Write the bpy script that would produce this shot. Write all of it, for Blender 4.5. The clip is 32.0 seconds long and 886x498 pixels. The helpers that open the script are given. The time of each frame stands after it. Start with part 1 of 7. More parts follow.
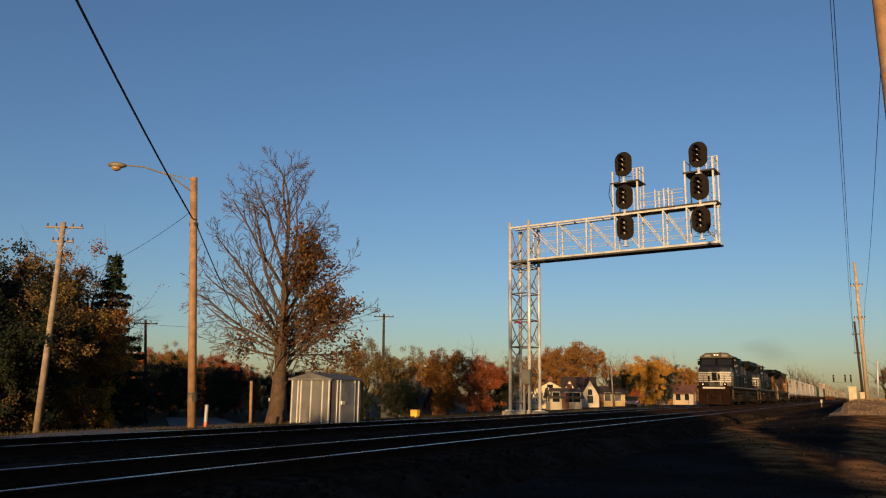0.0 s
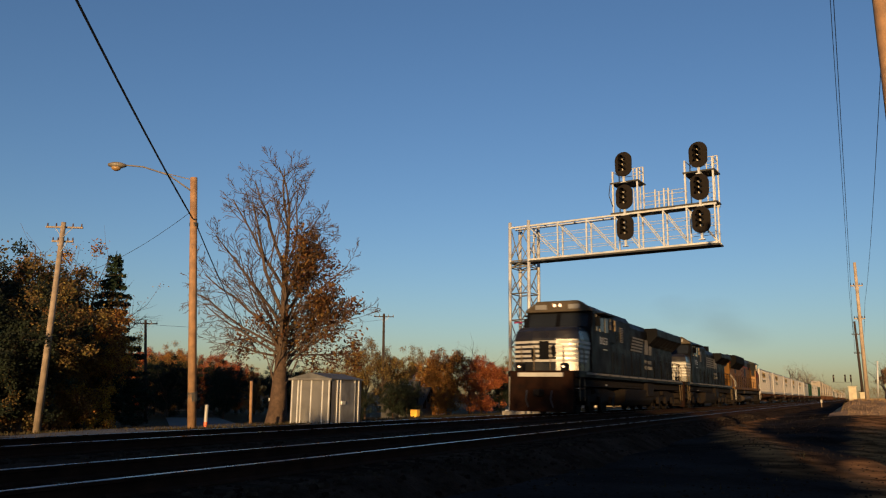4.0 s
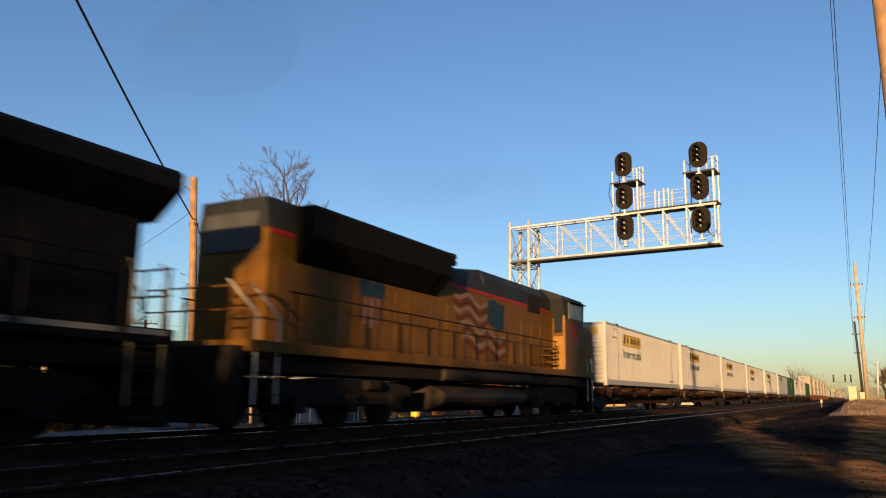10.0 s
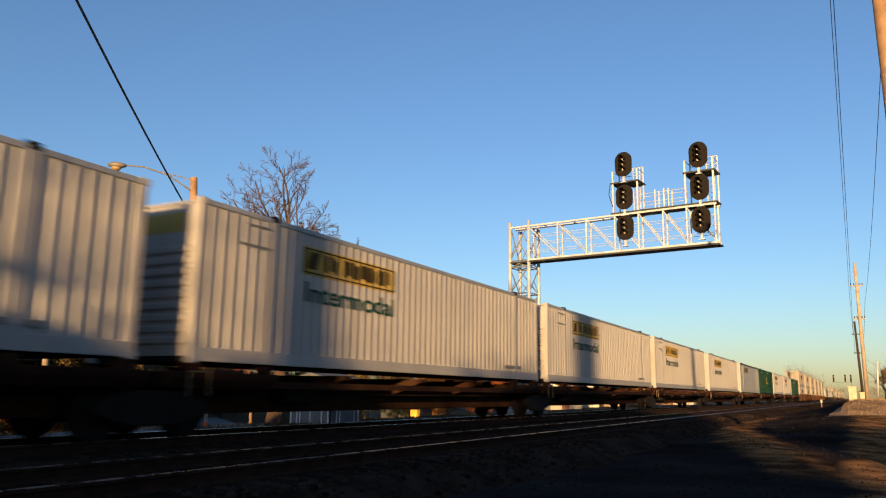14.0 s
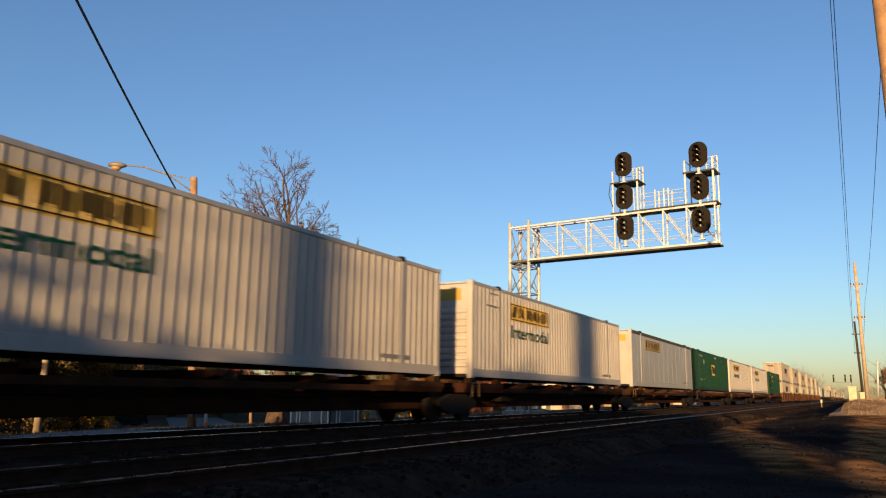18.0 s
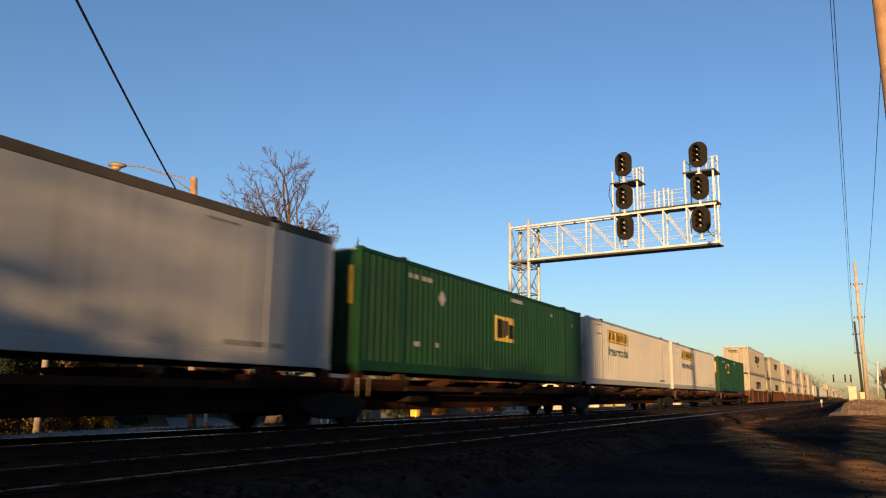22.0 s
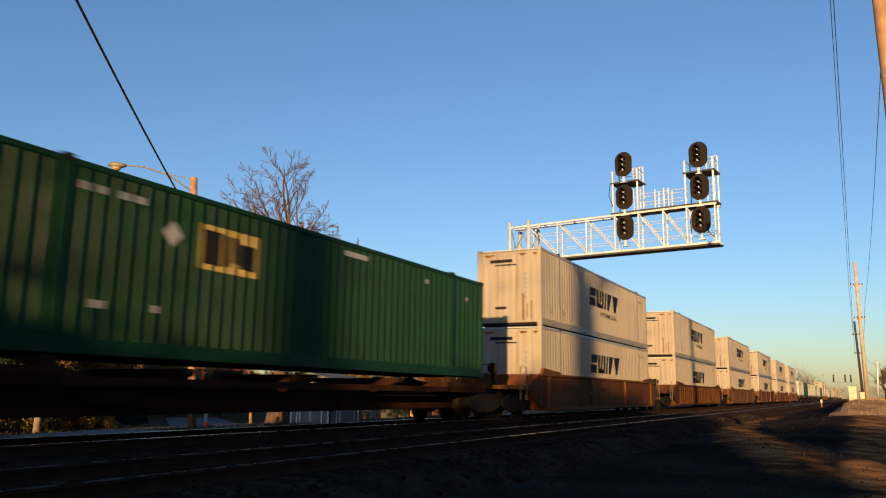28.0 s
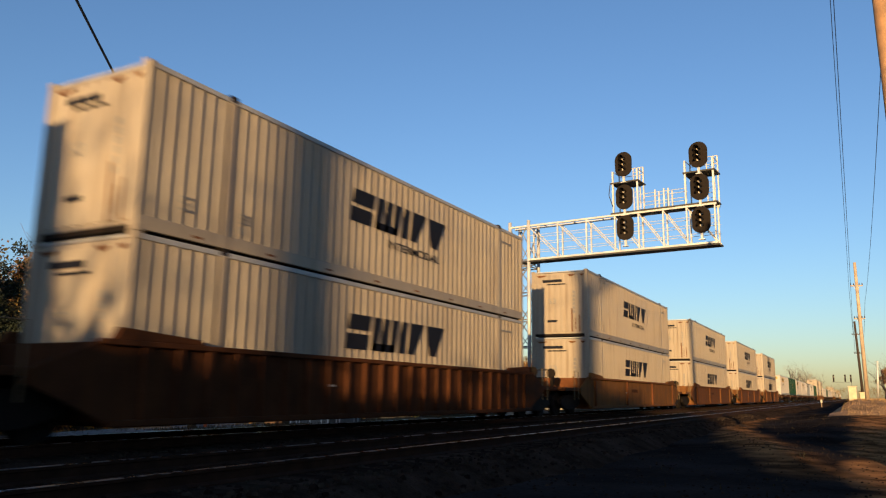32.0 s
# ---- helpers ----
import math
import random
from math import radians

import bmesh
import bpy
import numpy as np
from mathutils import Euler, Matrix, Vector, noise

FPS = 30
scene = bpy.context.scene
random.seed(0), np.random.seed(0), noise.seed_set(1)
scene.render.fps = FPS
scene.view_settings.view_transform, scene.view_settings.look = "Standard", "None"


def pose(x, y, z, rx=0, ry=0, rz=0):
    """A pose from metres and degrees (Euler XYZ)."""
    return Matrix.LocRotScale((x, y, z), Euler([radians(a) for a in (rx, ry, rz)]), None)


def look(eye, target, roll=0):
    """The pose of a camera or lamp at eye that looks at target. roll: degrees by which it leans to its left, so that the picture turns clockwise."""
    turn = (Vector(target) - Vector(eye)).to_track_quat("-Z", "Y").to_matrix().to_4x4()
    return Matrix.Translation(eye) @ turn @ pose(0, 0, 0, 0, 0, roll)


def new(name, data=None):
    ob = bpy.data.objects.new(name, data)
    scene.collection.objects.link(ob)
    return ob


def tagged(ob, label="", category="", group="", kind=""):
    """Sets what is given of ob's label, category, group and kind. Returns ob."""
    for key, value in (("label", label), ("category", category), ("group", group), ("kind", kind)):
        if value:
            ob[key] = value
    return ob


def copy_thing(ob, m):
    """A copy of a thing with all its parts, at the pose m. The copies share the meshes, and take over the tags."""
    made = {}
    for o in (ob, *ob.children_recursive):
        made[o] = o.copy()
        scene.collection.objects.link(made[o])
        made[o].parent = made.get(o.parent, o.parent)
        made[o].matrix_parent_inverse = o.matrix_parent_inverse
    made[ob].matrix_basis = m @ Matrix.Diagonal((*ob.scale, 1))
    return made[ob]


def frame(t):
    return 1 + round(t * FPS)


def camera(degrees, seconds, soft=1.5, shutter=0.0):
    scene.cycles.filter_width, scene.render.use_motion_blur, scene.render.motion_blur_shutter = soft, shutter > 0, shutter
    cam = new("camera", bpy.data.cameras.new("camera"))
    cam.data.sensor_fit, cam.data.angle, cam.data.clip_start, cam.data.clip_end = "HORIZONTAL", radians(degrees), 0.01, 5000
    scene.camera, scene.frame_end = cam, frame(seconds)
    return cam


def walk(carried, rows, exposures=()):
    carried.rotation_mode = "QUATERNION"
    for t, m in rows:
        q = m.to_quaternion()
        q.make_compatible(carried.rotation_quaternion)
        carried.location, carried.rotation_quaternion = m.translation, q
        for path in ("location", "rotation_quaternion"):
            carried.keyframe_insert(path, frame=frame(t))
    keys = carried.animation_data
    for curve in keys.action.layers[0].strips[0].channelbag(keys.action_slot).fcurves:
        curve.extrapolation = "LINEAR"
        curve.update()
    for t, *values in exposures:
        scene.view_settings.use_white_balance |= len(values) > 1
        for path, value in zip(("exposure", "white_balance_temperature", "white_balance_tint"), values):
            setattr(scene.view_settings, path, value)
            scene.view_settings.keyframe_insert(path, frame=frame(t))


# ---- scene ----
cam = camera(60.49, 32.0, soft=1.15, shutter=0.6)
EYE = (0.0, 0.0, 0.81)
VIEW = look(EYE, (-4.6476, 8.6567, 2.6669), 0.83)
walk(cam, [(0.0, VIEW), (32.0, VIEW)],
     exposures=[(0.0, 0.66, 5500, 18), (5.5, 0.70, 5500, 18), (6.0, 0.78, 5500, 18), (7.0, 1.22, 5500, 18), (8.0, 1.27, 5500, 18), (11.0, 1.30, 5500, 18), (32.0, 1.28, 5500, 18)])

# ---- sky and sun: a clear evening, the sun low on the near side ----
SUN_EL, SUN_AZ = radians(5.5), radians(165.0)
world = bpy.data.worlds.new("evening_sky")
scene.world = world
world.use_nodes = True
wn = world.node_tree.nodes
sky = wn.new("ShaderNodeTexSky")
sky.sky_type = "NISHITA"
sky.sun_disc = False
sky.sun_elevation, sky.sun_rotation = SUN_EL, SUN_AZ
sky.air_density, sky.dust_density, sky.ozone_density = 1.0, 0.6, 2.15
wn["Background"].inputs["Strength"].default_value = 0.085
world.node_tree.links.new(sky.outputs["Color"], wn["Background"].inputs["Color"])
TO_SUN = Vector((math.sin(SUN_AZ) * math.cos(SUN_EL), math.cos(SUN_AZ) * math.cos(SUN_EL), math.sin(SUN_EL)))
sun = new("sun", bpy.data.lights.new("sun", "SUN"))
sun.data.energy, sun.data.angle, sun.data.color = 4.7, radians(0.55), (1.0, 0.60, 0.20)
sun.matrix_basis = look(TO_SUN * 60, (0, 0, 0))

# ---- materials ----
MATS = {}


def mat(name, col, rough=0.7, metal=0.0, var=0.25, scale=2.0, fine=30.0, bump=0.15, dirt=None, dirt_amount=0.5, streak=False,
        spread=0.0, island=False, glow=0.0, spec=0.5, depth=0.02):
    """A surface of one colour with broad variation, fine grain, relief, and stains of a second colour."""
    if name in MATS:
        return MATS[name]
    m = bpy.data.materials.new(name)
    m.use_nodes = True
    n, l = m.node_tree.nodes, m.node_tree.links
    b = n["Principled BSDF"]
    b.inputs["Roughness"].default_value, b.inputs["Metallic"].default_value = rough, metal
    b.inputs["Specular IOR Level"].default_value = spec
    co = n.new("ShaderNodeTexCoord")
    src = co.outputs["Object"]

    def tex(s, detail):
        t = n.new("ShaderNodeTexNoise")
        t.inputs["Scale"].default_value, t.inputs["Detail"].default_value = s, detail
        l.new(src, t.inputs["Vector"])
        return t

    broad, grain = tex(scale, 5), tex(fine, 3)

    def mix(kind, fac, a, c):
        x = n.new("ShaderNodeMix")
        x.data_type, x.blend_type = "RGBA", kind
        for sock, v in ((x.inputs["Factor"], fac), (x.inputs["A"], a), (x.inputs["B"], c)):
            if hasattr(v, "links"):
                l.new(v, sock)
            else:
                sock.default_value = v
        return x.outputs["Result"]

    def ramp(v, lo, hi, a, c):
        r = n.new("ShaderNodeMapRange")
        for i, q in enumerate((lo, hi, a, c)):
            r.inputs[i + 1].default_value = q
        l.new(v, r.inputs[0])
        return r.outputs[0]

    dark = tuple(c * (1 - var) for c in col) + (1,)
    lite = tuple(min(1, c * (1 + var)) for c in col) + (1,)
    c = mix("MIX", ramp(broad.outputs["Fac"], 0.32, 0.68, 0, 1), dark, lite)
    c = mix("MULTIPLY", 1.0, c, mix("MIX", ramp(grain.outputs["Fac"], 0.3, 0.7, 0, 1), (1 - var * 0.6,) * 3 + (1,), (1, 1, 1, 1)))
    if dirt:
        if streak:
            mp = n.new("ShaderNodeMapping")
            mp.inputs["Scale"].default_value = (6, 6, 0.35)
            l.new(src, mp.inputs["Vector"])
            d = n.new("ShaderNodeTexNoise")
            d.inputs["Scale"].default_value, d.inputs["Detail"].default_value = 1.0, 6
            l.new(mp.outputs["Vector"], d.inputs["Vector"])
        else:
            d = tex(scale * 2.3, 8)
        c = mix("MIX", ramp(d.outputs["Fac"], 0.5, 0.78, 0, dirt_amount), c, dirt + (1,))
    if spread or island:
        g = n.new("ShaderNodeNewGeometry" if island else "ShaderNodeObjectInfo")
        v = g.outputs["Random Per Island" if island else "Random"]
        k = spread or 0.4
        hsv = n.new("ShaderNodeHueSaturation")
        l.new(ramp(v, 0, 1, 1 - k, 1 + k), hsv.inputs["Value"])
        l.new(ramp(v, 0, 1, 0.5 - k * 0.05, 0.5 + k * 0.05), hsv.inputs["Hue"])
        l.new(c, hsv.inputs["Color"])
        c = hsv.outputs["Color"]
    l.new(c, b.inputs["Base Color"])
    l.new(ramp(broad.outputs["Fac"], 0.3, 0.7, max(0.03, rough - 0.12), min(1, rough + 0.12)), b.inputs["Roughness"])
    if bump:
        bp = n.new("ShaderNodeBump")
        bp.inputs["Strength"].default_value, bp.inputs["Distance"].default_value = bump, depth
        l.new(grain.outputs["Fac"], bp.inputs["Height"])
        l.new(bp.outputs["Normal"], b.inputs["Normal"])
    if glow:
        b.inputs["Emission Color"].default_value = col + (1,)
        b.inputs["Emission Strength"].default_value = glow
    MATS[name] = m
    return m


def glass(name, tint, rough=0.05):
    m = mat(name, tint, rough, 0.0, 0.1, 0.5, 5, 0.02, spec=0.12)
    return m


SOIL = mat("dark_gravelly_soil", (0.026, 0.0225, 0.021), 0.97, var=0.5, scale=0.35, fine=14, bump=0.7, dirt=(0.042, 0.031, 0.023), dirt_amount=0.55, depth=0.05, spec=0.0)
GRASS = mat("dry_autumn_grass", (0.042, 0.032, 0.014), 0.95, var=0.4, scale=0.5, fine=60, bump=0.3, island=True, spread=0.45, spec=0.2)
BALLAST = mat("brown_grey_ballast", (0.042, 0.029, 0.021), 0.97, var=0.45, scale=1.5, fine=25, bump=0.9, dirt=(0.036, 0.018, 0.011), depth=0.06, spec=0.0)
DRYGRASS = mat("pale_dry_bank_grass", (0.36, 0.225, 0.11), 0.95, var=0.4, scale=0.5, fine=18, bump=0.8, depth=0.06, dirt=(0.17, 0.10, 0.045), dirt_amount=0.5, spec=0.1)
PALEGRASS = mat("pale_dry_grass_blades", (0.27, 0.17, 0.075), 0.95, var=0.3, scale=0.5, fine=60, bump=0.2, island=True, spread=0.4, spec=0.1)
STONE = mat("ballast_stone", (0.026, 0.019, 0.0145), 0.95, var=0.35, scale=6, fine=60, bump=0.3, island=True, spread=0.45, spec=0.0)
TIE = mat("creosoted_tie_wood", (0.022, 0.016, 0.012), 0.95, var=0.35, scale=3, fine=40, bump=0.4, spread=0.3, spec=0.0)
RUST = mat("rusty_rail_steel", (0.03, 0.015, 0.009), 0.9, 0.0, spec=0.05, var=0.3, scale=4, fine=50, bump=0.2)
RAILTOP = mat("polished_rail_top", (0.27, 0.27, 0.30), 0.28, 1.0, var=0.08, scale=3, fine=30, bump=0.03)
GALV = mat("galvanized_steel", (0.50, 0.50, 0.49), 0.45, 0.25, var=0.12, scale=3, fine=40, bump=0.05)
DULLZINC = mat("dulled_zinc_bracing", (0.17, 0.165, 0.16), 0.6, 0.2, var=0.15, scale=3, fine=40, bump=0.05)
DARKSTEEL = mat("dark_grating_steel", (0.05, 0.05, 0.05), 0.7, 0.4, var=0.3, scale=4)
CONCRETE = mat("weathered_concrete", (0.24, 0.215, 0.18), 0.9, var=0.2, scale=2, fine=40, bump=0.3, dirt=(0.12, 0.105, 0.085))
POLEWOOD = mat("weathered_pole_wood", (0.29, 0.165, 0.078), 0.85, var=0.28, scale=3, fine=35, bump=0.4, dirt=(0.14, 0.10, 0.07), streak=True)
GREYWOOD = mat("grey_pole_wood", (0.27, 0.21, 0.155), 0.88, var=0.28, scale=3, fine=35, bump=0.4, dirt=(0.10, 0.08, 0.06), streak=True)
PALEWOOD = mat("sun_bleached_pole_wood", (0.36, 0.28, 0.20), 0.88, var=0.25, scale=3, fine=35, bump=0.4, dirt=(0.14, 0.11, 0.08), streak=True)
DARKWOOD = mat("dark_creosoted_pole_wood", (0.045, 0.034, 0.027), 0.9, var=0.3, scale=3, fine=35, bump=0.4, spec=0.1)
LAMPARM = mat("dull_lamp_arm", (0.16, 0.14, 0.12), 0.6, 0.4, var=0.15)
CABLE = mat("black_cable", (0.015, 0.015, 0.02), 0.6, var=0.1, bump=0.0)
SHEDMETAL = mat("grey_sheet_metal", (0.155, 0.15, 0.145), 0.5, 0.35, var=0.10, scale=2, fine=30, bump=0.05, dirt=(0.11, 0.10, 0.09), dirt_amount=0.35, streak=True)
SHEDTRIM = mat("pale_metal_trim", (0.66, 0.65, 0.62), 0.4, 0.4, var=0.08, bump=0.02)
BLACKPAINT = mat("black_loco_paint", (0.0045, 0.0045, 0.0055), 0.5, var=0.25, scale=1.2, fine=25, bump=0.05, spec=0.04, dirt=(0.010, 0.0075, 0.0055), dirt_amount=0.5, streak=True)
# nose black raised above the side black to carry the low sun's sheen
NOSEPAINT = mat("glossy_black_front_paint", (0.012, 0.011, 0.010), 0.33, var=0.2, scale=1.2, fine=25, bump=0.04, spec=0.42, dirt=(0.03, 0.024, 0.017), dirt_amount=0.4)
GRIME = mat("grimy_underframe", (0.0095, 0.007, 0.0055), 0.9, 0.0, spec=0.15, var=0.4, scale=3, fine=30, bump=0.3, dirt=(0.021, 0.010, 0.005), dirt_amount=0.5)
# the locomotives' white with side shade put into the colour, plus some grime
SHADEDWHITE = mat("sooty_white_paint", (0.15, 0.142, 0.13), 0.7, var=0.2, scale=3, fine=30, bump=0.03, dirt=(0.05, 0.043, 0.035), dirt_amount=0.6, spec=0.1)
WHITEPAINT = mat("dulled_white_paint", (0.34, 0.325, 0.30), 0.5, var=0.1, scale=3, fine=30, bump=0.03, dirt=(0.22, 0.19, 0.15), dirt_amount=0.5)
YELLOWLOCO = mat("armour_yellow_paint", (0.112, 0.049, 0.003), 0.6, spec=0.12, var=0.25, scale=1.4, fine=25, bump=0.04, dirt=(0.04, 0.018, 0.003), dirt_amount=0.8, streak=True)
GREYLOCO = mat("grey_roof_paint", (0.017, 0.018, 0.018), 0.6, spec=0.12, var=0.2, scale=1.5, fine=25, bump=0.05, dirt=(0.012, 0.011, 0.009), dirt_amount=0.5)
REDLOCO = mat("red_line_paint", (0.22, 0.012, 0.008), 0.6, spec=0.15, var=0.1)
FADEDRED = mat("faded_flag_red", (0.075, 0.018, 0.012), 0.7, var=0.2, spec=0.1)
NEARBLACK = mat("sooty_radiator_paint", (0.005, 0.0045, 0.004), 0.8, spec=0.05, var=0.3, bump=0.05)
# the body yellow doubled in brightness for the cab wall that faces the sun
SUNLITYELLOW = mat("clean_yellow_paint", (0.22, 0.095, 0.004), 0.4, spec=0.5, var=0.12, scale=2, bump=0.02)
# underframe grime brightened to paint the faint light on the tanks
LITTANK = mat("dusty_tank_steel", (0.024, 0.017, 0.012), 0.75, spec=0.2, var=0.35, scale=2, fine=20, bump=0.1)
FLAGWHITE = mat("faded_flag_white", (0.15, 0.105, 0.075), 0.7, var=0.25, scale=3, spec=0.1)
BLUEPAINT = mat("flag_blue_paint", (0.014, 0.030, 0.052), 0.7, var=0.2, spec=0.08)
CABGLASS = glass("dark_cab_glass", (0.012, 0.014, 0.018))
FRAMEMETAL = mat("bright_window_frame", (0.16, 0.145, 0.12), 0.35, 0.6, var=0.08, bump=0.02)
HANDRAIL = mat("pale_handrail", (0.11, 0.075, 0.03), 0.5, 0.1, var=0.15)
LAMPGLOW = mat("lit_headlamp", (1.0, 0.66, 0.36), 0.3, glow=0.8, var=0.02, bump=0)
REDLAMP = mat("red_marker_lens", (0.5, 0.02, 0.02), 0.2, var=0.05, bump=0)
BOXWHITE = mat("white_container_paint", (0.315, 0.292, 0.272), 0.5, var=0.07, scale=1.0, fine=18, bump=0.04, dirt=(0.20, 0.17, 0.135), dirt_amount=0.5, streak=True, spread=0.06)
BOXPLATE = mat("smooth_white_panel", (0.30, 0.285, 0.268), 0.42, var=0.08, scale=0.8, fine=12, bump=0.03, dirt=(0.17, 0.14, 0.105), dirt_amount=0.55, streak=True)
BOXCREAM = mat("cream_container_paint", (0.235, 0.200, 0.152), 0.52, var=0.08, scale=1.0, fine=18, bump=0.04, dirt=(0.12, 0.08, 0.042), dirt_amount=0.6, streak=True, spread=0.06)
BOXGREEN = mat("green_container_paint", (0.0048, 0.030, 0.0085), 0.55, spec=0.15, var=0.16, scale=1.0, fine=18, bump=0.04, dirt=(0.012, 0.05, 0.022), dirt_amount=0.4, streak=True)
DARKRAIL = mat("dark_weathered_rail", (0.075, 0.062, 0.05), 0.8, var=0.2, spec=0.15)
ROOFGREY = mat("galvanized_container_roof", (0.33, 0.33, 0.33), 0.55, 0.3, var=0.15)
BANNER = mat("yellow_banner_paint", (0.34, 0.22, 0.012), 0.5, var=0.12, scale=2, dirt=(0.22, 0.15, 0.03), dirt_amount=0.4)
INK = mat("black_lettering", (0.015, 0.014, 0.012), 0.7, spec=0.1, var=0.2, bump=0)
BROWNINK = mat("dark_brown_lettering", (0.05, 0.034, 0.012), 0.7, spec=0.1, var=0.2, bump=0)
GREENINK = mat("green_lettering", (0.004, 0.05, 0.028), 0.7, spec=0.1, var=0.1, bump=0)
NAVY = mat("navy_lettering", (0.008, 0.009, 0.016), 0.7, spec=0.1, var=0.15, bump=0)
GREYINK = mat("faded_grey_lettering", (0.16, 0.155, 0.15), 0.6, var=0.15, bump=0)
WELLDARK = mat("dark_rusted_wellcar_paint", (0.056, 0.022, 0.009), 0.9, spec=0.06, var=0.35, scale=1.4, fine=25, bump=0.15, dirt=(0.085, 0.03, 0.008), dirt_amount=0.6, streak=True)
PILOTRUST = mat("rusty_pilot_plate", (0.014, 0.0062, 0.0036), 0.9, spec=0.05, var=0.4, scale=2.0, fine=20, bump=0.15, dirt=(0.006, 0.004, 0.003), dirt_amount=0.7)
WELLPAINT = mat("rust_brown_wellcar_paint", (0.115, 0.047, 0.014), 0.85, spec=0.08, var=0.25, scale=1.4, fine=25, bump=0.12, dirt=(0.03, 0.012, 0.004), dirt_amount=0.75, streak=True, spread=0.2)
SPINEPAINT = mat("dark_brown_spine_paint", (0.031, 0.0128, 0.006), 0.9, spec=0.06, var=0.3, scale=1.6, fine=25, bump=0.12, dirt=(0.011, 0.006, 0.004), dirt_amount=0.6, spread=0.2)
SIGNALBLACK = mat("matt_black_signal_paint", (0.014, 0.011, 0.009), 0.85, spec=0.1, var=0.2, bump=0.05)
LENS = mat("unlit_signal_lens", (0.4, 0.36, 0.3), 0.1, var=0.1, bump=0)
BARK = mat("furrowed_grey_bark", (0.082, 0.053, 0.035), 0.95, var=0.35, scale=4, fine=25, bump=0.7, depth=0.04, spec=0.2)
TWIG = mat("pale_twig_bark", (0.080, 0.054, 0.037), 0.9, var=0.25, scale=3, fine=20, bump=0.2, spec=0.2)
NEEDLE = mat("dark_spruce_needles", (0.016, 0.030, 0.016), 0.9, var=0.3, island=True, spread=0.4, bump=0, spec=0.2)


def leaf(name, col, k=0.5):
    return mat(name, col, 0.8, var=0.25, scale=0.7, bump=0, island=True, spread=k, spec=0.25)


LEAF_BRONZE = leaf("bronze_leaves", (0.19, 0.085, 0.015))
LEAF_MAPLE = leaf("dull_maple_leaves", (0.088, 0.039, 0.009))
LEAF_RUST = leaf("rust_red_leaves", (0.22, 0.058, 0.013))
LEAF_YELLOW = leaf("golden_leaves", (0.36, 0.175, 0.012))
LEAF_OLIVE = leaf("olive_brown_leaves", (0.115, 0.073, 0.018))
LEAF_DARK = leaf("deep_green_leaves", (0.011, 0.016, 0.007))


# ---- mesh building ----
class B:
    """Collects the faces of one part."""

    def __init__(self):
        self.v, self.f = [], []

    def add(self, vs, fs):
        k = len(self.v)
        self.v.extend(tuple(p) for p in vs)
        self.f.extend(tuple(i + k for i in q) for q in fs)
        return self

    def box(self, x0, y0, z0, x1, y1, z1):
        vs = [(x, y, z) for x in (x0, x1) for y in (y0, y1) for z in (z0, z1)]
        return self.add(vs, [(0, 1, 3, 2), (4, 6, 7, 5), (0, 4, 5, 1), (2, 3, 7, 6), (0, 2, 6, 4), (1, 5, 7, 3)])

    def prism(self, pts, axis, a, b):
        """A closed outline pts (two coordinates) drawn along an axis from a to b."""
        def place(p, c):
            return {"x": (c, p[0], p[1]), "y": (p[0], c, p[1]), "z": (p[0], p[1], c)}[axis]
        n = len(pts)
        vs = [place(p, a) for p in pts] + [place(p, b) for p in pts]
        fs = [(i, (i + 1) % n, n + (i + 1) % n, n + i) for i in range(n)]
        return self.add(vs, fs + [tuple(range(n - 1, -1, -1)), tuple(range(n, 2 * n))])

    def tube(self, p, q, r, n=8, r1=None, caps=True):
        p, q = Vector(p), Vector(q)
        r1 = r if r1 is None else r1
        d = (q - p).normalized()
        a = d.orthogonal().normalized()
        b = d.cross(a)
        vs = [p + (a * math.cos(t) + b * math.sin(t)) * r for t in (2 * math.pi * i / n for i in range(n))]
        vs += [q + (a * math.cos(t) + b * math.sin(t)) * r1 for t in (2 * math.pi * i / n for i in range(n))]
        fs = [(i, (i + 1) % n, n + (i + 1) % n, n + i) for i in range(n)]
        if caps:
            fs += [tuple(range(n - 1, -1, -1)), tuple(range(n, 2 * n))]
        return self.add(vs, fs)

    def path(self, pts, r, n=6):
        """A round bar bent along pts."""
        pts = [Vector(p) for p in pts]
        rings, a = [], None
        for i, p in enumerate(pts):
            d = (pts[min(i + 1, len(pts) - 1)] - pts[max(i - 1, 0)]).normalized()
            a = d.orthogonal().normalized() if a is None else (a - d * a.dot(d)).normalized()
            b = d.cross(a)
            rings.append([p + (a * math.cos(t) + b * math.sin(t)) * r for t in (2 * math.pi * k / n for k in range(n))])
        return self.loft(rings)

    def loft(self, rings):
        """Closed rings of equal length, one above the other, with both ends closed."""
        n = len(rings[0])
        vs = [p for r in rings for p in r]
        fs = [(k * n + i, k * n + (i + 1) % n, (k + 1) * n + (i + 1) % n, (k + 1) * n + i) for k in range(len(rings) - 1) for i in range(n)]
        m = (len(rings) - 1) * n
        return self.add(vs, fs + [tuple(range(n - 1, -1, -1)), tuple(range(m, m + n))])

    def mesh(self, name, material, bevel=0.0, smooth=False):
        me = bpy.data.meshes.new(name)
        me.from_pydata(self.v, [], self.f)
        me.materials.append(material)
        bm = bmesh.new()
        bm.from_mesh(me)
        if len(self.f) < 4000:
            bmesh.ops.recalc_face_normals(bm, faces=bm.faces)
        if bevel:
            bmesh.ops.bevel(bm, geom=list(bm.edges), offset=bevel, segments=1, affect="EDGES", clamp_overlap=True)
        if smooth:
            for f in bm.faces:
                f.smooth = True
        bm.to_mesh(me)
        bm.free()
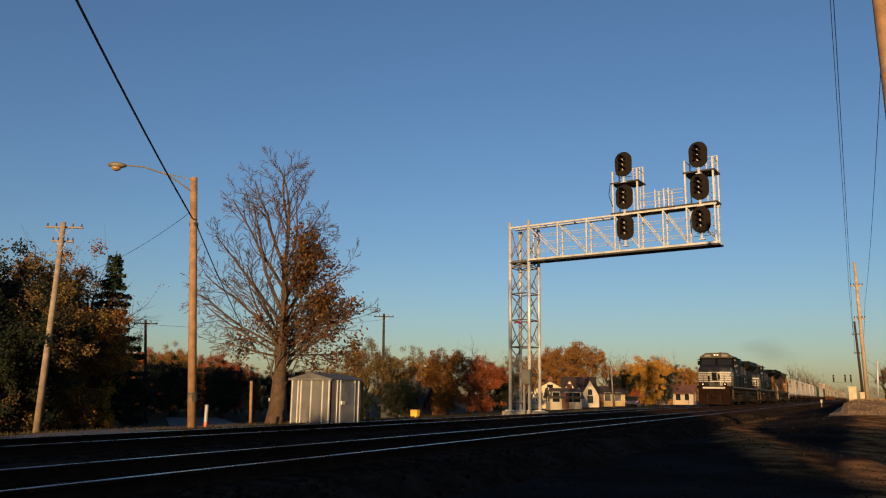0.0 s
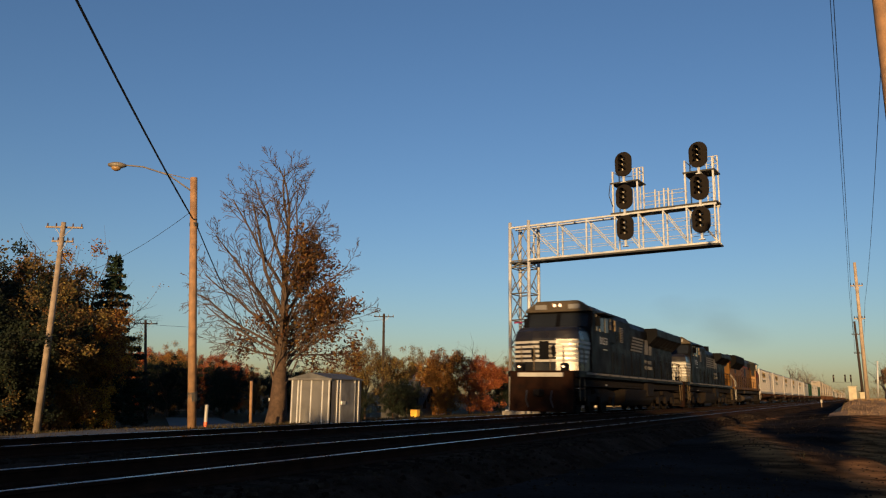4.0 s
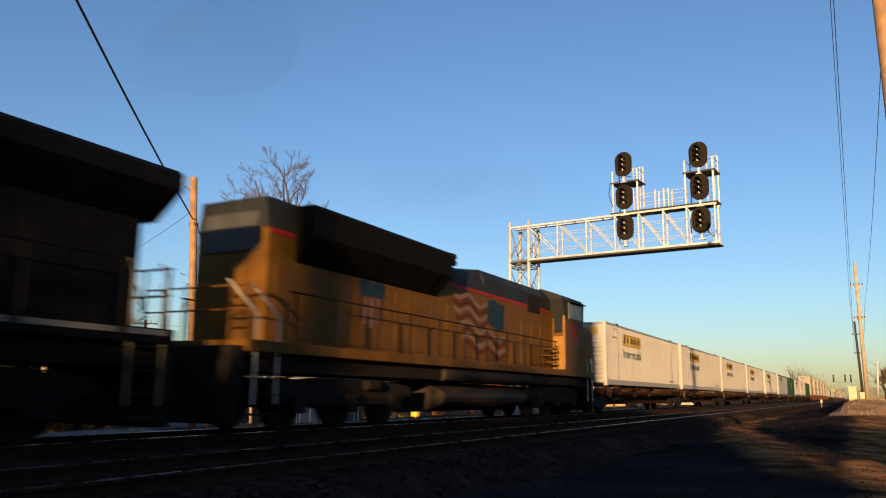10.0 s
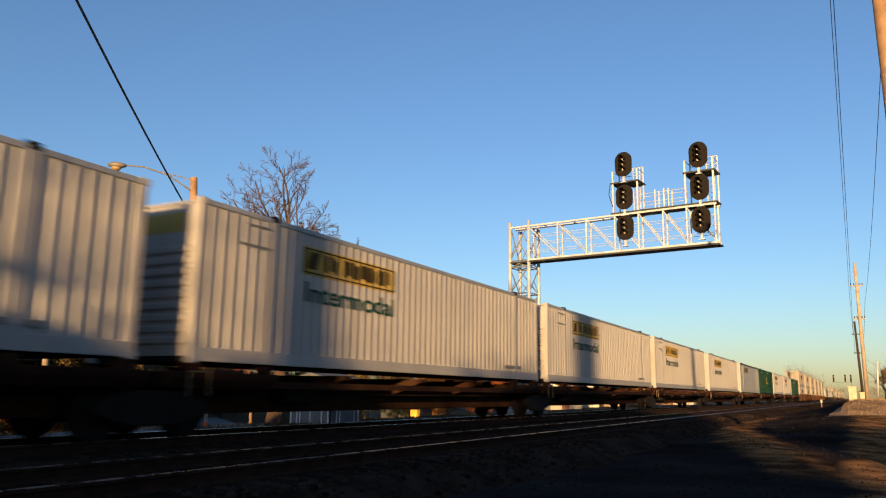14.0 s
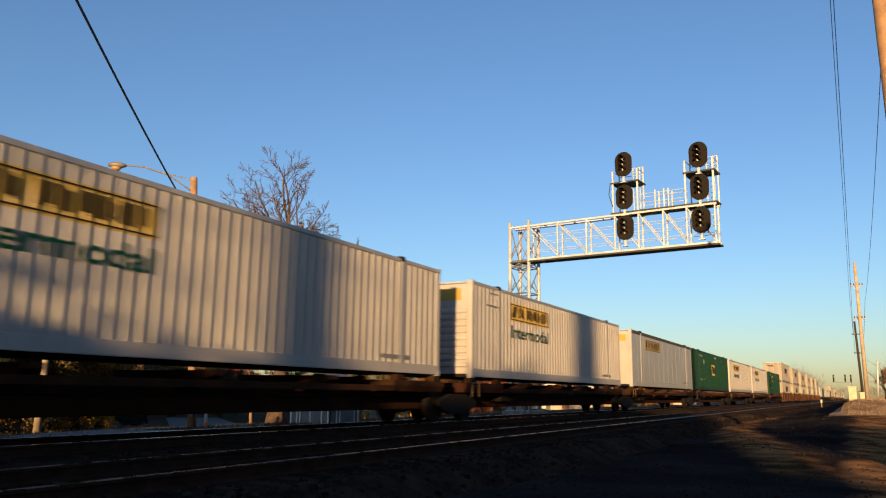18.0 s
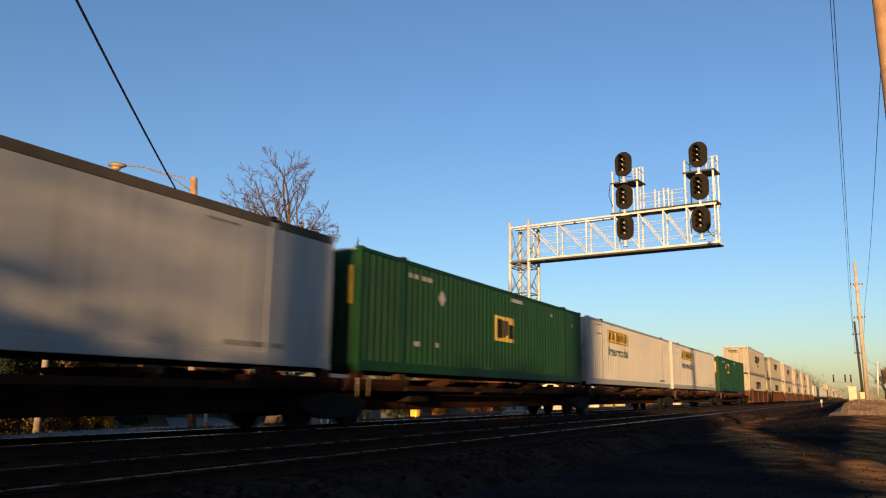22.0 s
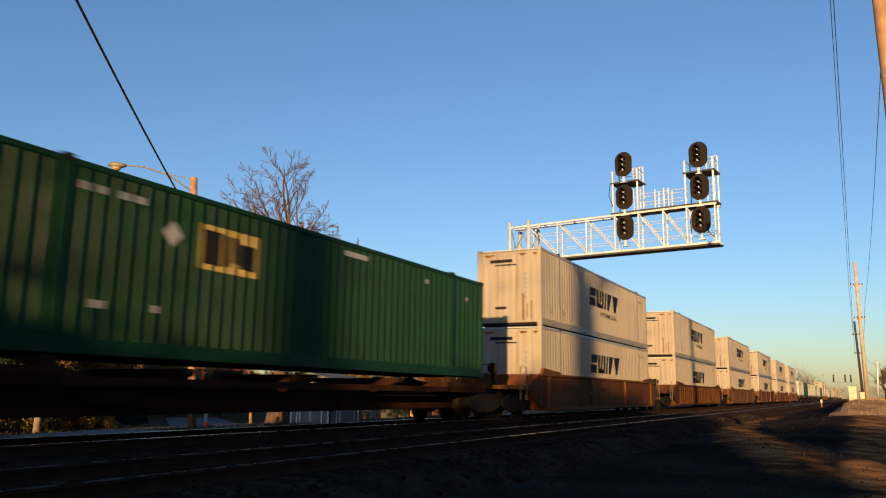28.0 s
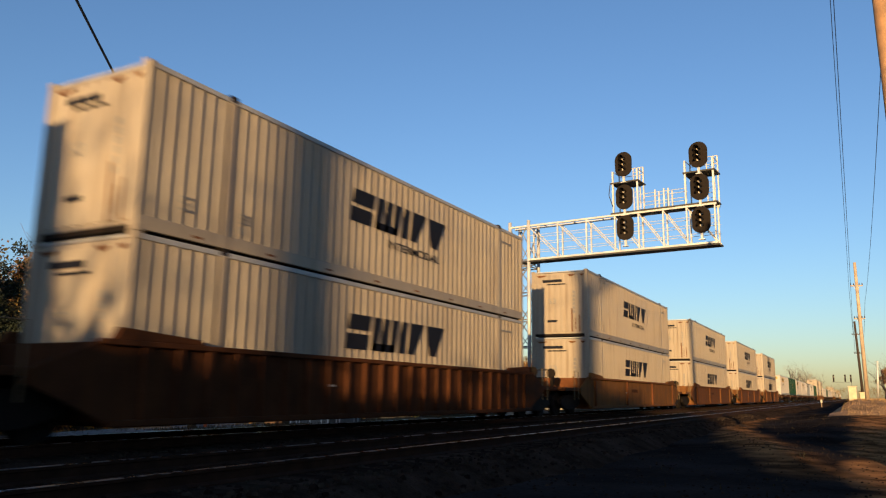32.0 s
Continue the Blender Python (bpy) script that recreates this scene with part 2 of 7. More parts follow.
        return me


def part(name, b, material, parent, label="", bevel=0.0, smooth=False):
    """Links a builder's faces (or a ready mesh) as one mesh object under a thing."""
    ob = new(name, b if isinstance(b, bpy.types.Mesh) else b.mesh(name, material, bevel, smooth))
    ob.parent = parent
    if label:
        ob["label"] = label
    return ob


def thing(name, label, category, group="", m=None, kind=""):
    ob = tagged(new(name), label, category, group, kind)
    if m is not None:
        ob.matrix_basis = m
    return ob


def words(text, width, height, material):
    """A flat mesh of lettering, width by height metres, lower left corner at the origin, read from +x, running along +y."""
    cu = bpy.data.curves.new("lettering", "FONT")
    cu.body, cu.extrude, cu.offset = text, 0.0, 0.012
    ob = bpy.data.objects.new("lettering", cu)
    scene.collection.objects.link(ob)
    bpy.context.view_layer.update()
    me = bpy.data.meshes.new_from_object(ob.evaluated_get(bpy.context.evaluated_depsgraph_get()))
    bpy.data.objects.remove(ob)
    xs, ys = [v.co.x for v in me.vertices], [v.co.y for v in me.vertices]
    x0, y0, sx, sy = min(xs), min(ys), width / (max(xs) - min(xs)), height / (max(ys) - min(ys))
    for v in me.vertices:
        v.co = (0, (v.co.x - x0) * sx, (v.co.y - y0) * sy)
    me.materials.clear()
    me.materials.append(material)
    return me


# ---- the ground ----
def span_linear(n, l, v, a, b):
    """A value scaled to run from 0 at a to 1 at b, and held beyond."""
    m = n.new("ShaderNodeMapRange")
    m.inputs[1].default_value, m.inputs[2].default_value = a, b
    l.new(v, m.inputs[0])
    return m.outputs[0]


def sunlit_earth_border():
    """Paints sunlit brown earth into the black cinder soil: a curving strip, and along the bank."""
    n, l = SOIL.node_tree.nodes, SOIL.node_tree.links
    bs = n["Principled BSDF"]
    old = bs.inputs["Base Color"].links[0].from_socket
    co = n.new("ShaderNodeTexCoord")
    wob = n.new("ShaderNodeTexNoise")
    wob.inputs["Scale"].default_value, wob.inputs["Detail"].default_value = 0.45, 7
    l.new(co.outputs["Object"], wob.inputs["Vector"])
    axis = n.new("ShaderNodeSeparateXYZ")
    l.new(co.outputs["Object"], axis.inputs[0])

    def calc(kind, *args):
        m = n.new("ShaderNodeMath")
        m.operation = kind
        for k, v in enumerate(args):
            if hasattr(v, "links"):
                l.new(v, m.inputs[k])
            else:
                m.inputs[k].default_value = v
        return m.outputs[0]

    def span(v, a, b, c, d):
        m = n.new("ShaderNodeMapRange")
        m.interpolation_type = "SMOOTHSTEP"
        for k, q in enumerate((a, b, c, d)):
            m.inputs[k + 1].default_value = q
        l.new(v, m.inputs[0])
        return m.outputs[0]
    # the sunlit strip between tree shadows, painted as brown earth from the lot towards the track
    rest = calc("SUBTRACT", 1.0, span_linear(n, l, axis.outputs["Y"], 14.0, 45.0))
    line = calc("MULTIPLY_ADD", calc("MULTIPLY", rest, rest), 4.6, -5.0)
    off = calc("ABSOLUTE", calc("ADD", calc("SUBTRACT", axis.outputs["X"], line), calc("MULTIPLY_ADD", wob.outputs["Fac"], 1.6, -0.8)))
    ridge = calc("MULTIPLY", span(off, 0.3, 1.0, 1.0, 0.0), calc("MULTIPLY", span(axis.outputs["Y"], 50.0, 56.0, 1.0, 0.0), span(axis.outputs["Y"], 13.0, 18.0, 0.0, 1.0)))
    # and the brown earth, in a sunlit tone, at the foot of the grassy bank
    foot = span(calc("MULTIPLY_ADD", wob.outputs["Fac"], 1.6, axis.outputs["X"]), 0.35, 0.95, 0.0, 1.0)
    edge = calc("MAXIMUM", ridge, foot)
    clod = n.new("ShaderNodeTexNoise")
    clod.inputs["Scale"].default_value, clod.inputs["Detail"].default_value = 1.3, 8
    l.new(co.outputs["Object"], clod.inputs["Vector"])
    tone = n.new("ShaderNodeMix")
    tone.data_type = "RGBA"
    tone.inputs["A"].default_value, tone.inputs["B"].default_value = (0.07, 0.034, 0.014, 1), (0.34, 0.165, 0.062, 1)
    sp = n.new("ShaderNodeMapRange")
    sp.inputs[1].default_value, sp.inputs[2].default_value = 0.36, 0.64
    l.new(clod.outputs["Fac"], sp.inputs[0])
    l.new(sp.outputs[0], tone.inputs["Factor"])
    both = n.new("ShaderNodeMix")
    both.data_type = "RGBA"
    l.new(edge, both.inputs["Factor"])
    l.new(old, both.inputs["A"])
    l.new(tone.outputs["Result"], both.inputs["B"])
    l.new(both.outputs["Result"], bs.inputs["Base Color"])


sunlit_earth_border()


def smooth01(t):
    t = min(1, max(0, t))
    return t * t * (3 - 2 * t)


def ground_z(x, y):
    """The lie of the land: a flat by the tracks, falling away beyond them, a low rise on the near side up the line."""
    if x < -13.5:
        z = -0.62 - 0.062 * max(0, -22 - x) * (1 - 0.55 * smooth01((y - 60) / 60))
        z = max(z, -2.2)
    else:
        z = -0.45
        z += 0.35 * smooth01((y - 14) / 30) * smooth01((x + 4.3) / 4.0)
        z += 0.8 * smooth01((y - 46) / 12) * smooth01((x + 1.7) / 1.7)
        rest = 1 - min(1, max(0, (y - 14) / 31))
        z += 0.09 * math.exp(-((x + 5.0 - 4.6 * rest * rest) / 0.75) ** 2) * smooth01((y - 14) / 5) * (1 - smooth01((y - 48) / 8))
    if -60 < x < 40 and -40 < y < 160:
        k = 1 + 1.2 * smooth01((y - 25) / 20) * smooth01((x + 6) / 2)
        z += k * (0.07 * noise.noise((x * 0.35, y * 0.35, 1.3)) + 0.035 * noise.noise((x * 1.1, y * 1.1, 4.1)))
    return z


def grid_lines(a, b, c, d, fine, grow=1.35):
    """Lines from a to d, evenly spaced between b and c, wider and wider outside."""
    out, s = [], fine
    v = b
    while v > a:
        s *= grow
        v -= s
        out.append(max(v, a))
    out = out[::-1]
    v = b
    while v < c:
        out.append(v)
        v += fine
    s = fine
    while v < d:
        out.append(v)
        s *= grow
        v += s
    return out + [d]


gx = grid_lines(-2600, -14, 6, 2600, 0.45, 1.22)
gy = grid_lines(-2600, -2, 62, 2600, 0.5, 1.2)
gv = [(x, y, ground_z(x, y)) for x in gx for y in gy]
gn = len(gy)
gf = [(i * gn + j, (i + 1) * gn + j, (i + 1) * gn + j + 1, i * gn + j + 1) for i in range(len(gx) - 1) for j in range(gn - 1)]
ground_me = bpy.data.meshes.new("ground")
ground_me.from_pydata(gv, [], gf)
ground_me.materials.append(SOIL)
ground_me.materials.append(mat("autumn_turf", (0.04, 0.028, 0.011), 0.95, var=0.4, scale=0.25, fine=20, bump=0.8, depth=0.06, dirt=(0.07, 0.042, 0.016), spec=0.1))
ground_me.materials.append(DRYGRASS)
for p in ground_me.polygons:
    p.use_smooth = True
    c = p.center
    if c.x < -15 or (c.x > -1.5 and c.y > 47) or c.x > 9:
        p.material_index = 1
    if -1.3 < c.x < 9 and c.y > 46:
        p.material_index = 2
tagged(new("ground", ground_me), "dark bare soil and gravel with autumn turf beyond", "ground", kind="structure")

# ---- the two tracks ----
NEAR_C, FAR_C = -6.75, -11.14


def bed(name, xc, y0, y1, label):
    """A ballast bank with uneven shoulders."""
    rows = []
    ys = [y0 + (y1 - y0) * (i / 260) ** 1.6 for i in range(261)]
    for y in ys:
        ring = []
        for dx, z in ((-2.9, -0.75), (-1.75, -0.2), (-1.0, -0.17), (0, -0.18), (1.0, -0.17), (1.75, -0.2), (2.9, -0.75)):
            ring.append((xc + dx + 0.06 * noise.noise((dx, y * 0.9, xc)), y, z + 0.035 * noise.noise((dx * 2, y * 1.4, 7 + xc))))
        rows.append(ring)
    n = 7
    b = B().add([p for r in rows for p in r], [(k * n + i, k * n + i + 1, (k + 1) * n + i + 1, (k + 1) * n + i) for k in range(len(rows) - 1) for i in range(n - 1)])
    return tagged(new(name, b.mesh(name, BALLAST)), label, "ballast", kind="structure")


bed("ballast_bed_near", NEAR_C, -60, 900, "brown-grey crushed stone bank under the empty track")
bed("ballast_bed_far", FAR_C, -60, 900, "brown-grey crushed stone bank under the train's track")


def track(name, xc, label):
    t = thing(name, label, "railway track", "two parallel tracks", kind="structure")
    for s in (-0.7525, 0.7525):
        x = xc + s
        web = [(x - 0.07, -0.17), (x + 0.07, -0.17), (x + 0.07, -0.155), (x + 0.012, -0.13), (x + 0.012, -0.045), (x + 0.036, -0.035),
               (x + 0.036, -0.006), (x - 0.036, -0.006), (x - 0.036, -0.035), (x - 0.012, -0.045), (x - 0.012, -0.13), (x - 0.07, -0.155)]
        r = part("rail", B().prism(web, "y", -60, 900), RUST, t, "rusty steel rail")
        part("rail_head", B().box(x - 0.033, -60, -0.006, x + 0.033, 900, 0.0), RAILTOP, r, "polished running surface")
    return t


TRACKS = [track("track_near", NEAR_C, "empty straight track of polished-top steel rails on ties"),
          track("track_far", FAR_C, "straight track of steel rails that carries the train")]

# ---- the signal bridge ----
E_X, E_Y = 0.9947, -0.103
BRIDGE = Matrix(((E_X, -E_Y, 0, -17.55), (E_Y, E_X, 0, 43.4), (0, 0, 1, 0), (0, 0, 0, 1)))


def signal_bridge():
    t = thing("signal_bridge", "galvanized steel cantilever signal bridge reaching over both tracks", "signal bridge", m=BRIDGE)
    a, zb, zt, end = 0.65, 8.85, 10.95, 11.9
    rear = 0.05
    part("footing", B().box(-1.05, -1.0, -0.9, 1.05, 1.0, -0.2), CONCRETE, t, "pale concrete footing", bevel=0.04)
    part("footing", B().box(2.0, -0.8, -0.9, 2.7, 0.3, -0.5), CONCRETE, t, "small concrete pad", bevel=0.04)
    for x in (-a, a):
        for y in (-a, a):
            part("leg", B().tube((x, y, -0.2), (x, y, zt + 0.35), 0.105, 12), GALV, t, smooth=True)
            part("base_plate", B().box(x - 0.22, y - 0.22, -0.2, x + 0.22, y + 0.22, -0.14), GALV, t)
    zs = [0.35 + i * 1.62 for i in range(6)] + [zb]
    for i, (z0, z1) in enumerate(zip(zs, zs[1:] + [zt + 0.2])):
        for (p, q) in (((-a, -a), (a, -a)), ((a, -a), (a, a)), ((a, a), (-a, a)), ((-a, a), (-a, -a))):
            part("tower_strut", B().tube((*p, z0), (*q, z0), 0.04, 6), DULLZINC, t)
            s, e = (p, q) if i % 2 == 0 else (q, p)
            part("tower_brace", B().tube((*s, z0), (*e, z1), 0.034, 6), DULLZINC, t)
            part("tower_brace", B().tube((*e, z0), ((s[0] + e[0]) / 2, (s[1] + e[1]) / 2, (z0 + z1) / 2), 0.026, 6), DULLZINC, t)
    part("tag", B().box(-0.3, -a - 0.14, 4.98, 0.25, -a - 0.11, 5.08), mat("faded_red_tag", (0.34, 0.05, 0.11), 0.6), t, "small faded red tag")
    # the box truss over the tracks
    for y in (-a, rear):
        part("bottom_chord", B().box(a, y - 0.06, zb - 0.06, end, y + 0.06, zb + 0.05), GALV, t, bevel=0.01)
        part("top_chord", B().box(-a, y - 0.055, zt - 0.055, end, y + 0.055, zt + 0.055), GALV, t, bevel=0.01)
        xs = [0.65, 2.6, 4.45, 6.2, 7.6, 9.0, 10.3, 11.8]
        for x in xs:
            part("post", B().box(x - 0.038, y - 0.038, zb, x + 0.038, y + 0.038, zt), GALV, t)
        for x0, x1 in zip(xs, xs[1:]):
            part("diagonal", B().tube((x0, y, zt - 0.05), (x1, y, zb + 0.08), 0.032, 6), GALV, t)
        for z in (zb + 0.55, zb + 1.05, zb + 1.5):
            part("guard_rail", B().tube((a, y * 0.93, z), (end, y * 0.93, z), 0.015, 6), GALV, t)
    part("walkway", B().box(-a, -a - 0.1, zb - 0.16, end + 0.06, rear + 0.08, zb - 0.08), DARKSTEEL, t, "dark steel walkway grating")
    part("upper_walkway", B().box(6.0, -a - 0.1, zt + 0.06, end + 0.06, rear + 0.1, zt + 0.14), DARKSTEEL, t, "dark steel upper walkway grating")
    for z in (zt + 0.55, zt + 1.05):
        for y in (-a, rear):
            part("guard_rail", B().tube((7.7, y, z), (10.2, y, z), 0.018, 6), GALV, t)
    for x in (8.6, 9.1, 9.35):
        part("guard_post", B().box(x - 0.035, -a - 0.035, zt + 0.1, x + 0.035, -a + 0.035, zt + 1.2), GALV, t)
        part("guard_post", B().box(x - 0.035, rear - 0.035, zt + 0.1, x + 0.035, rear + 0.035, zt + 1.2), GALV, t)
    for x in (1.6, 3.5, 5.3, 6.9, 8.3, 9.6, 11.0):
        part("cross_tie", B().tube((x, -a, zt), (x, rear, zt), 0.03, 6), GALV, t)
    # the two cages for the upper signals
    aft = 0.4
    for x0, x1 in ((6.15, 7.6), (10.3, 11.8)):
        for x in (x0, x1):
            part("cage_post", B().box(x - 0.045, -a - 0.045, zt, x + 0.045, -a + 0.045, 13.55), GALV, t)
            part("cage_post", B().box(x - 0.035, aft - 0.035, zt, x + 0.035, aft + 0.035, 13.9), GALV, t)
            part("cage_rail", B().tube((x, -a, 13.55), (x, aft, 13.55), 0.022, 6), GALV, t)
        part("cage_deck", B().box(x0 - 0.1, -a - 0.1, 12.8, x1 + 0.1, aft + 0.1, 12.88), DARKSTEEL, t, "dark steel cage deck")
        for z in (13.45, 13.9):
            part("cage_rail", B().tube((x0, aft, z), (x1, aft, z), 0.022, 6), GALV, t)
        part("ladder", B().box(x1 - 0.62, aft - 0.02, zt, x1 - 0.57, aft + 0.02, 13.9).box(x1 - 0.22, aft - 0.02, zt, x1 - 0.17, aft + 0.02, 13.9), GALV, t)
        for k in range(9):
            part("rung", B().tube((x1 - 0.6, aft, zt + 0.3 + k * 0.3), (x1 - 0.2, aft, zt + 0.3 + k * 0.3), 0.014, 5), GALV, t)
    pts = [(1.0, -a - 0.1, zt - 0.3), (1.35, -a - 0.14, zt - 0.5), (1.45, -a - 0.14, zt - 1.0), (1.3, -a - 0.1, zt - 1.4)]
    part("cable_loop", B().path(pts, 0.025), CABLE, t, "black cable loop")
    pts = [(6.05, -a - 0.15, zt + 1.9), (5.95, -a - 0.15, zt + 1.2), (6.15, -a - 0.1, zt + 0.5)]
    part("cable_loop", B().path(pts, 0.025), CABLE, t, "black cable loop")
    c = thing("relay_cabinet", "grey steel relay cabinet on two posts by the signal tower", "cabinet", m=BRIDGE @ pose(1.0, -1.6, 0))
    part("body", B().box(-0.3, -0.2, 1.35, 0.26, 0.15, 2.2), mat("grey_cabinet_paint", (0.09, 0.09, 0.085), 0.6), c, bevel=0.03)
    part("door", B().box(-0.27, -0.225, 1.38, 0.23, -0.2, 2.17), mat("grey_cabinet_paint", (0.09, 0.09, 0.085), 0.6), c, bevel=0.01)
    for x in (-0.2, 0.16):
        part("post", B().box(x - 0.05, -0.06, -0.75, x + 0.05, 0.06, 1.36), DULLZINC, c)


signal_bridge()


def signal_head():
    t = thing("railway_signal", "black oval signal with three unlit lamps under hoods", "railway signal", "signals on the bridge")
    out = []
    for i in range(28):
        ang = 2 * math.pi * i / 28
        out.append((0.50 * math.cos(ang), 0.24 * (1 if math.sin(ang) >= 0 else -1) + 0.49 * math.sin(ang)))
    part("background", B().prism(out, "y", -0.03, 0.03), SIGNALBLACK, t, "matt black oval background plate")
    part("housing", B().box(-0.2, 0.03, -0.5, 0.2, 0.3, 0.5), SIGNALBLACK, t, bevel=0.03)
    for z in (0.3, 0.0, -0.3):
        vs, fs, n = [], [], 12
        for k in range(n + 1):
            ang = math.pi * (-0.08 + 1.16 * k / n)
            for r, y in ((0.16, -0.03), (0.16, -0.42 - 0.08 * math.sin(ang)), (0.145, -0.42 - 0.08 * math.sin(ang)), (0.145, -0.03)):
                vs.append((r * math.cos(ang), y, z + r * math.sin(ang)))
        for k in range(n):
            for j in range(4):
                fs.append((4 * k + j, 4 * k + (j + 1) % 4, 4 * k + 4 + (j + 1) % 4, 4 * k + 4 + j))
        part("hood", B().add(vs, fs), SIGNALBLACK, t)
        part("lens", B().tube((0, -0.02, z), (0, -0.05, z), 0.075, 14), LENS, t, "pale unlit lens")
    part("bracket", B().box(-0.06, -0.02, -1.05, 0.06, 0.1, -0.7), GALV, t)
    part("bracket_foot", B().box(-0.16, -0.08, -1.09, 0.16, 0.14, -1.05), GALV, t)
    return t


def signal_heads():
    first = signal_head()
    spots = [(s, z) for s, zs in ((6.87, (10.14, 11.92, 13.86)), (11.1, (10.1, 11.92, 13.73))) for z in zs]
    for i, (s, z) in enumerate(spots):
        m = BRIDGE @ pose(s, -0.82, z)
        if i == 0:
            first.matrix_basis = m
        else:
            copy_thing(first, m)


signal_heads()


# ---- poles and wires ----
def pole(name, label, base, top, r0=0.17, r1=0.11, wood=POLEWOOD, arms=(), group="utility poles"):
    """A wooden pole from base to top (world), with crossarms (height below the top, half length, turn in degrees)."""
    t = thing(name, label, "utility pole", group, pose(*base))
    d = Vector(top) - Vector(base)
    part("shaft", B().tube((0, 0, 0), d, r0, 14, r1), wood, t, smooth=True)
    for drop, half, turn in arms:
        c = d * (1 - drop / d.length)
        u = Vector((math.cos(radians(turn)), math.sin(radians(turn)), 0))
        side = Vector((-u.y, u.x, 0)) * 0.16
        b = B()
        p, q = c - u * half + side, c + u * half + side
        b.tube(p, q, 0.06, 4)
        part("crossarm", b, wood, t, "weathered wooden crossarm")
        for k in (-0.92, -0.45, 0.45, 0.92):
            e = c + u * half * k + side
            part("insulator", B().tube(e + Vector((0, 0, 0.05)), e + Vector((0, 0, 0.22)), 0.045, 8, 0.03), mat("brown_porcelain", (0.06, 0.035, 0.025), 0.3), t)
        for k in (-0.5, 0.5):
            part("arm_brace", B().tube(c + u * half * k + side * 0.6, c - Vector((0, 0, 0.6)), 0.018, 5), GALV, t)
    return t


def wire(label, p, q, sag, r=0.012, n=14):
    pts = []
    for i in range(n + 1):
        k = i / n
        v = Vector(p).lerp(Vector(q), k)
        v.z -= sag * 4 * k * (1 - k)
        pts.append(v)
    o = new("overhead_wire", B().path(pts, r, 5).mesh("overhead_wire", CABLE))
    return tagged(o, label, "wire", "overhead wires")


def poles_and_wires():
    s = pole("street_lamp_pole", "tall tan wooden pole that carries a street lamp", (-22.75, 22.05, -0.7), (-22.45, 20.9, 9.03), 0.17, 0.135)
    s["category"] = "street lamp"
    o = Vector((-22.75, 22.05, -0.7))
    arm = [Vector(p) - o for p in ((-22.55, 20.9, 8.5), (-23.3, 20.4, 9.1), (-24.2, 19.9, 9.42), (-24.85, 19.5, 9.47))]
    part("lamp_arm", B().path(arm, 0.03, 8), LAMPARM, s, "slim curved metal arm")
    part("arm_strut", B().tube(Vector((-22.55, 20.9, 8.95)) - o, Vector((-23.6, 20.2, 9.22)) - o, 0.018, 6), LAMPARM, s)
    h = Vector((-25.05, 19.35, 9.45)) - o
    d = Vector((-0.8, -0.6, 0)).normalized()
    w = Vector((0.6, -0.8, 0)).normalized()
    rings = []
    for k, (wd, hi) in enumerate(((0.06, 0.05), (0.16, 0.11), (0.2, 0.13), (0.17, 0.11), (0.07, 0.06))):
        c = h + d * (-0.35 + k * 0.17)
        rings.append([c + w * wd * math.cos(a) + Vector((0, 0, hi * math.sin(a))) for a in (2 * math.pi * i / 12 for i in range(12))])
    part("lamp_head", B().loft(rings), mat("pale_lamp_housing", (0.2, 0.17, 0.13), 0.6, 0.2), s, "cobra-head lamp housing", smooth=True)
    rings = []
    for k, (wd, hi) in enumerate(((0.15, -0.06), (0.12, -0.17), (0.05, -0.23))):
        c = h + d * 0.02
        rings.append([c + w * wd * math.cos(a) + d * wd * 1.4 * math.sin(a) + Vector((0, 0, hi)) for a in (2 * math.pi * i / 12 for i in range(12))])
    part("lens_bowl", B().loft(rings), mat("amber_lamp_bowl", (0.3, 0.19, 0.08), 0.35), s, "amber refractor bowl", smooth=True)
    part("collar", B().tube(Vector((-22.52, 21.16, 7.1)) - o, Vector((-22.515, 21.14, 7.25)) - o, 0.17, 12), DARKSTEEL, s)
    part("band", B().tube(Vector((-22.72, 21.95, 0.35)) - o, Vector((-22.71, 21.9, 0.7)) - o, 0.185, 12), mat("dark_pole_band", (0.05, 0.045, 0.04), 0.8), s, "dark wrapped band")
    pole("utility_pole", "leaning grey wooden utility pole with a crossarm", (-38.2, 26.2, -1.65), (-36.1, 25.0, 9.35), 0.2, 0.12, GREYWOOD,
         ((0.25, 0.95, 32), (1.0, 0.55, 32)))
    pole("utility_pole", "slim dark utility pole with a crossarm by the houses", (-44.15, 69.3, -2.1), (-43.25, 67.6, 8.9), 0.17, 0.12, DARKWOOD, ((0.3, 1.05, 30),))
    pole("utility_pole", "slim dark utility pole with a crossarm before the wood", (-57.9, 50.4, -2.3), (-57.3, 48.9, 7.0), 0.16, 0.11, DARKWOOD, ((0.3, 1.05, 40),))
    pole("short_pole", "short brown wooden pole by the side street", (-42.3, 47.1, -1.9), (-42.1, 46.7, 1.5), 0.13, 0.12)
    pole("utility_pole", "pale leaning wooden utility pole on the bank", (0.84, 72.1, 0.45), (0.72, 69.8, 11.75), 0.17, 0.11, PALEWOOD,
         ((1.9, 0.45, 5), (4.6, 0.4, 5)))
    pole("utility_pole", "tall tan wooden utility pole by the access track", (1.13, 15.4, -0.5), (0.87, 14.95, 12.5), 0.18, 0.13, POLEWOOD, ((0.5, 0.6, 5), (1.6, 0.6, 5)))
    pole("utility_pole", "distant wooden utility pole up the line", (0.95, 127.2, 0.5), (0.62, 125.2, 11.8), 0.2, 0.14, DARKWOOD, ((1.9, 0.5, 5), (4.6, 0.5, 5)))
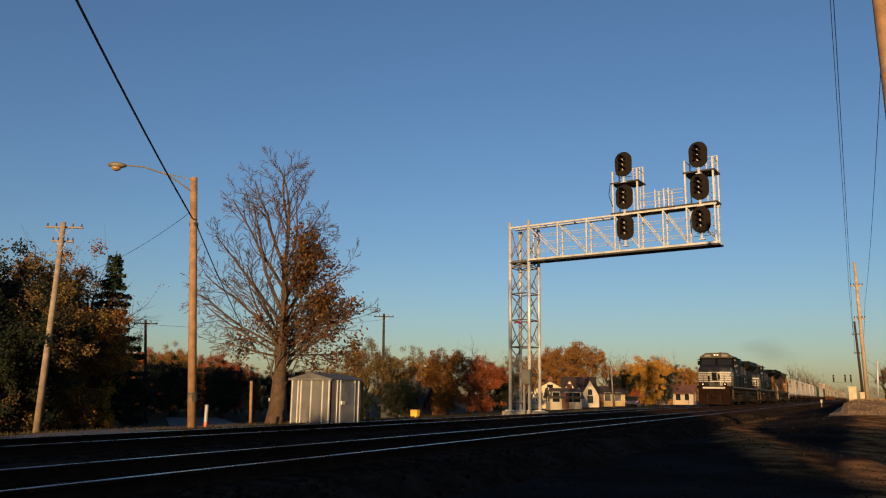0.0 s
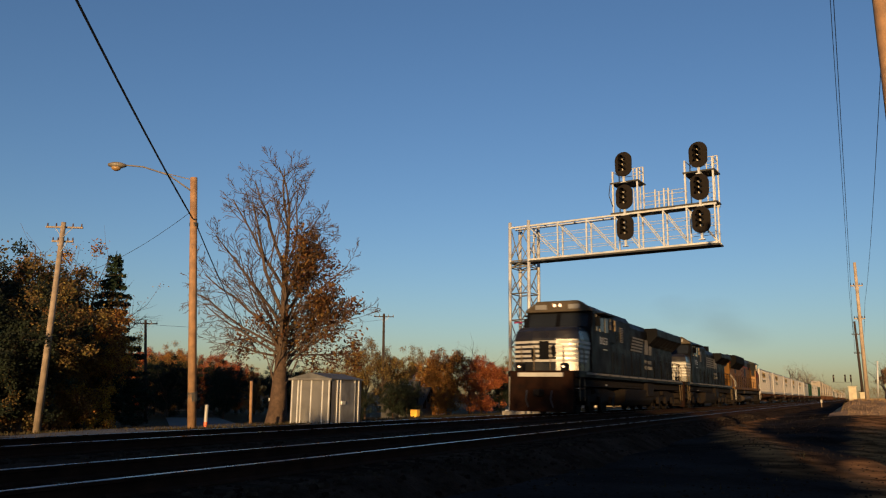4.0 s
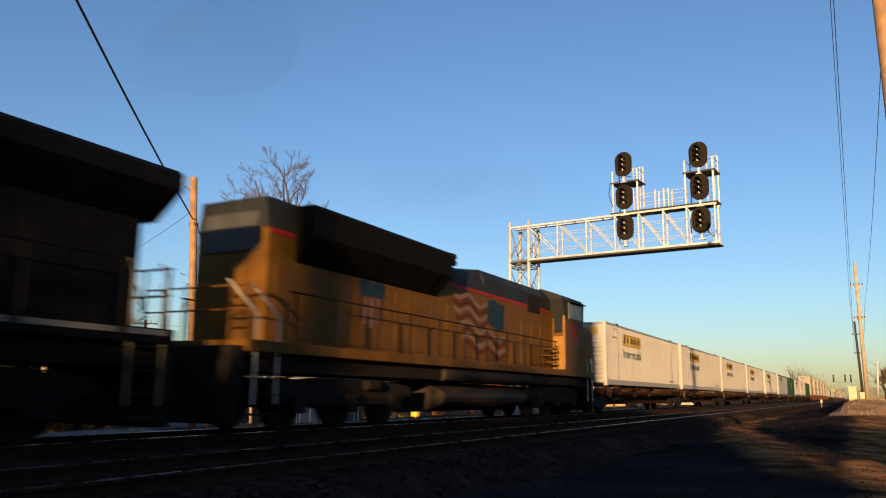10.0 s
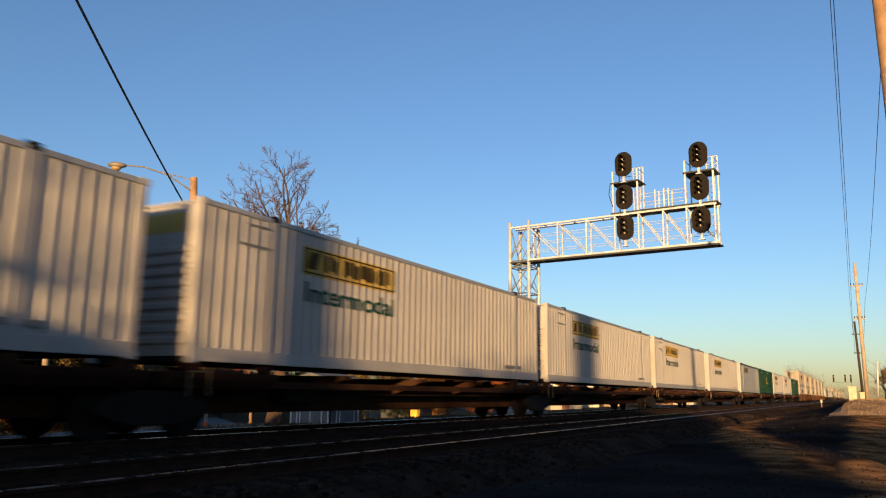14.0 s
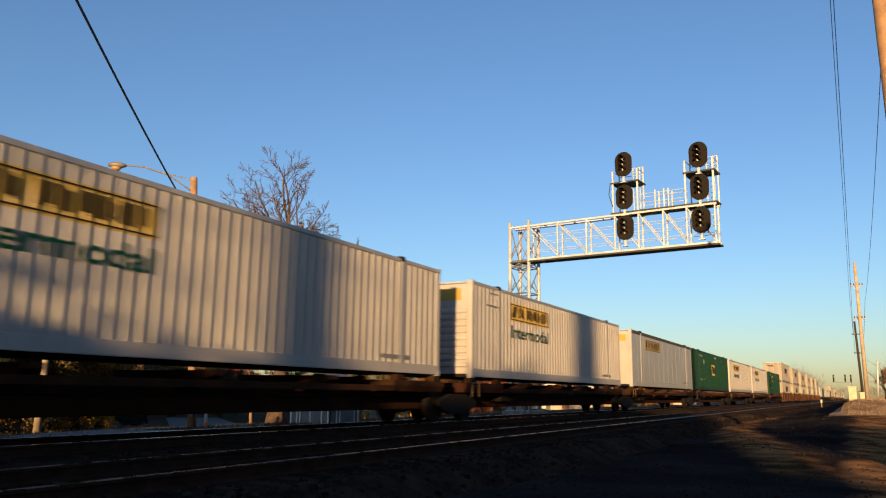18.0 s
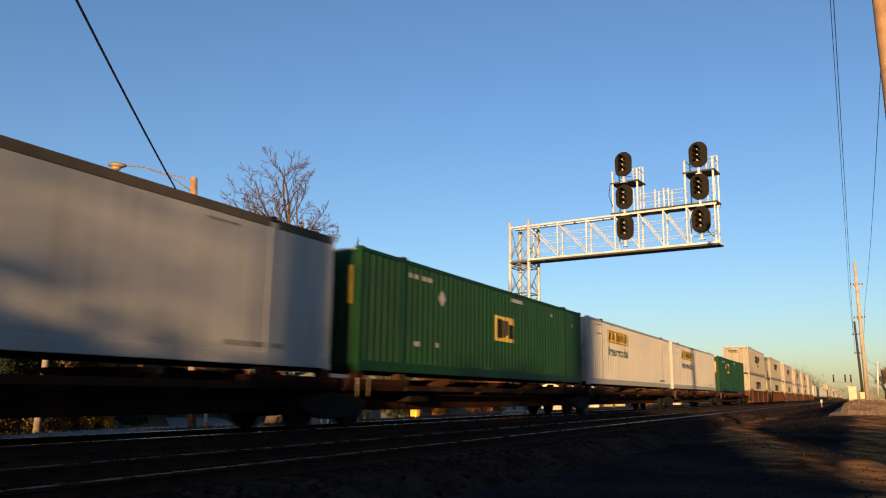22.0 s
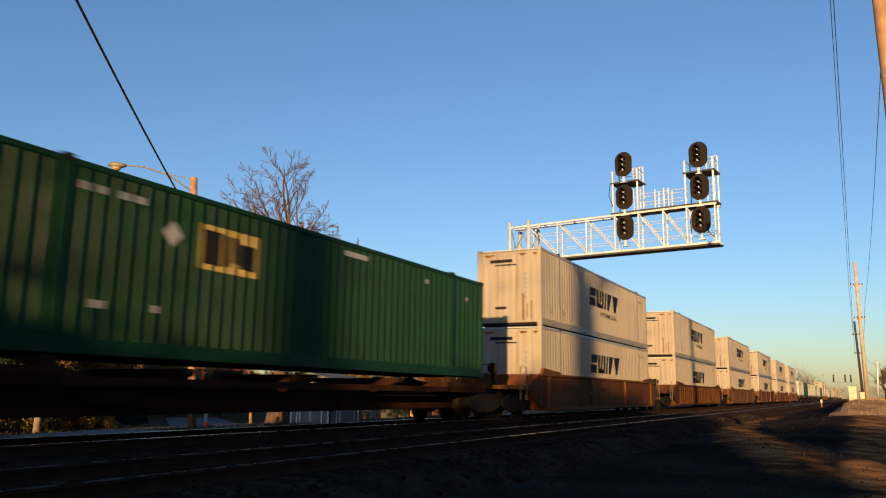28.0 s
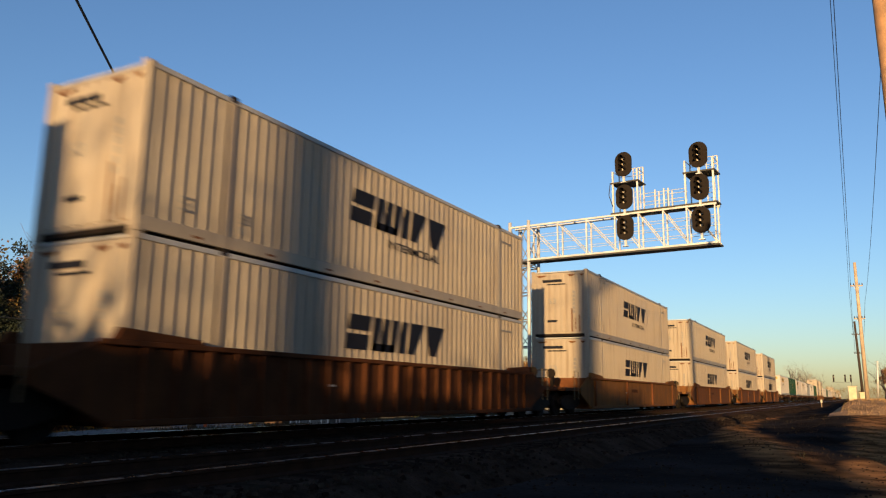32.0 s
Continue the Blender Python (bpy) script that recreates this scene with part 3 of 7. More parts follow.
    pole("utility_pole", "distant slim pole among the houses", (-28.2, 100.7, -0.9), (-28.15, 99.5, 5.2), 0.12, 0.08, GREYWOOD)
    pole("light_pole", "distant pale light pole beyond the bank", (2.55, 116.9, 0.6), (2.85, 116.0, 5.7), 0.12, 0.1, GALV)
    wire("black overhead cable slung to the street lamp pole", (-22.5, 21.1, 7.35), (-8.85, 2.6, 9.95), 0.25, 0.03)
    wire("black overhead cable running on behind the bare tree", (-22.5, 21.15, 7.35), (-33.5, 37.5, 3.2), 0.3, 0.024)
    wire("thin service line to the street lamp pole", (-22.5, 21.1, 7.8), (-36.2, 25.2, 6.4), 0.5, 0.01)
    wire("thin line between the roadside poles", (-36.3, 25.1, 8.3), (-57.4, 49.0, 6.7), 0.6, 0.012)
    wire("thin line between the roadside poles", (-57.2, 49.0, 6.6), (-43.4, 67.8, 8.3), 0.6, 0.012)
    for dx, z0, z1 in ((-0.55, 12.1, 9.8), (-0.5, 10.9, 7.1), (0.5, 10.0, 8.5)):
        wire("thin power line along the tracks", (0.75 + dx, 15.0, z0), (0.72 + dx, 70.0, z1), 0.7, 0.010, 20)
        wire("thin power line along the tracks", (0.72 + dx, 70.0, z1), (0.9 + dx, 125.4, z1 + 0.1), 0.7, 0.014, 20)
        wire("thin power line along the tracks", (0.75 + dx, 15.0, z0), (0.7 + dx, -40.0, z0), 0.7, 0.012, 20)


poles_and_wires()


# ---- shed, bollard and small things beyond the tracks ----
def shed():
    t = thing("metal_shed", "grey sheet-metal equipment shed with pale upright trim", "shed", m=pose(-20.1, 27.35, -0.72, 0, 0, 0))
    w, d, h = 2.25, 2.35, 2.02
    part("wall", B().box(-w, 0, 0, -w + 0.05, d, h).box(-w, 0, 0, 0, 0.05, h).box(-0.05, 0, 0, 0, d, h).box(-w, d - 0.05, 0, 0, d, h), SHEDMETAL, t)
    part("base_rail", B().box(-w - 0.02, -0.02, -0.12, 0.02, d + 0.02, 0.04), SHEDTRIM, t)
    for k, x in enumerate((-w + 0.12, -w + 0.45, -w + 0.62, -w + 1.18, -w + 1.8, -0.1)):
        part("trim_strip", B().box(x - 0.03, -0.03, 0.03, x + 0.03, 0.0, h), SHEDTRIM, t, "pale upright trim strip")
    part("door", B().box(0.0, 0.75, 0.05, 0.03, 1.75, 1.9), mat("dark_shed_door", (0.2, 0.2, 0.2), 0.55, 0.3), t, "darker grey sliding door", bevel=0.006)
    for y in (0.45, 0.68, 1.78, 2.1):
        part("trim_strip", B().box(0.0, y - 0.03, 0.03, 0.035, y + 0.03, h), SHEDTRIM, t, "pale upright trim strip")
    part("latch", B().box(0.03, 0.72, 0.95, 0.09, 0.98, 1.1), SHEDTRIM, t, "bright door latch")
    roof = B().prism([(-w - 0.06, h), (0.06, h), (0.06, h + 0.04), (-w / 2, h + 0.3), (-w - 0.06, h + 0.04)], "y", -0.07, d + 0.07)
    part("roof", roof, mat("dull_shed_roof", (0.10, 0.10, 0.10), 0.6, 0.2), t, "low gabled metal roof")
    part("eave_trim", B().box(-w - 0.07, -0.09, h - 0.04, 0.07, -0.07, h + 0.05), SHEDMETAL, t)


def small_things():
    t = thing("bollard", "white marker post with an orange foot by the road", "bollard", m=pose(-23.45, 23.45, -0.7))
    part("post", B().tube((0, 0, 0.2), (0, 0, 0.85), 0.07, 12), WHITEPAINT, t, bevel=0)
    part("foot", B().tube((0, 0, 0), (0, 0, 0.2), 0.075, 12), mat("orange_reflector", (0.7, 0.12, 0.02), 0.5), t, "orange foot")
    part("cap", B().tube((0, 0, 0.85), (0, 0, 0.89), 0.08, 12, 0.04), WHITEPAINT, t)
    t = thing("yellow_marker", "small yellow utility box on the grass", "utility box", m=pose(-30.15, 52.0, -1.13))
    part("body", B().box(-0.3, -0.25, 0, 0.3, 0.25, 0.55), mat("yellow_box_paint", (0.75, 0.42, 0.02), 0.5), t, bevel=0.04)
    part("lid", B().box(-0.32, -0.27, 0.55, 0.32, 0.27, 0.61), mat("yellow_box_paint", (0.75, 0.42, 0.02), 0.5), t, bevel=0.02)
    t = thing("street_sign", "small pale street sign on a thin post", "sign", m=pose(-31.0, 36.4, -1.15, 0, 0, 35))
    part("post", B().tube((0, 0, 0), (0, 0, 1.55), 0.03, 8), GALV, t)
    part("sign_plate", B().box(-0.28, -0.012, 1.3, 0.28, 0.012, 1.48), mat("pale_sign_face", (0.45, 0.47, 0.45), 0.5), t)
    for y, h, x in ((80.8, 1.25, -0.2), (92.0, 0.8, 0.75)):
        t = thing("track_cabinet", "cream steel trackside equipment cabinet", "cabinet", "trackside cabinets", m=pose(x, y, 0.62))
        part("body", B().box(-0.36, -0.45, 0, 0.3, 0.45, h), mat("cream_cabinet_paint", (0.42, 0.36, 0.24), 0.6), t, bevel=0.03)
        part("roof", B().box(-0.42, -0.52, h, 0.36, 0.52, h + 0.06), mat("cream_cabinet_paint", (0.42, 0.36, 0.24), 0.6), t, bevel=0.01)
    for x, y, h in ((-4.2, 118, 1.0),):
        t = thing("marker_post", "thin white lineside marker post", "post", "marker posts", m=pose(x, y, -0.4))
        part("post", B().box(-0.05, -0.05, 0, 0.05, 0.05, h), GREYWOOD, t)
        part("plate", B().box(-0.12, -0.07, h - 0.4, 0.12, -0.05, h), WHITEPAINT, t)
    # far signals up the line
    t = thing("far_signal_bridge", "distant signal gantry silhouetted over the line", "signal bridge", m=pose(-4.0, 430, 0))
    part("mast", B().box(2.55, -0.15, -0.6, 2.75, 0.15, 11.2), DARKSTEEL, t)
    part("beam", B().box(-6.2, -0.2, 8.6, 2.8, 0.2, 8.75), DARKSTEEL, t)
    for x in (-5.1, 0.0, 2.5):
        sg = part("signal", B().box(x - 0.36, -0.3, 8.9, x + 0.36, 0.1, 12.4), SIGNALBLACK, t, "dark signal head")
        part("lens", B().tube((x, -0.3, 11.2), (x, -0.36, 11.2), 0.16, 10), LENS, sg)


shed()
small_things()

# side street on the far side
def streets():
    b = B()
    pts = [(-18.5, 14.0), (-20.5, 19.0), (-25.5, 25.5), (-33, 33), (-45, 45), (-62, 60)]
    vs = []
    for i, (x, y) in enumerate(pts):
        q = pts[min(i + 1, len(pts) - 1)]
        p = pts[max(i - 1, 0)]
        d = Vector((q[0] - p[0], q[1] - p[1], 0)).normalized()
        s = Vector((-d.y, d.x, 0)) * 2.6
        for k in (-1, 1):
            x2, y2 = x + s.x * k, y + s.y * k
            vs.append((x2, y2, ground_z(x2, y2) + 0.05))
    b.add(vs, [(2 * i, 2 * i + 1, 2 * i + 3, 2 * i + 2) for i in range(len(pts) - 1)])
    tagged(new("side_street", b.mesh("side_street", mat("pale_worn_road", (0.075, 0.072, 0.07), 0.9, var=0.2, scale=0.8, fine=40, bump=0.3))), "pale worn side street leading away from the tracks", "road", kind="structure")
    b = B()
    ys = [-60 + i * 5 for i in range(60)]
    vs = []
    for y in ys:
        for x in (-18.2, -15.4):
            vs.append((x, y, ground_z(x, y) + 0.045))
    b.add(vs, [(2 * i, 2 * i + 1, 2 * i + 3, 2 * i + 2) for i in range(len(ys) - 1)])
    tagged(new("lineside_lane", b.mesh("lineside_lane", mat("pale_gravel_lane", (0.11, 0.10, 0.09), 0.95, var=0.25, scale=0.8, fine=30, bump=0.5))), "pale gravel lane along the far track", "road", kind="structure")


streets()


# ---- the train ----
def rolled(t):
    """Metres that the train has gone, counted from its place at 16 s."""
    q = (t - 16) / 16
    return 167.177 * q - 2.003 * q * q + 0.884 * q ** 3


CARS = []      # (thing, its place along the train, height, turned round)
WHEELSETS = []  # (wheelset, its place in its thing, wheel radius, sense)


def wheel_mesh(r):
    b = B()
    for s in (-1, 1):
        b.tube((s * 0.69, 0, 0), (s * 0.83, 0, 0), r, 20)
        b.tube((s * 0.66, 0, 0), (s * 0.69, 0, 0), r + 0.028, 20)
        b.tube((s * 0.83, 0, 0), (s * 0.86, 0, 0), r * 0.35, 10)
        for k in range(5):
            a = 2 * math.pi * k / 5
            b.tube((s * 0.83, 0.62 * r * math.cos(a), 0.62 * r * math.sin(a)), (s * 0.845, 0.62 * r * math.cos(a), 0.62 * r * math.sin(a)), r * 0.13, 8)
    b.tube((-0.7, 0, 0), (0.7, 0, 0), 0.08, 10)
    return b.mesh("wheelset", GRIME)


WHEEL_BIG, WHEEL_SMALL = wheel_mesh(0.53), wheel_mesh(0.455)


def wheelset(parent, y, r, thing_sense=1, turning=True):
    w = part("wheelset", WHEEL_BIG if r > 0.5 else WHEEL_SMALL, GRIME, parent)
    w.matrix_basis = pose(0, y, r)
    if turning:
        WHEELSETS.append((w, y, r, thing_sense))
    return w


def loco_truck(t, yc, sense=1):
    """A three-axle truck, side frames outside the wheels."""
    tr = part("truck", B().box(-0.6, yc - 2.3, 0.75, 0.6, yc + 2.3, 1.05), GRIME, t, "grimy three-axle truck")
    for s in (-1, 1):
        pts = [(yc - 2.75, 0.72), (yc - 2.75, 0.95), (yc - 1.2, 1.08), (yc + 1.2, 1.08), (yc + 2.75, 0.95), (yc + 2.75, 0.72), (yc + 2.2, 0.55),
               (yc + 1.2, 0.5), (yc - 1.2, 0.5), (yc - 2.2, 0.55)]
        part("side_frame", B().prism(pts, "x", s * 0.98, s * 1.14), GRIME, tr, bevel=0.02)
        for y in (-1.85, 0, 1.85):
            part("journal_box", B().box(s * 1.12, yc + y - 0.2, 0.36, s * 1.3, yc + y + 0.2, 0.74), GRIME, tr, bevel=0.03)
            part("spring", B().tube((s * 1.06, yc + y + 0.36, 0.5), (s * 1.06, yc + y + 0.36, 0.95), 0.09, 8), GRIME, tr)
        part("brake_cylinder", B().tube((s * 1.22, yc - 1.0, 0.95), (s * 1.22, yc - 0.55, 0.95), 0.12, 10), GRIME, tr)
        part("sand_pipe", B().tube((s * 1.05, yc - 2.9, 0.15), (s * 1.05, yc - 2.6, 0.8), 0.03, 6), GRIME, tr)
    for y in (-1.85, 0, 1.85):
        wheelset(tr, yc + y, 0.53, sense)


def nose_ring(z, k=0.0, back=0.0, grow=0.0):
    g = grow
    return [(-0.5 - g * 0.4, 0.95 + back - g, z), (0.5 + g * 0.4, 0.95 + back - g, z), (1.41 - k + g, 1.24 + back * 0.6 - g * 0.6, z), (1.45 - k + g, 2.75, z),
            (-1.45 + k - g, 2.75, z), (-1.41 + k - g, 1.24 + back * 0.6 - g * 0.6, z)]


def wide_cab_loco(label, number, logo_y, lit=True, kind_b=False):
    """A black six-axle wide-nosed locomotive; its front is at y = 0, the rear coupler at y = 22.3."""
    t = thing("locomotive", label, "locomotive", "locomotives of the train")
    P = BLACKPAINT
    part("underframe", B().box(-1.3, 0.9, 1.15, 1.3, 21.5, 1.5), GRIME, t)
    part("walkway", B().box(-1.53, 0.75, 1.5, 1.53, 21.6, 1.74), P, t, bevel=0.015)
    for s in (-1, 1):
        y = 1.75
        while y < 21.2:
            part("sill_stripe", B().box(s * 1.53, y, 1.63, s * 1.537, min(y + 1.55, 21.4), 1.715), SHADEDWHITE, t, "white sill stripe in a shaded tone")
            y += 1.72
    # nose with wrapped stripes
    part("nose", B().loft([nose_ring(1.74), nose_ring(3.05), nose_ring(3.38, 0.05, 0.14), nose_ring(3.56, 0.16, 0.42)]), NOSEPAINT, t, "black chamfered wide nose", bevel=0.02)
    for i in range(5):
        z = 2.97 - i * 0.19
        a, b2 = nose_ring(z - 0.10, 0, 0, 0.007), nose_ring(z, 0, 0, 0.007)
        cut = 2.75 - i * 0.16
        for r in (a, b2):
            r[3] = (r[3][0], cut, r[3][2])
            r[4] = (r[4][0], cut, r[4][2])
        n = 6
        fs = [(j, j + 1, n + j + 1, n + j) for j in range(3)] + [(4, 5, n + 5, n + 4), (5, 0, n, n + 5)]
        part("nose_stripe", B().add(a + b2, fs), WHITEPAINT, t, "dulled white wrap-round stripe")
    part("nose_emblem", B().box(-0.2, 0.925, 2.2, 0.22, 0.938, 2.95), P, t, "black emblem patch on the nose")
    for ex, ey in ((0.42, 2.55), (-0.45, 2.4)):
        part("nose_emblem", B().prism([(ex - 0.06, ey - 0.28), (ex + 0.1, ey - 0.2), (ex + 0.05, ey + 0.3), (ex - 0.12, ey + 0.16)], "y", 0.925, 0.938), P, t, "black emblem patch on the nose")
    part("nose_door", B().box(-1.1, 1.25, 1.8, -0.7, 1.3, 3.0), P, t)
    # cab
    cab = B().loft([[(-1.5, 2.6, 1.74), (1.5, 2.6, 1.74), (1.5, 5.45, 1.74), (-1.5, 5.45, 1.74)],
                    [(-1.5, 2.6, 3.5), (1.5, 2.6, 3.5), (1.5, 5.45, 3.5), (-1.5, 5.45, 3.5)],
                    [(-1.5, 2.92, 4.38), (1.5, 2.92, 4.38), (1.5, 5.45, 4.38), (-1.5, 5.45, 4.38)],
                    [(-0.85, 2.98, 4.74), (0.85, 2.98, 4.74), (0.85, 5.45, 4.74), (-0.85, 5.45, 4.74)]])
    c = part("cab", cab, P, t, "black crew cab", bevel=0.015)
    for x0, x1 in ((-1.32, -0.1), (0.1, 1.32)):
        sl = 0.32 / 0.88
        z0, z1 = 3.66, 4.26
        y0, y1 = 2.6 + (z0 - 3.5) * sl - 0.012, 2.6 + (z1 - 3.5) * sl - 0.012
        part("windshield", B().add([(x0, y0, z0), (x1, y0, z0), (x1, y1, z1), (x0, y1, z1), (x0, y0 - 0.02, z0), (x1, y0 - 0.02, z0), (x1, y1 - 0.02, z1), (x0, y1 - 0.02, z1)],
             [(4, 5, 6, 7), (0, 1, 5, 4), (1, 2, 6, 5), (2, 3, 7, 6), (3, 0, 4, 7)]), CABGLASS, c, "dark windshield pane")
    for s in (-1, 1):
        for y0, y1 in ((3.35, 3.62), (3.85, 4.5), (4.62, 5.15)):
            part("side_window", B().box(s * 1.5, y0, 3.55, s * 1.508, y1, 4.18), CABGLASS, c, "dark cab side window")
            for a0, b0, a1, b1 in ((y0 - 0.04, 3.51, y1 + 0.04, 3.55), (y0 - 0.04, 4.18, y1 + 0.04, 4.22), (y1, 3.51, y1 + 0.05, 4.22)):
                part("window_bar", B().box(s * 1.5, a0, b0, s * 1.52, a1, b1), P, c)
            # only the sun-facing post is bright: its lit sliver is put into colour
            part("window_post", B().box(s * 1.5, y0 - 0.05, 3.51, s * 1.535, y0, 4.22), FRAMEMETAL, c, "bright metal window post")
        part("sunshade", B().box(s * 1.5, 3.3, 4.24, s * 1.85, 5.2, 4.28), P, c)
        part("mirror", B().box(s * 1.55, 3.1, 3.7, s * 1.75, 3.14, 4.1), P, c)
    # tan base puts sunlight on the roof front into the colour, under dirt
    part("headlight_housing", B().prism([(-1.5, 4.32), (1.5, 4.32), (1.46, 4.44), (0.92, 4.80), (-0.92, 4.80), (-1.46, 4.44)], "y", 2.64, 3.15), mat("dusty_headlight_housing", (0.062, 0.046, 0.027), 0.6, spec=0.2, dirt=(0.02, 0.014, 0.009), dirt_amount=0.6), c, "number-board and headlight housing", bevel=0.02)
    for x in (-0.75, 0.75):
        part("number_board", B().box(x - 0.26, 2.625, 4.44, x + 0.26, 2.65, 4.64), GREYINK, c, "pale number board")
    for x in (-0.13, 0.13):
        part("headlight", B().tube((x, 2.66, 4.6), (x, 2.6, 4.6), 0.07, 14), LAMPGLOW if lit else FRAMEMETAL, c, "twin headlight")
    part("horn", B().tube((0.2, 4.0, 4.88), (0.2, 4.5, 4.88), 0.05, 8, 0.03).tube((0.05, 4.0, 4.84), (0.05, 4.6, 4.84), 0.045, 8, 0.03).box(0.0, 4.5, 4.72, 0.25, 4.62, 4.92), P, c)
    part("antenna_dome", B().box(-0.45, 4.3, 4.74, -0.1, 4.9, 4.86), GREYLOCO, c, bevel=0.03)
    for s in (1,):
        w = part("cab_number", words(number, 1.15, 0.32, WHITEPAINT), WHITEPAINT, c, "white road number")
        w.matrix_basis = pose(1.506, 3.8, 2.98)
        part("data_line", B().box(1.5, 4.3, 2.75, 1.506, 4.95, 2.79), WHITEPAINT, c)
    # hoods
    hood = 0.98
    split, wing_y, drop = (11.55, 16.05, 0.16) if kind_b else (11.0, 14.9, 0.0)
    part("electrical_hood", B().prism([(-hood, 1.74), (hood, 1.74), (hood, 4.45), (hood - 0.2, 4.74), (-hood + 0.2, 4.74), (-hood, 4.45)], "y", 5.45, split), P, t, "black equipment hood", bevel=0.015)
    part("blower_duct", B().box(-1.2, 5.5, 3.2, 1.2, 7.3, 4.42), P, t, bevel=0.03)
    part("engine_hood", B().prism([(-hood, 1.74), (hood, 1.74), (hood, 4.28 - drop * 1.2), (hood - 0.2, 4.58 - drop), (-hood + 0.2, 4.58 - drop), (-hood, 4.28 - drop * 1.2)], "y", split, wing_y), P, t, "black engine hood", bevel=0.015)
    part("radiator_hood", B().box(-hood, wing_y, 1.74, hood, 21.2, 4.0), P, t)
    wing = B().prism([(-1.0, 3.55), (1.0, 3.55), (1.56, 4.08 - drop * 0.4), (1.56, 4.45 - drop), (1.48, 4.53 - drop), (-1.48, 4.53 - drop), (-1.56, 4.45 - drop), (-1.56, 4.08 - drop * 0.4)], "y", wing_y - 0.15, 21.5)
    part("radiator_wing", wing, P, t, "flared black radiator wing", bevel=0.012)
    for s in (-1, 1):
        for k in range(6 if kind_b else 7):
            y0 = wing_y + 0.1 + k * 0.9
            part("radiator_screen", B().add([(s * 1.03, y0, 3.585), (s * 1.03, y0 + 0.78, 3.585), (s * 1.53, y0 + 0.78, 4.03), (s * 1.53, y0, 4.03)], [(0, 1, 2, 3)]), GRIME, t)
        for k in range(6):
            y0 = 5.75 + k * 0.86
            part("hood_door", B().box(s * hood, y0, 1.85, s * (hood + 0.018), y0 + 0.8, 3.1), P, t, bevel=0.004)
        for k in range(4):
            y0 = 11.15 + k * 0.93
            part("hood_door", B().box(s * hood, y0, 1.85, s * (hood + 0.018), y0 + 0.86, 3.0), P, t, bevel=0.004)
        for k in range(6):
            y0 = 15.1 + k * 1.0
            part("hood_door", B().box(s * hood, y0, 1.85, s * (hood + 0.018), y0 + 0.92, 3.4), P, t, bevel=0.004)
        for y0 in (7.6, 8.3, 9.0):
            lv = B()
            for k in range(9):
                lv.box(s * hood, y0, 3.4 + k * 0.085, s * (hood + 0.03), y0 + 0.55, 3.44 + k * 0.085)
            part("louvre", lv, HANDRAIL if y0 == 9.0 else P, t)
        # painted stripes and plain blocks in place of the emblem
        if s == 1:
            x = hood + 0.022
            slant, long = (0.0, 3.3) if kind_b else (0.12, 2.35)
            for k in range(5):
                z = 3.84 - k * 0.165
                part("side_stripe", B().box(x, logo_y - slant * k, z - 0.085, x + 0.006, logo_y + long - slant * k, z), SHADEDWHITE, t, "white side stripe in a shaded tone")
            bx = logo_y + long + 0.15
            part("emblem_block", B().prism([(bx, 3.05), (bx + 0.8, 3.05), (bx + 0.95, 3.85), (bx + 0.15, 3.85)], "x", x, x + 0.006), SHADEDWHITE, t, "plain white emblem shape")
            part("emblem_block", B().prism([(bx + 1.0, 3.05), (bx + 1.6, 3.05), (bx + 1.75, 3.85), (bx + 1.15, 3.85)], "x", x, x + 0.006), SHADEDWHITE, t, "plain white emblem shape")
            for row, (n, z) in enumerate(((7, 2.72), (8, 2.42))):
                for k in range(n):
                    part("lettering_bar", B().box(x, bx - 0.05 + k * 0.235, z - 0.19, x + 0.006, bx + 0.12 + k * 0.235, z), SHADEDWHITE, t, "plain pale lettering bar")
    part("exhaust_stack", B().box(-0.35, 12.9, 4.5, 0.35, 13.8, 4.78 if kind_b else 4.66), GRIME, t, bevel=0.03)
    if kind_b:
        part("roof_fan", B().tube((0, 15.6, 4.4), (0, 15.6, 4.9), 0.62, 16), P, t)
    for y in (8.0, 9.4):
        part("roof_hatch", B().box(-0.5, y, 4.64, 0.5, y + 1.0, 4.69), P, t, bevel=0.015)
    # tan uprights paint the orange sunlight caught along the hood top
    for s in (-1, 1):
        for y in (5.6, 6.35, 7.2):
            part("vent_frame", B().box(s * 1.2, y, 3.8, s * 1.27, y + 0.12, 4.3), HANDRAIL, t, "vent frame in sunlit tan")
    part("lifting_eye", B().box(0.6, 10.9, 4.5, 0.72, 11.02, 4.74), P, t)
    # ends, handrails, lights
    part("pilot", B().prism([(0.45, 0.12), (0.75, 0.12), (0.85, 1.2), (0.75, 1.74), (0.6, 1.74), (0.55, 1.0)], "x", -1.35, 1.35), PILOTRUST, t, "dark rusty snow-plough pilot", bevel=0.02)
    part("anticlimber", B().box(-0.95, 0.45, 1.5, 0.95, 0.8, 1.66), WHITEPAINT, t, "pale anticlimber edge")
    for y in (0.0, 21.95):
        part("coupler", B().box(-0.14, y, 0.72, 0.14, y + 0.9 if y < 1 else y + 0.35, 1.0), GRIME, t, bevel=0.05)
        for x in (-0.55, 0.5):
            part("air_hose", B().path([(x, y + (0.45 if y < 1 else -0.2), 0.95), (x, y + (0.3 if y < 1 else 0.0), 0.6), (x + 0.1, y + (0.3 if y < 1 else 0.0), 0.3)], 0.03), CABLE, t)
    for x in (-0.95, 0.95):
        part("ditch_light", B().tube((x, 0.62, 1.9), (x, 0.55, 1.9), 0.045, 12), LAMPGLOW if lit else FRAMEMETAL, t, "ditch light")
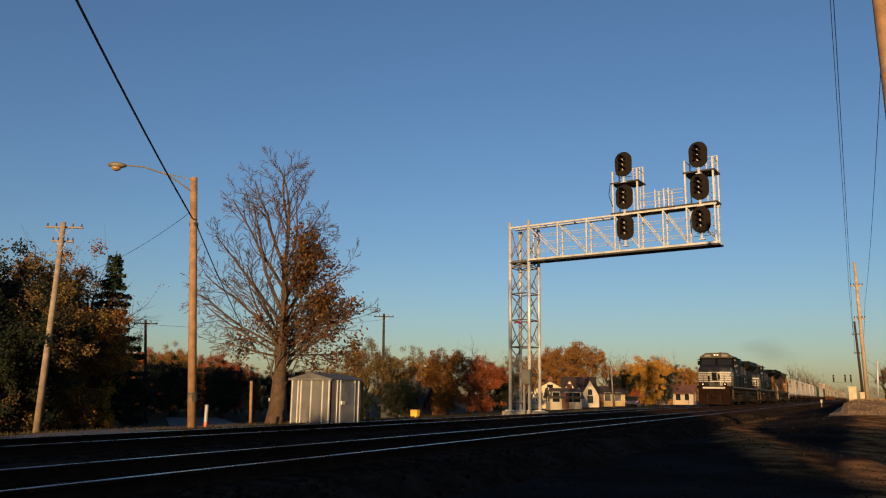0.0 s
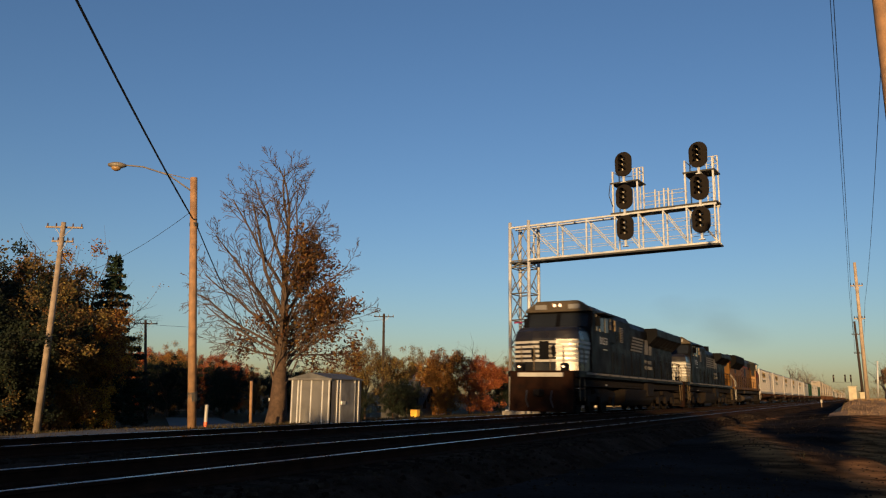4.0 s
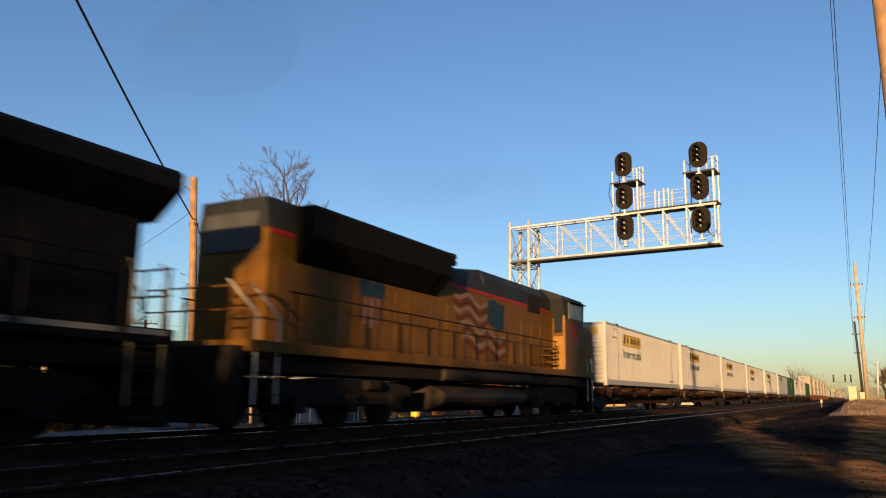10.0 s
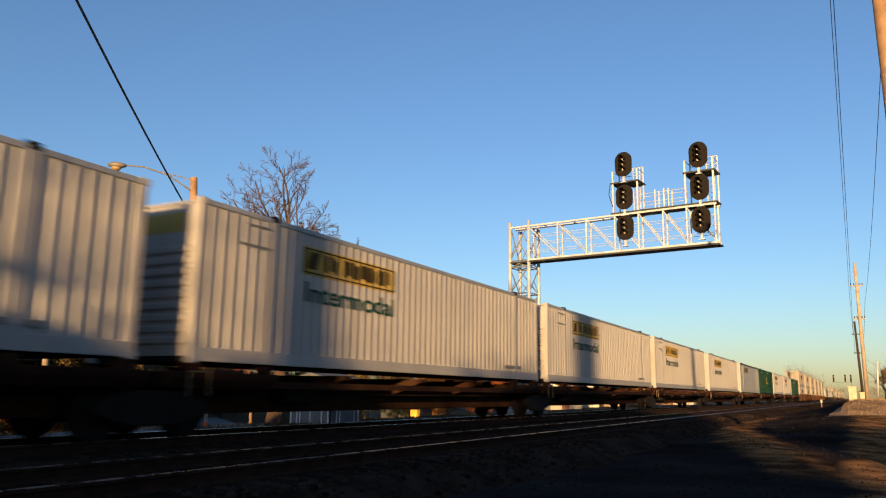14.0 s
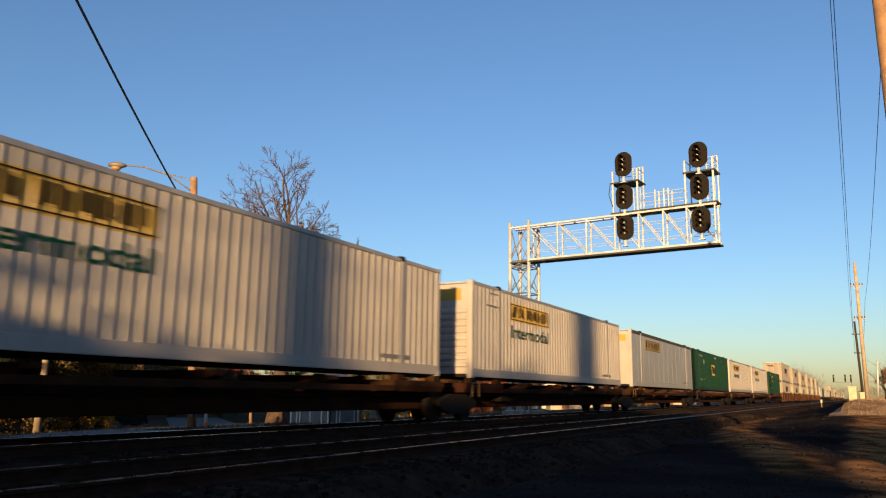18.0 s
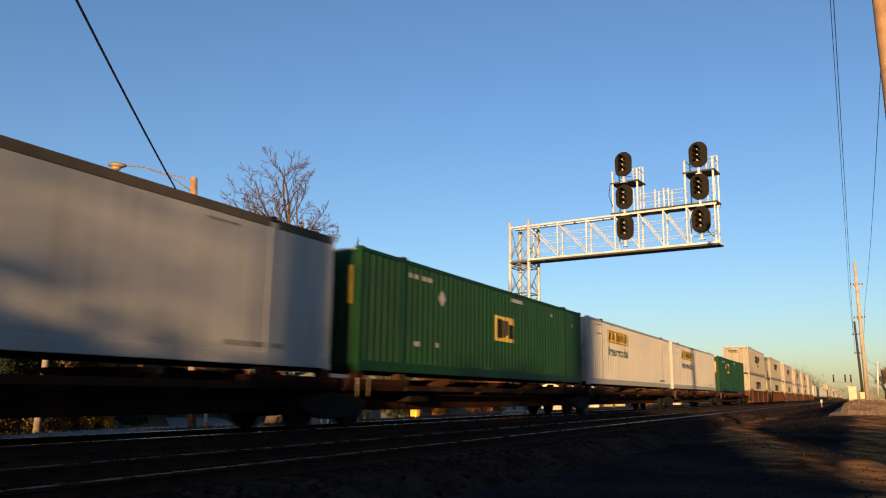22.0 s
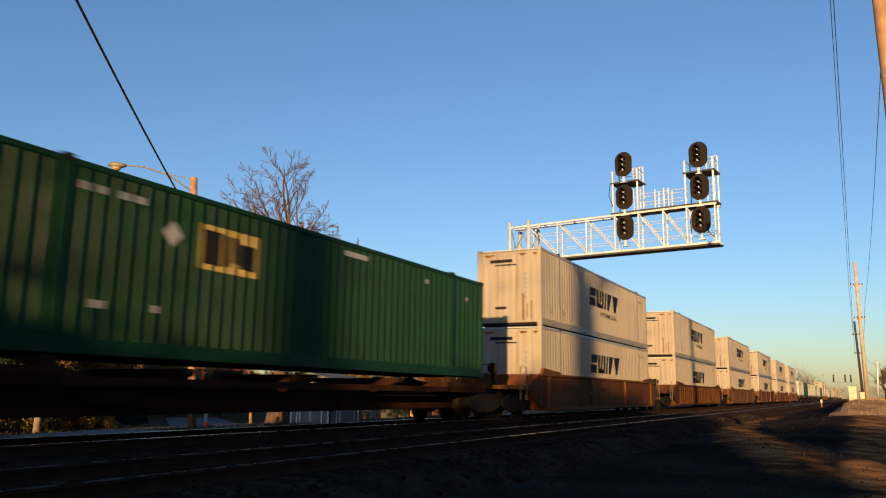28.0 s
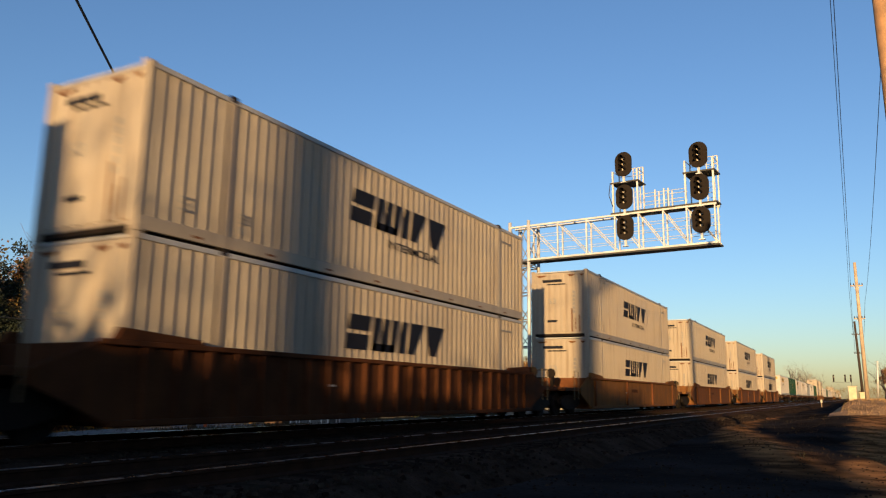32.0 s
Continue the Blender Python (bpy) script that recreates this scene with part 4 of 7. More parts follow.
        part("ditch_light_box", B().box(x - 0.14, 0.62, 1.72, x + 0.14, 0.85, 2.04), P, t, bevel=0.02)
    part("rear_pilot", B().prism([(21.5, 0.2), (21.75, 0.2), (21.75, 1.74), (21.5, 1.74)], "x", -1.35, 1.35), GRIME, t)
    for s in (-1, 1):
        for yb in (0.95, 20.75):
            for k in range(4):
                part("step", B().box(s * 1.15, yb, 0.35 + k * 0.36, s * 1.52, yb + 0.6, 0.38 + k * 0.36), GRIME, t, "dark step tread")
            for dy in (0.0, 0.62):
                part("step_rail", B().path([(s * 1.5, yb + dy, 0.55), (s * 1.5, yb + dy, 2.55), (s * 1.35, yb + dy, 2.8)], 0.022), HANDRAIL, t, "pale grab rail")
        for x in (0.35, 0.9):
            part("front_rail", B().path([(s * x, 0.72, 1.74), (s * x, 0.72, 2.75)], 0.02), HANDRAIL, t)
        y = 6.0
        while y < 20.6:
            part("stanchion", B().tube((s * 1.48, y, 1.74), (s * 1.48, y, 2.75), 0.02, 6), P, t)
            y += 1.62
        part("handrail", B().tube((s * 1.48, 5.6, 2.75), (s * 1.48, 20.6, 2.75), 0.018, 6), P, t)
        for x in (0.25, 0.8, 1.35):
            part("rear_stanchion", B().tube((s * x, 21.55, 1.74), (s * x, 21.55, 2.75), 0.022, 6), P, t)
    for z in (2.3, 2.75):
        part("rear_rail", B().tube((-1.4, 21.55, z), (1.4, 21.55, z), 0.02, 6), P, t)
    tank = [(-1.4, 0.55), (-1.15, 0.3), (1.15, 0.3), (1.4, 0.55), (1.45, 1.1), (-1.45, 1.1)]
    part("fuel_tank", B().prism(tank, "y", 8.1, 14.0), GRIME, t, "grimy fuel tank", bevel=0.04)
    for s in (-1, 1):
        part("air_reservoir", B().tube((s * 1.15, 8.3, 1.3), (s * 1.15, 12.0, 1.3), 0.17, 12), GRIME, t)
        part("equipment_box", B().box(s * 1.1, 12.3, 0.75, s * 1.5, 13.7, 1.45), GRIME, t, bevel=0.03)
        part("reflector", B().box(s * 1.5, 4.55, 1.2, s * 1.51, 4.75, 1.26), WHITEPAINT, t)
    loco_truck(t, 4.55)
    loco_truck(t, 17.75)
    return t


def yellow_loco():
    """A yellow and grey six-axle locomotive that runs long hood first; its cab end is at y = 0."""
    t = thing("locomotive", "yellow and grey diesel locomotive with a painted flag, running backwards", "locomotive", "locomotives of the train")
    Y, G = YELLOWLOCO, GREYLOCO
    part("underframe", B().box(-1.3, 0.9, 1.15, 1.3, 21.6, 1.5), GRIME, t)
    part("walkway", B().box(-1.53, 0.8, 1.5, 1.53, 21.7, 1.72), Y, t, bevel=0.015)
    def wide(z, x, y):
        return [(-0.7, y - 0.25, z), (0.7, y - 0.25, z), (x, y, z), (x, 2.1, z), (-x, 2.1, z), (-x, y, z)]
    part("nose", B().loft([wide(1.72, 1.49, 0.78), wide(3.3, 1.49, 0.86), wide(3.52, 1.42, 1.0), wide(3.62, 1.28, 1.25)]), Y, t, "yellow wide nose", bevel=0.02)
    part("nose_plate", B().box(-1.5, 0.98, 2.05, -1.494, 1.25, 2.28), WHITEPAINT, t, "pale plate on the nose")
    part("nose_hatch", B().box(-0.5, 1.1, 3.56, 0.4, 1.9, 3.72), G, t, bevel=0.03)
    c = part("cab", B().loft([[(-1.5, 2.1, 1.72), (1.5, 2.1, 1.72), (1.5, 4.3, 1.72), (-1.5, 4.3, 1.72)], [(-1.5, 2.1, 3.6), (1.5, 2.1, 3.6), (1.5, 4.3, 3.6), (-1.5, 4.3, 3.6)],
             [(-1.5, 2.1, 3.7), (1.5, 2.1, 3.7), (1.5, 4.3, 3.7), (-1.5, 4.3, 3.7)]]), Y, t, "yellow crew cab", bevel=0.012)
    part("cab_roof", B().loft([[(-1.5, 2.06, 3.7), (1.5, 2.06, 3.7), (1.5, 4.32, 3.7), (-1.5, 4.32, 3.7)], [(-1.5, 1.98, 4.42), (1.5, 1.98, 4.42), (1.5, 4.62, 4.42), (-1.5, 4.62, 4.42)],
          [(-1.42, 2.0, 4.56), (1.42, 2.0, 4.56), (1.42, 4.62, 4.56), (-1.42, 4.62, 4.56)], [(-0.8, 2.2, 4.78), (0.8, 2.2, 4.78), (0.8, 4.62, 4.78), (-0.8, 4.62, 4.78)]]), G, c, "dark grey cab top")
    part("air_conditioner", B().box(-0.55, 3.0, 4.76, 0.55, 4.2, 4.88), G, c, bevel=0.03)
    part("cab_seam", B().box(-1.508, 2.2, 3.56, -1.5, 3.95, 3.6), G, c)
    for yy in (2.55, 3.2):
        part("grab_iron", B().path([(-1.5, yy, 2.2), (-1.54, yy, 2.2), (-1.54, yy, 2.62), (-1.5, yy, 2.62)], 0.012), Y, c)
    for s in (-1, 1):
        for y0, y1 in ((2.3, 2.95), (3.02, 3.5), (3.58, 3.84)):
            part("side_window", B().box(s * 1.5, y0, 3.74, s * 1.512, y1, 4.32), CABGLASS, c, "dark cab side window")
        for a0, b0, a1, b1 in ((3.0, 3.74, 3.02, 4.32), (3.54, 3.74, 3.56, 4.32), (3.86, 3.7, 3.91, 4.36)):
            part("window_post", B().box(s * 1.5, a0, b0, s * 1.53, a1, b1), FRAMEMETAL, c, "bright metal window post")
        part("window_awning", B().box(s * 1.5, 2.2, 4.36, s * 1.68, 3.95, 4.39), G, c)
        part("cab_door", B().box(s * 1.02, 4.3, 1.75, s * 1.42, 4.34, 3.0), SUNLITYELLOW, c, "yellow cab door", bevel=0.006)
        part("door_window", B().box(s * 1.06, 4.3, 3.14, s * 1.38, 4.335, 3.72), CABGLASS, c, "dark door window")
        part("corner_rib", B().box(s * 1.44, 4.3, 1.75, s * 1.495, 4.36, 3.9), SUNLITYELLOW, c)
    for x0, x1 in ((-1.3, -0.1), (0.1, 1.3)):
        part("windshield", B().add([(x0, 2.30, 3.68), (x1, 2.30, 3.68), (x1, 2.41, 4.12), (x0, 2.41, 4.12)], [(0, 1, 2, 3)]), CABGLASS, c, "dark windshield pane")
    w = part("cab_number", words("8409", 1.72, 0.52, REDLOCO), REDLOCO, c, "red road number")
    w.matrix_basis = pose(-1.507, 3.85, 2.93, 0, 0, 180)
    hood = 0.98
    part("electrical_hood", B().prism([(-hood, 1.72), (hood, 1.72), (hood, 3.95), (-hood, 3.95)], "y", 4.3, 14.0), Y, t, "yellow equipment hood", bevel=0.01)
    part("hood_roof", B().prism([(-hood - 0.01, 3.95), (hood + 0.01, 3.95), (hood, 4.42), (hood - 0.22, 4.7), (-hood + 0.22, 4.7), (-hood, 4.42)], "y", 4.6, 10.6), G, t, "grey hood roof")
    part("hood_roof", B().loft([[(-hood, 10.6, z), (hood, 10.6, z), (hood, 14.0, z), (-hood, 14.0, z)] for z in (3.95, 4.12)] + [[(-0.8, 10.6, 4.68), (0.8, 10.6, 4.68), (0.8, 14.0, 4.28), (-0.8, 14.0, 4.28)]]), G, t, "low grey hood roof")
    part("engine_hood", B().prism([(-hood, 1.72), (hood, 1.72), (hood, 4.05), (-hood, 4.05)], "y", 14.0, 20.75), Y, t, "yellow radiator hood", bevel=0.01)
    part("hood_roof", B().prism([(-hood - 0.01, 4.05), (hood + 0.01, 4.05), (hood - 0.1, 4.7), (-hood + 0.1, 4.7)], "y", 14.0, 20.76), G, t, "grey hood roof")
    part("radiator_wing", B().prism([(-1.0, 3.45), (1.0, 3.45), (1.5, 3.98), (1.5, 4.55), (1.42, 4.66), (-1.42, 4.66), (-1.5, 4.55), (-1.5, 3.98)], "y", 13.7, 19.9), NEARBLACK, t, "flared near-black radiator wing", bevel=0.012)
    for s in (-1, 1):
        part("red_line", B().box(s * hood, 4.6, 3.86, s * (hood + 0.012), 14.0, 3.96), REDLOCO, t, "red line along the hood")
        part("red_line", B().box(s * hood, 19.95, 3.95, s * (hood + 0.012), 20.74, 4.05), REDLOCO, t, "red line along the hood")
        part("radiator_screen", B().add([(s * 1.03, 14.3, 3.47), (s * 1.03, 19.7, 3.47), (s * 1.49, 19.7, 3.93), (s * 1.49, 14.3, 3.93)], [(0, 1, 2, 3)]), NEARBLACK, t)
        for k in range(17):
            y0 = 4.8 + k * 0.93
            part("hood_door", B().box(s * hood, y0, 1.85, s * (hood + 0.018), y0 + 0.86, 3.3), Y, t, bevel=0.004)
        # waving flag as plain painted bands
        x = hood + 0.02
        if s == -1:
            for k in range(8):
                y0, y1 = (10.35, 12.75 - 0.06 * k) if k < 4 else (8.95, 12.5 - 0.07 * k)
                pts = []
                for i in range(19):
                    y = y0 + (y1 - y0) * i / 18
                    pts.append((y, 3.62 - k * 0.2 + 0.11 * math.sin(y * 4.4 + 0.5) + 0.10 * (y - 11)))
                low = [(p[0], p[1] - 0.125) for p in pts]
                part("flag_band", B().prism(pts + low[::-1], "x", -x, -x - 0.006), FADEDRED if k % 2 else FLAGWHITE, t, "faded painted flag band")
            part("flag_field", B().prism([(9.05, 2.9), (9.5, 2.78), (9.9, 2.92), (10.35, 3.0), (10.3, 3.72), (9.85, 3.8), (9.4, 3.66), (9.02, 3.72)], "x", -x, -x - 0.007), BLUEPAINT, t, "faded blue flag field")
            part("emblem_patch", B().prism([(16.45, 3.05), (17.5, 3.05), (17.55, 3.4), (17.3, 3.46), (16.98, 3.4), (16.65, 3.46), (16.4, 3.4)], "x", -x, -x - 0.007), BLUEPAINT, t, "plain blue emblem patch")
            for k in range(7):
                part("emblem_bar", B().box(-x - 0.007, 16.5 + k * 0.14, 2.3 + 0.04 * abs(k - 3), -x, 16.64 + k * 0.14, 3.03), FADEDRED if k % 2 == 0 else FLAGWHITE, t, "plain faded emblem bar")
        part("hood_grille", B().box(s * hood, 5.7, 3.72, s * (hood + 0.025), 6.9, 4.36), GRIME, t, "dark air intake grille")
        for yb in (1.0, 20.9):
            for k in range(4):
                part("step", B().box(s * 1.15, yb, 0.35 + k * 0.36, s * 1.52, yb + 0.6, 0.38 + k * 0.36), GRIME, t, "dark step tread")
            for dy in (0.0, 0.62):
                part("step_rail", B().path([(s * 1.5, yb + dy, 0.55), (s * 1.5, yb + dy, 2.2), (s * 1.2, yb + dy + (0.5 if yb > 5 else 0), 2.8)], 0.022), WHITEPAINT, t, "pale grab rail")
        y = 5.4
        while y < 20.6:
            part("stanchion", B().tube((s * 1.48, y, 1.72), (s * 1.48, y, 2.72), 0.025, 6), GRIME, t)
            y += 1.5
        part("handrail", B().tube((s * 1.48, 5.2, 2.72), (s * 1.48, 20.6, 2.72), 0.02, 6), GRIME, t)
        for k in range(3):
            part("cab_step", B().box(s * 1.05, 5.0, 1.95 + 0.24 * k, s * 1.46, 5.6, 1.98 + 0.24 * k), Y, t)
        part("air_reservoir", B().tube((s * 1.26, 7.6, 1.3), (s * 1.26, 13.9, 1.3), 0.18, 14), LITTANK, t)
        for x in (0.3, 0.9, 1.4):
            part("end_stanchion", B().tube((s * x, 21.6, 1.72), (s * x, 21.6, 2.75), 0.022, 6), Y, t)
    for z in (2.3, 2.75):
        part("end_rail", B().tube((-1.4, 21.6, z), (1.4, 21.6, z), 0.02, 6), Y, t)
    part("end_vent", B().box(-0.75, 20.75, 3.6, 0.75, 20.8, 4.4), DARKSTEEL, t)
    for k in range(3):
        part("radiator_fan", B().tube((0, 15.4 + k * 1.6, 4.66), (0, 15.4 + k * 1.6, 4.76), 0.65, 18), G, t)
    part("exhaust_stack", B().box(-0.3, 9.6, 4.6, 0.3, 10.2, 4.74), GRIME, t)
    part("antenna_array", B().box(-0.7, 12.0, 4.3, 0.5, 12.4, 4.52).tube((-0.5, 11.7, 4.74), (-0.5, 12.5, 4.74), 0.1, 8, 0.06).tube((-0.2, 11.8, 4.66), (-0.2, 12.4, 4.66), 0.09, 8, 0.06).box(-0.6, 12.1, 4.48, -0.1, 12.22, 4.78).tube((-0.55, 11.85, 4.9), (-0.55, 12.5, 4.9), 0.12, 8, 0.07).box(-0.62, 12.0, 4.6, -0.45, 12.3, 4.95), SIGNALBLACK, t)
    part("fuel_tank", B().prism([(1.38 * math.cos(a), 0.68 + 0.42 * math.sin(a)) for a in (2 * math.pi * i / 20 for i in range(20))], "y", 7.9, 13.8), LITTANK, t, "rounded fuel tank in a faintly lit tone", smooth=False)
    for y0, y1 in ((0.5, 0.85), (21.7, 22.0)):
        part("pilot", B().box(-1.4, y0, 0.2, 1.4, y1, 1.6), GRIME, t, bevel=0.03)
    for y in (0.0, 22.1):
        part("coupler", B().box(-0.14, y, 0.72, 0.14, y + 0.5, 1.0), GRIME, t, bevel=0.05)
    loco_truck(t, 4.6, -1)
    loco_truck(t, 18.0, -1)
    return t


def freight_truck(t, yc, turning=True):
    tr = part("truck", B().box(-0.95, yc - 0.25, 0.35, 0.95, yc + 0.25, 0.7), GRIME, t, "grimy two-axle truck")
    for s in (-1, 1):
        pts = [(yc - 1.15, 0.42), (yc - 1.15, 0.6), (yc - 0.5, 0.78), (yc + 0.5, 0.78), (yc + 1.15, 0.6), (yc + 1.15, 0.42), (yc + 0.5, 0.22), (yc - 0.5, 0.22)]
        part("side_frame", B().prism(pts, "x", s * 0.95, s * 1.1), GRIME, tr, bevel=0.02)
        for y in (-0.15, 0.15):
            part("spring", B().tube((s * 1.03, yc + y, 0.25), (s * 1.03, yc + y, 0.55), 0.07, 8), GRIME, tr)
    for y in (-0.89, 0.89):
        wheelset(tr, yc + y, 0.455, 1, turning)


# containers -------------------------------------------------------------------
LONG, WIDE, TALL = 16.154, 2.59, 2.896


def ribbed(y0, y1, z0, z1, s, lift=0.0, pitch=0.285):
    """A corrugated sheet on the side x = s * WIDE / 2, its ribs in step along the box."""
    edge, depth = WIDE / 2 - 0.012, 0.042
    cuts = [(0.0, 0), (0.4, 0), (0.52, 1), (0.88, 1)]
    ys = [(y0, None)]
    k = int(y0 / pitch) - 1
    while k * pitch < y1:
        for c, d in cuts:
            y = (k + c) * pitch
            if y0 < y < y1:
                ys.append((y, d))
        k += 1
    ys.append((y1, None))

    def at(y):
        u = (y / pitch) % 1
        if u < 0.4:
            return 0
        if u < 0.52:
            return (u - 0.4) / 0.12
        if u < 0.88:
            return 1
        return (1 - u) / 0.12
    vs, fs = [], []
    for y, _ in ys:
        x = s * (edge - depth * at(y) + lift)
        vs += [(x, y, z0), (x, y, z1)]
    for i in range(len(ys) - 1):
        fs.append((2 * i, 2 * i + 2, 2 * i + 3, 2 * i + 1))
    return B().add(vs, fs)


def container(style, label, banner=None):
    """A 53-foot box with its end toward the head of the train at y = 0 and its underside at z = 0."""
    t = thing("shipping_container", label, "container", "containers on the train")
    paint = {"ribbed_white": BOXWHITE, "plate_white": BOXPLATE, "cream": BOXCREAM, "green": BOXGREEN}[style]
    hw = WIDE / 2
    for s in (-1, 1):
        if style == "plate_white":
            part("side_panel", B().box(s * (hw - 0.05), 0.1, 0.2, s * (hw - 0.015), LONG - 0.1, 2.78), paint, t)
            for k in range(1, 13):
                part("panel_seam", B().box(s * (hw - 0.015), k * 1.22 - 0.015, 0.22, s * (hw - 0.011), k * 1.22 + 0.015, 2.76), paint, t)
        else:
            part("side_panel", ribbed(0.12, LONG - 0.12, 0.25, 2.8, s), paint, t, "ribbed steel side panel")
        part("top_rail", B().box(s * (hw - 0.07), 0.05, 2.7 if style == "plate_white" else 2.78, s * hw, LONG - 0.05, 2.875), paint if style == "green" else (DARKRAIL if style == "plate_white" else ROOFGREY), t, "dull top rail", bevel=0.008)
        part("bottom_rail", B().box(s * (hw - 0.08), 0.05, 0.03, s * hw, LONG - 0.05, 0.27), paint, t, bevel=0.008)
        for y in (0.0, LONG - 0.14):
            part("corner_post", B().box(s * (hw - 0.15), y, 0.0, s * hw, y + 0.14, TALL), paint, t, bevel=0.012)
            for z in (0.0, TALL - 0.12):
                part("corner_casting", B().box(s * (hw - 0.17), y - 0.006, z - 0.004, s * (hw + 0.006), y + 0.17, z + 0.124), paint, t, bevel=0.012)
        for y in (1.98, LONG - 1.98):
            part("lifting_post", B().box(s * (hw - 0.06), y - 0.09, 0.03, s * (hw + 0.004), y + 0.09, 2.88), paint, t, bevel=0.006)
            part("lifting_casting", B().box(s * (hw - 0.17), y - 0.1, 2.80, s * (hw + 0.01), y + 0.1, 2.93), GRIME, t, "dark lifting casting", bevel=0.012)
        if s == 1 and style == "cream":
            for k in range(8):
                part("rail_slot", B().box(hw, 1.2 + k * 1.9, 0.09, hw + 0.003, 1.42 + k * 1.9, 0.13), WELLPAINT, t)
    part("roof", B().box(-hw + 0.05, 0.05, 2.82, hw - 0.05, LONG - 0.05, 2.865), ROOFGREY, t)
    part("floor", B().box(-hw + 0.06, 0.05, 0.02, hw - 0.06, LONG - 0.05, 0.16), GRIME, t)
    # end towards the head of the train
    fw = B().box(-hw + 0.14, 0.04, 0.12, hw - 0.14, 0.08, TALL - 0.1)
    part("end_wall", fw, paint, t)
    if style == "ribbed_white":
        for k in range(9):
            part("end_rib", B().prism([(0.04, 0.3 + k * 0.2), (0.0, 0.34 + k * 0.2), (0.0, 0.42 + k * 0.2), (0.04, 0.46 + k * 0.2)], "x", -hw + 0.2, hw - 0.2), paint, t)
        part("end_banner", B().box(-0.9, 0.03, 2.3, 0.9, 0.04, 2.66), BANNER, t, "yellow end banner")
    elif style == "cream":
        for k in range(8):
            x = -hw + 0.32 + k * 0.28
            part("end_rib", B().prism([(x - 0.1, 0.04), (x - 0.06, 0.01), (x + 0.06, 0.01), (x + 0.1, 0.04)], "z", 0.2, 2.7), paint, t)
        for x0, x1, z0, z1 in ((-0.75, 0.15, 2.38, 2.5), (-0.55, 0.3, 2.26, 2.31), (-0.55, -0.1, 0.62, 0.72)):
            part("end_marking", B().box(x0, 0.002, z0, x1, 0.008, z1), NAVY, t, "plain dark end marking")
        for k in range(6):
            part("end_marking", B().box(0.62, 0.002, 1.0 + k * 0.17, 0.72, 0.008, 1.12 + k * 0.17), GREYINK, t, "plain faded end marking")
    elif style == "plate_white":
        part("end_banner", B().box(-1.0, 0.03, 2.3, 1.0, 0.04, 2.62), BANNER, t, "yellow end banner")
        part("end_vent", B().box(-0.5, 0.03, 0.8, -0.2, 0.04, 1.1), GREYINK, t)
    else:
        part("end_banner", B().box(0.95, -0.006, 1.55, 1.08, 0.0, 2.45), BANNER, t, "upright yellow end banner")
        for k in range(8):
            x = -hw + 0.32 + k * 0.28
            part("end_rib", B().prism([(x - 0.1, 0.04), (x - 0.06, 0.01), (x + 0.06, 0.01), (x + 0.1, 0.04)], "z", 0.2, 2.7), paint, t)
    for x0, x1 in ((-hw + 0.14, -0.01), (0.01, hw - 0.14)):
        part("door", B().box(x0, LONG - 0.08, 0.14, x1, LONG - 0.03, TALL - 0.12), paint, t, bevel=0.01)
        for k in (0.3, 0.7):
            x = x0 + (x1 - x0) * k
            part("lock_rod", B().tube((x, LONG - 0.015, 0.1), (x, LONG - 0.015, TALL - 0.1), 0.018, 6), GALV, t)
    # writing on the near side
    x = hw - 0.006

    def bar(y0, z0, y1, z1, m=INK, name="marking"):
        part(name, B().box(x, y0, z0, x + 0.004, y1, z1), m, t, "plain marking bar")
    def letter_strokes(z0, z1):
        """Plain upright strokes in place of a name, with a slanted block at the head of the banner."""
        part("emblem_block", B().prism([(3.02, z0), (3.32, z0), (3.42, z1), (3.12, z1)], "x", x, x + 0.004), BROWNINK, t, "plain dark emblem shape")
        line = B()
        for k, yy in enumerate((3.62, 3.80, 3.97, 4.30, 4.48, 4.62, 4.80, 5.00, 5.15, 5.33, 5.50, 5.68, 5.88, 6.06)):
            line.box(x, yy, z0 + (0.05 if k % 3 == 1 else 0.0), x + 0.004, yy + (0.13 if k % 2 else 0.09), z1 - (0.06 if k % 4 == 2 else 0.0))
        o = part("lettering_strokes", line, BROWNINK, t, "plain dark strokes on the banner")
        o["kind"] = "stuff"
    if style == "ribbed_white":
        part("banner", ribbed(2.86, 6.5, 1.93, 2.53, 1, 0.003), BANNER, t, "yellow painted banner")
        for yy in (2.9, 6.42):
            bar(yy, 1.97, yy + 0.04, 2.49)
        bar(2.9, 1.97, 6.46, 1.995)
        bar(2.9, 2.465, 6.46, 2.49)
        letter_strokes(2.06, 2.42)
        w = part("lettering", words("Intermodal", 3.45, 0.42, GREENINK), GREENINK, t, "green lettering")
        w.matrix_basis = pose(x + 0.004, 2.96, 1.36)
        bar(1.05, 2.22, 2.0, 2.27, GREYINK)
        bar(13.3, 0.36, 14.6, 0.46, GREYINK)
        bar(1.2, 2.62, 1.9, 2.66, GREYINK)
    elif style == "plate_white":
        part("banner", B().box(x - 0.006, 2.9, 1.98, x + 0.0, 6.55, 2.55), BANNER, t, "yellow painted banner")
        for z0, z1 in ((2.01, 2.035), (2.5, 2.525)):
            bar(2.95, z0, 6.5, z1)
        letter_strokes(2.09, 2.46)
        bar(13.0, 0.36, 14.6, 0.45, GREYINK)
        bar(12.4, 2.55, 13.2, 2.59, GREYINK)
    elif style == "cream":
        z0, h, y0 = 1.38, 0.78, 5.8
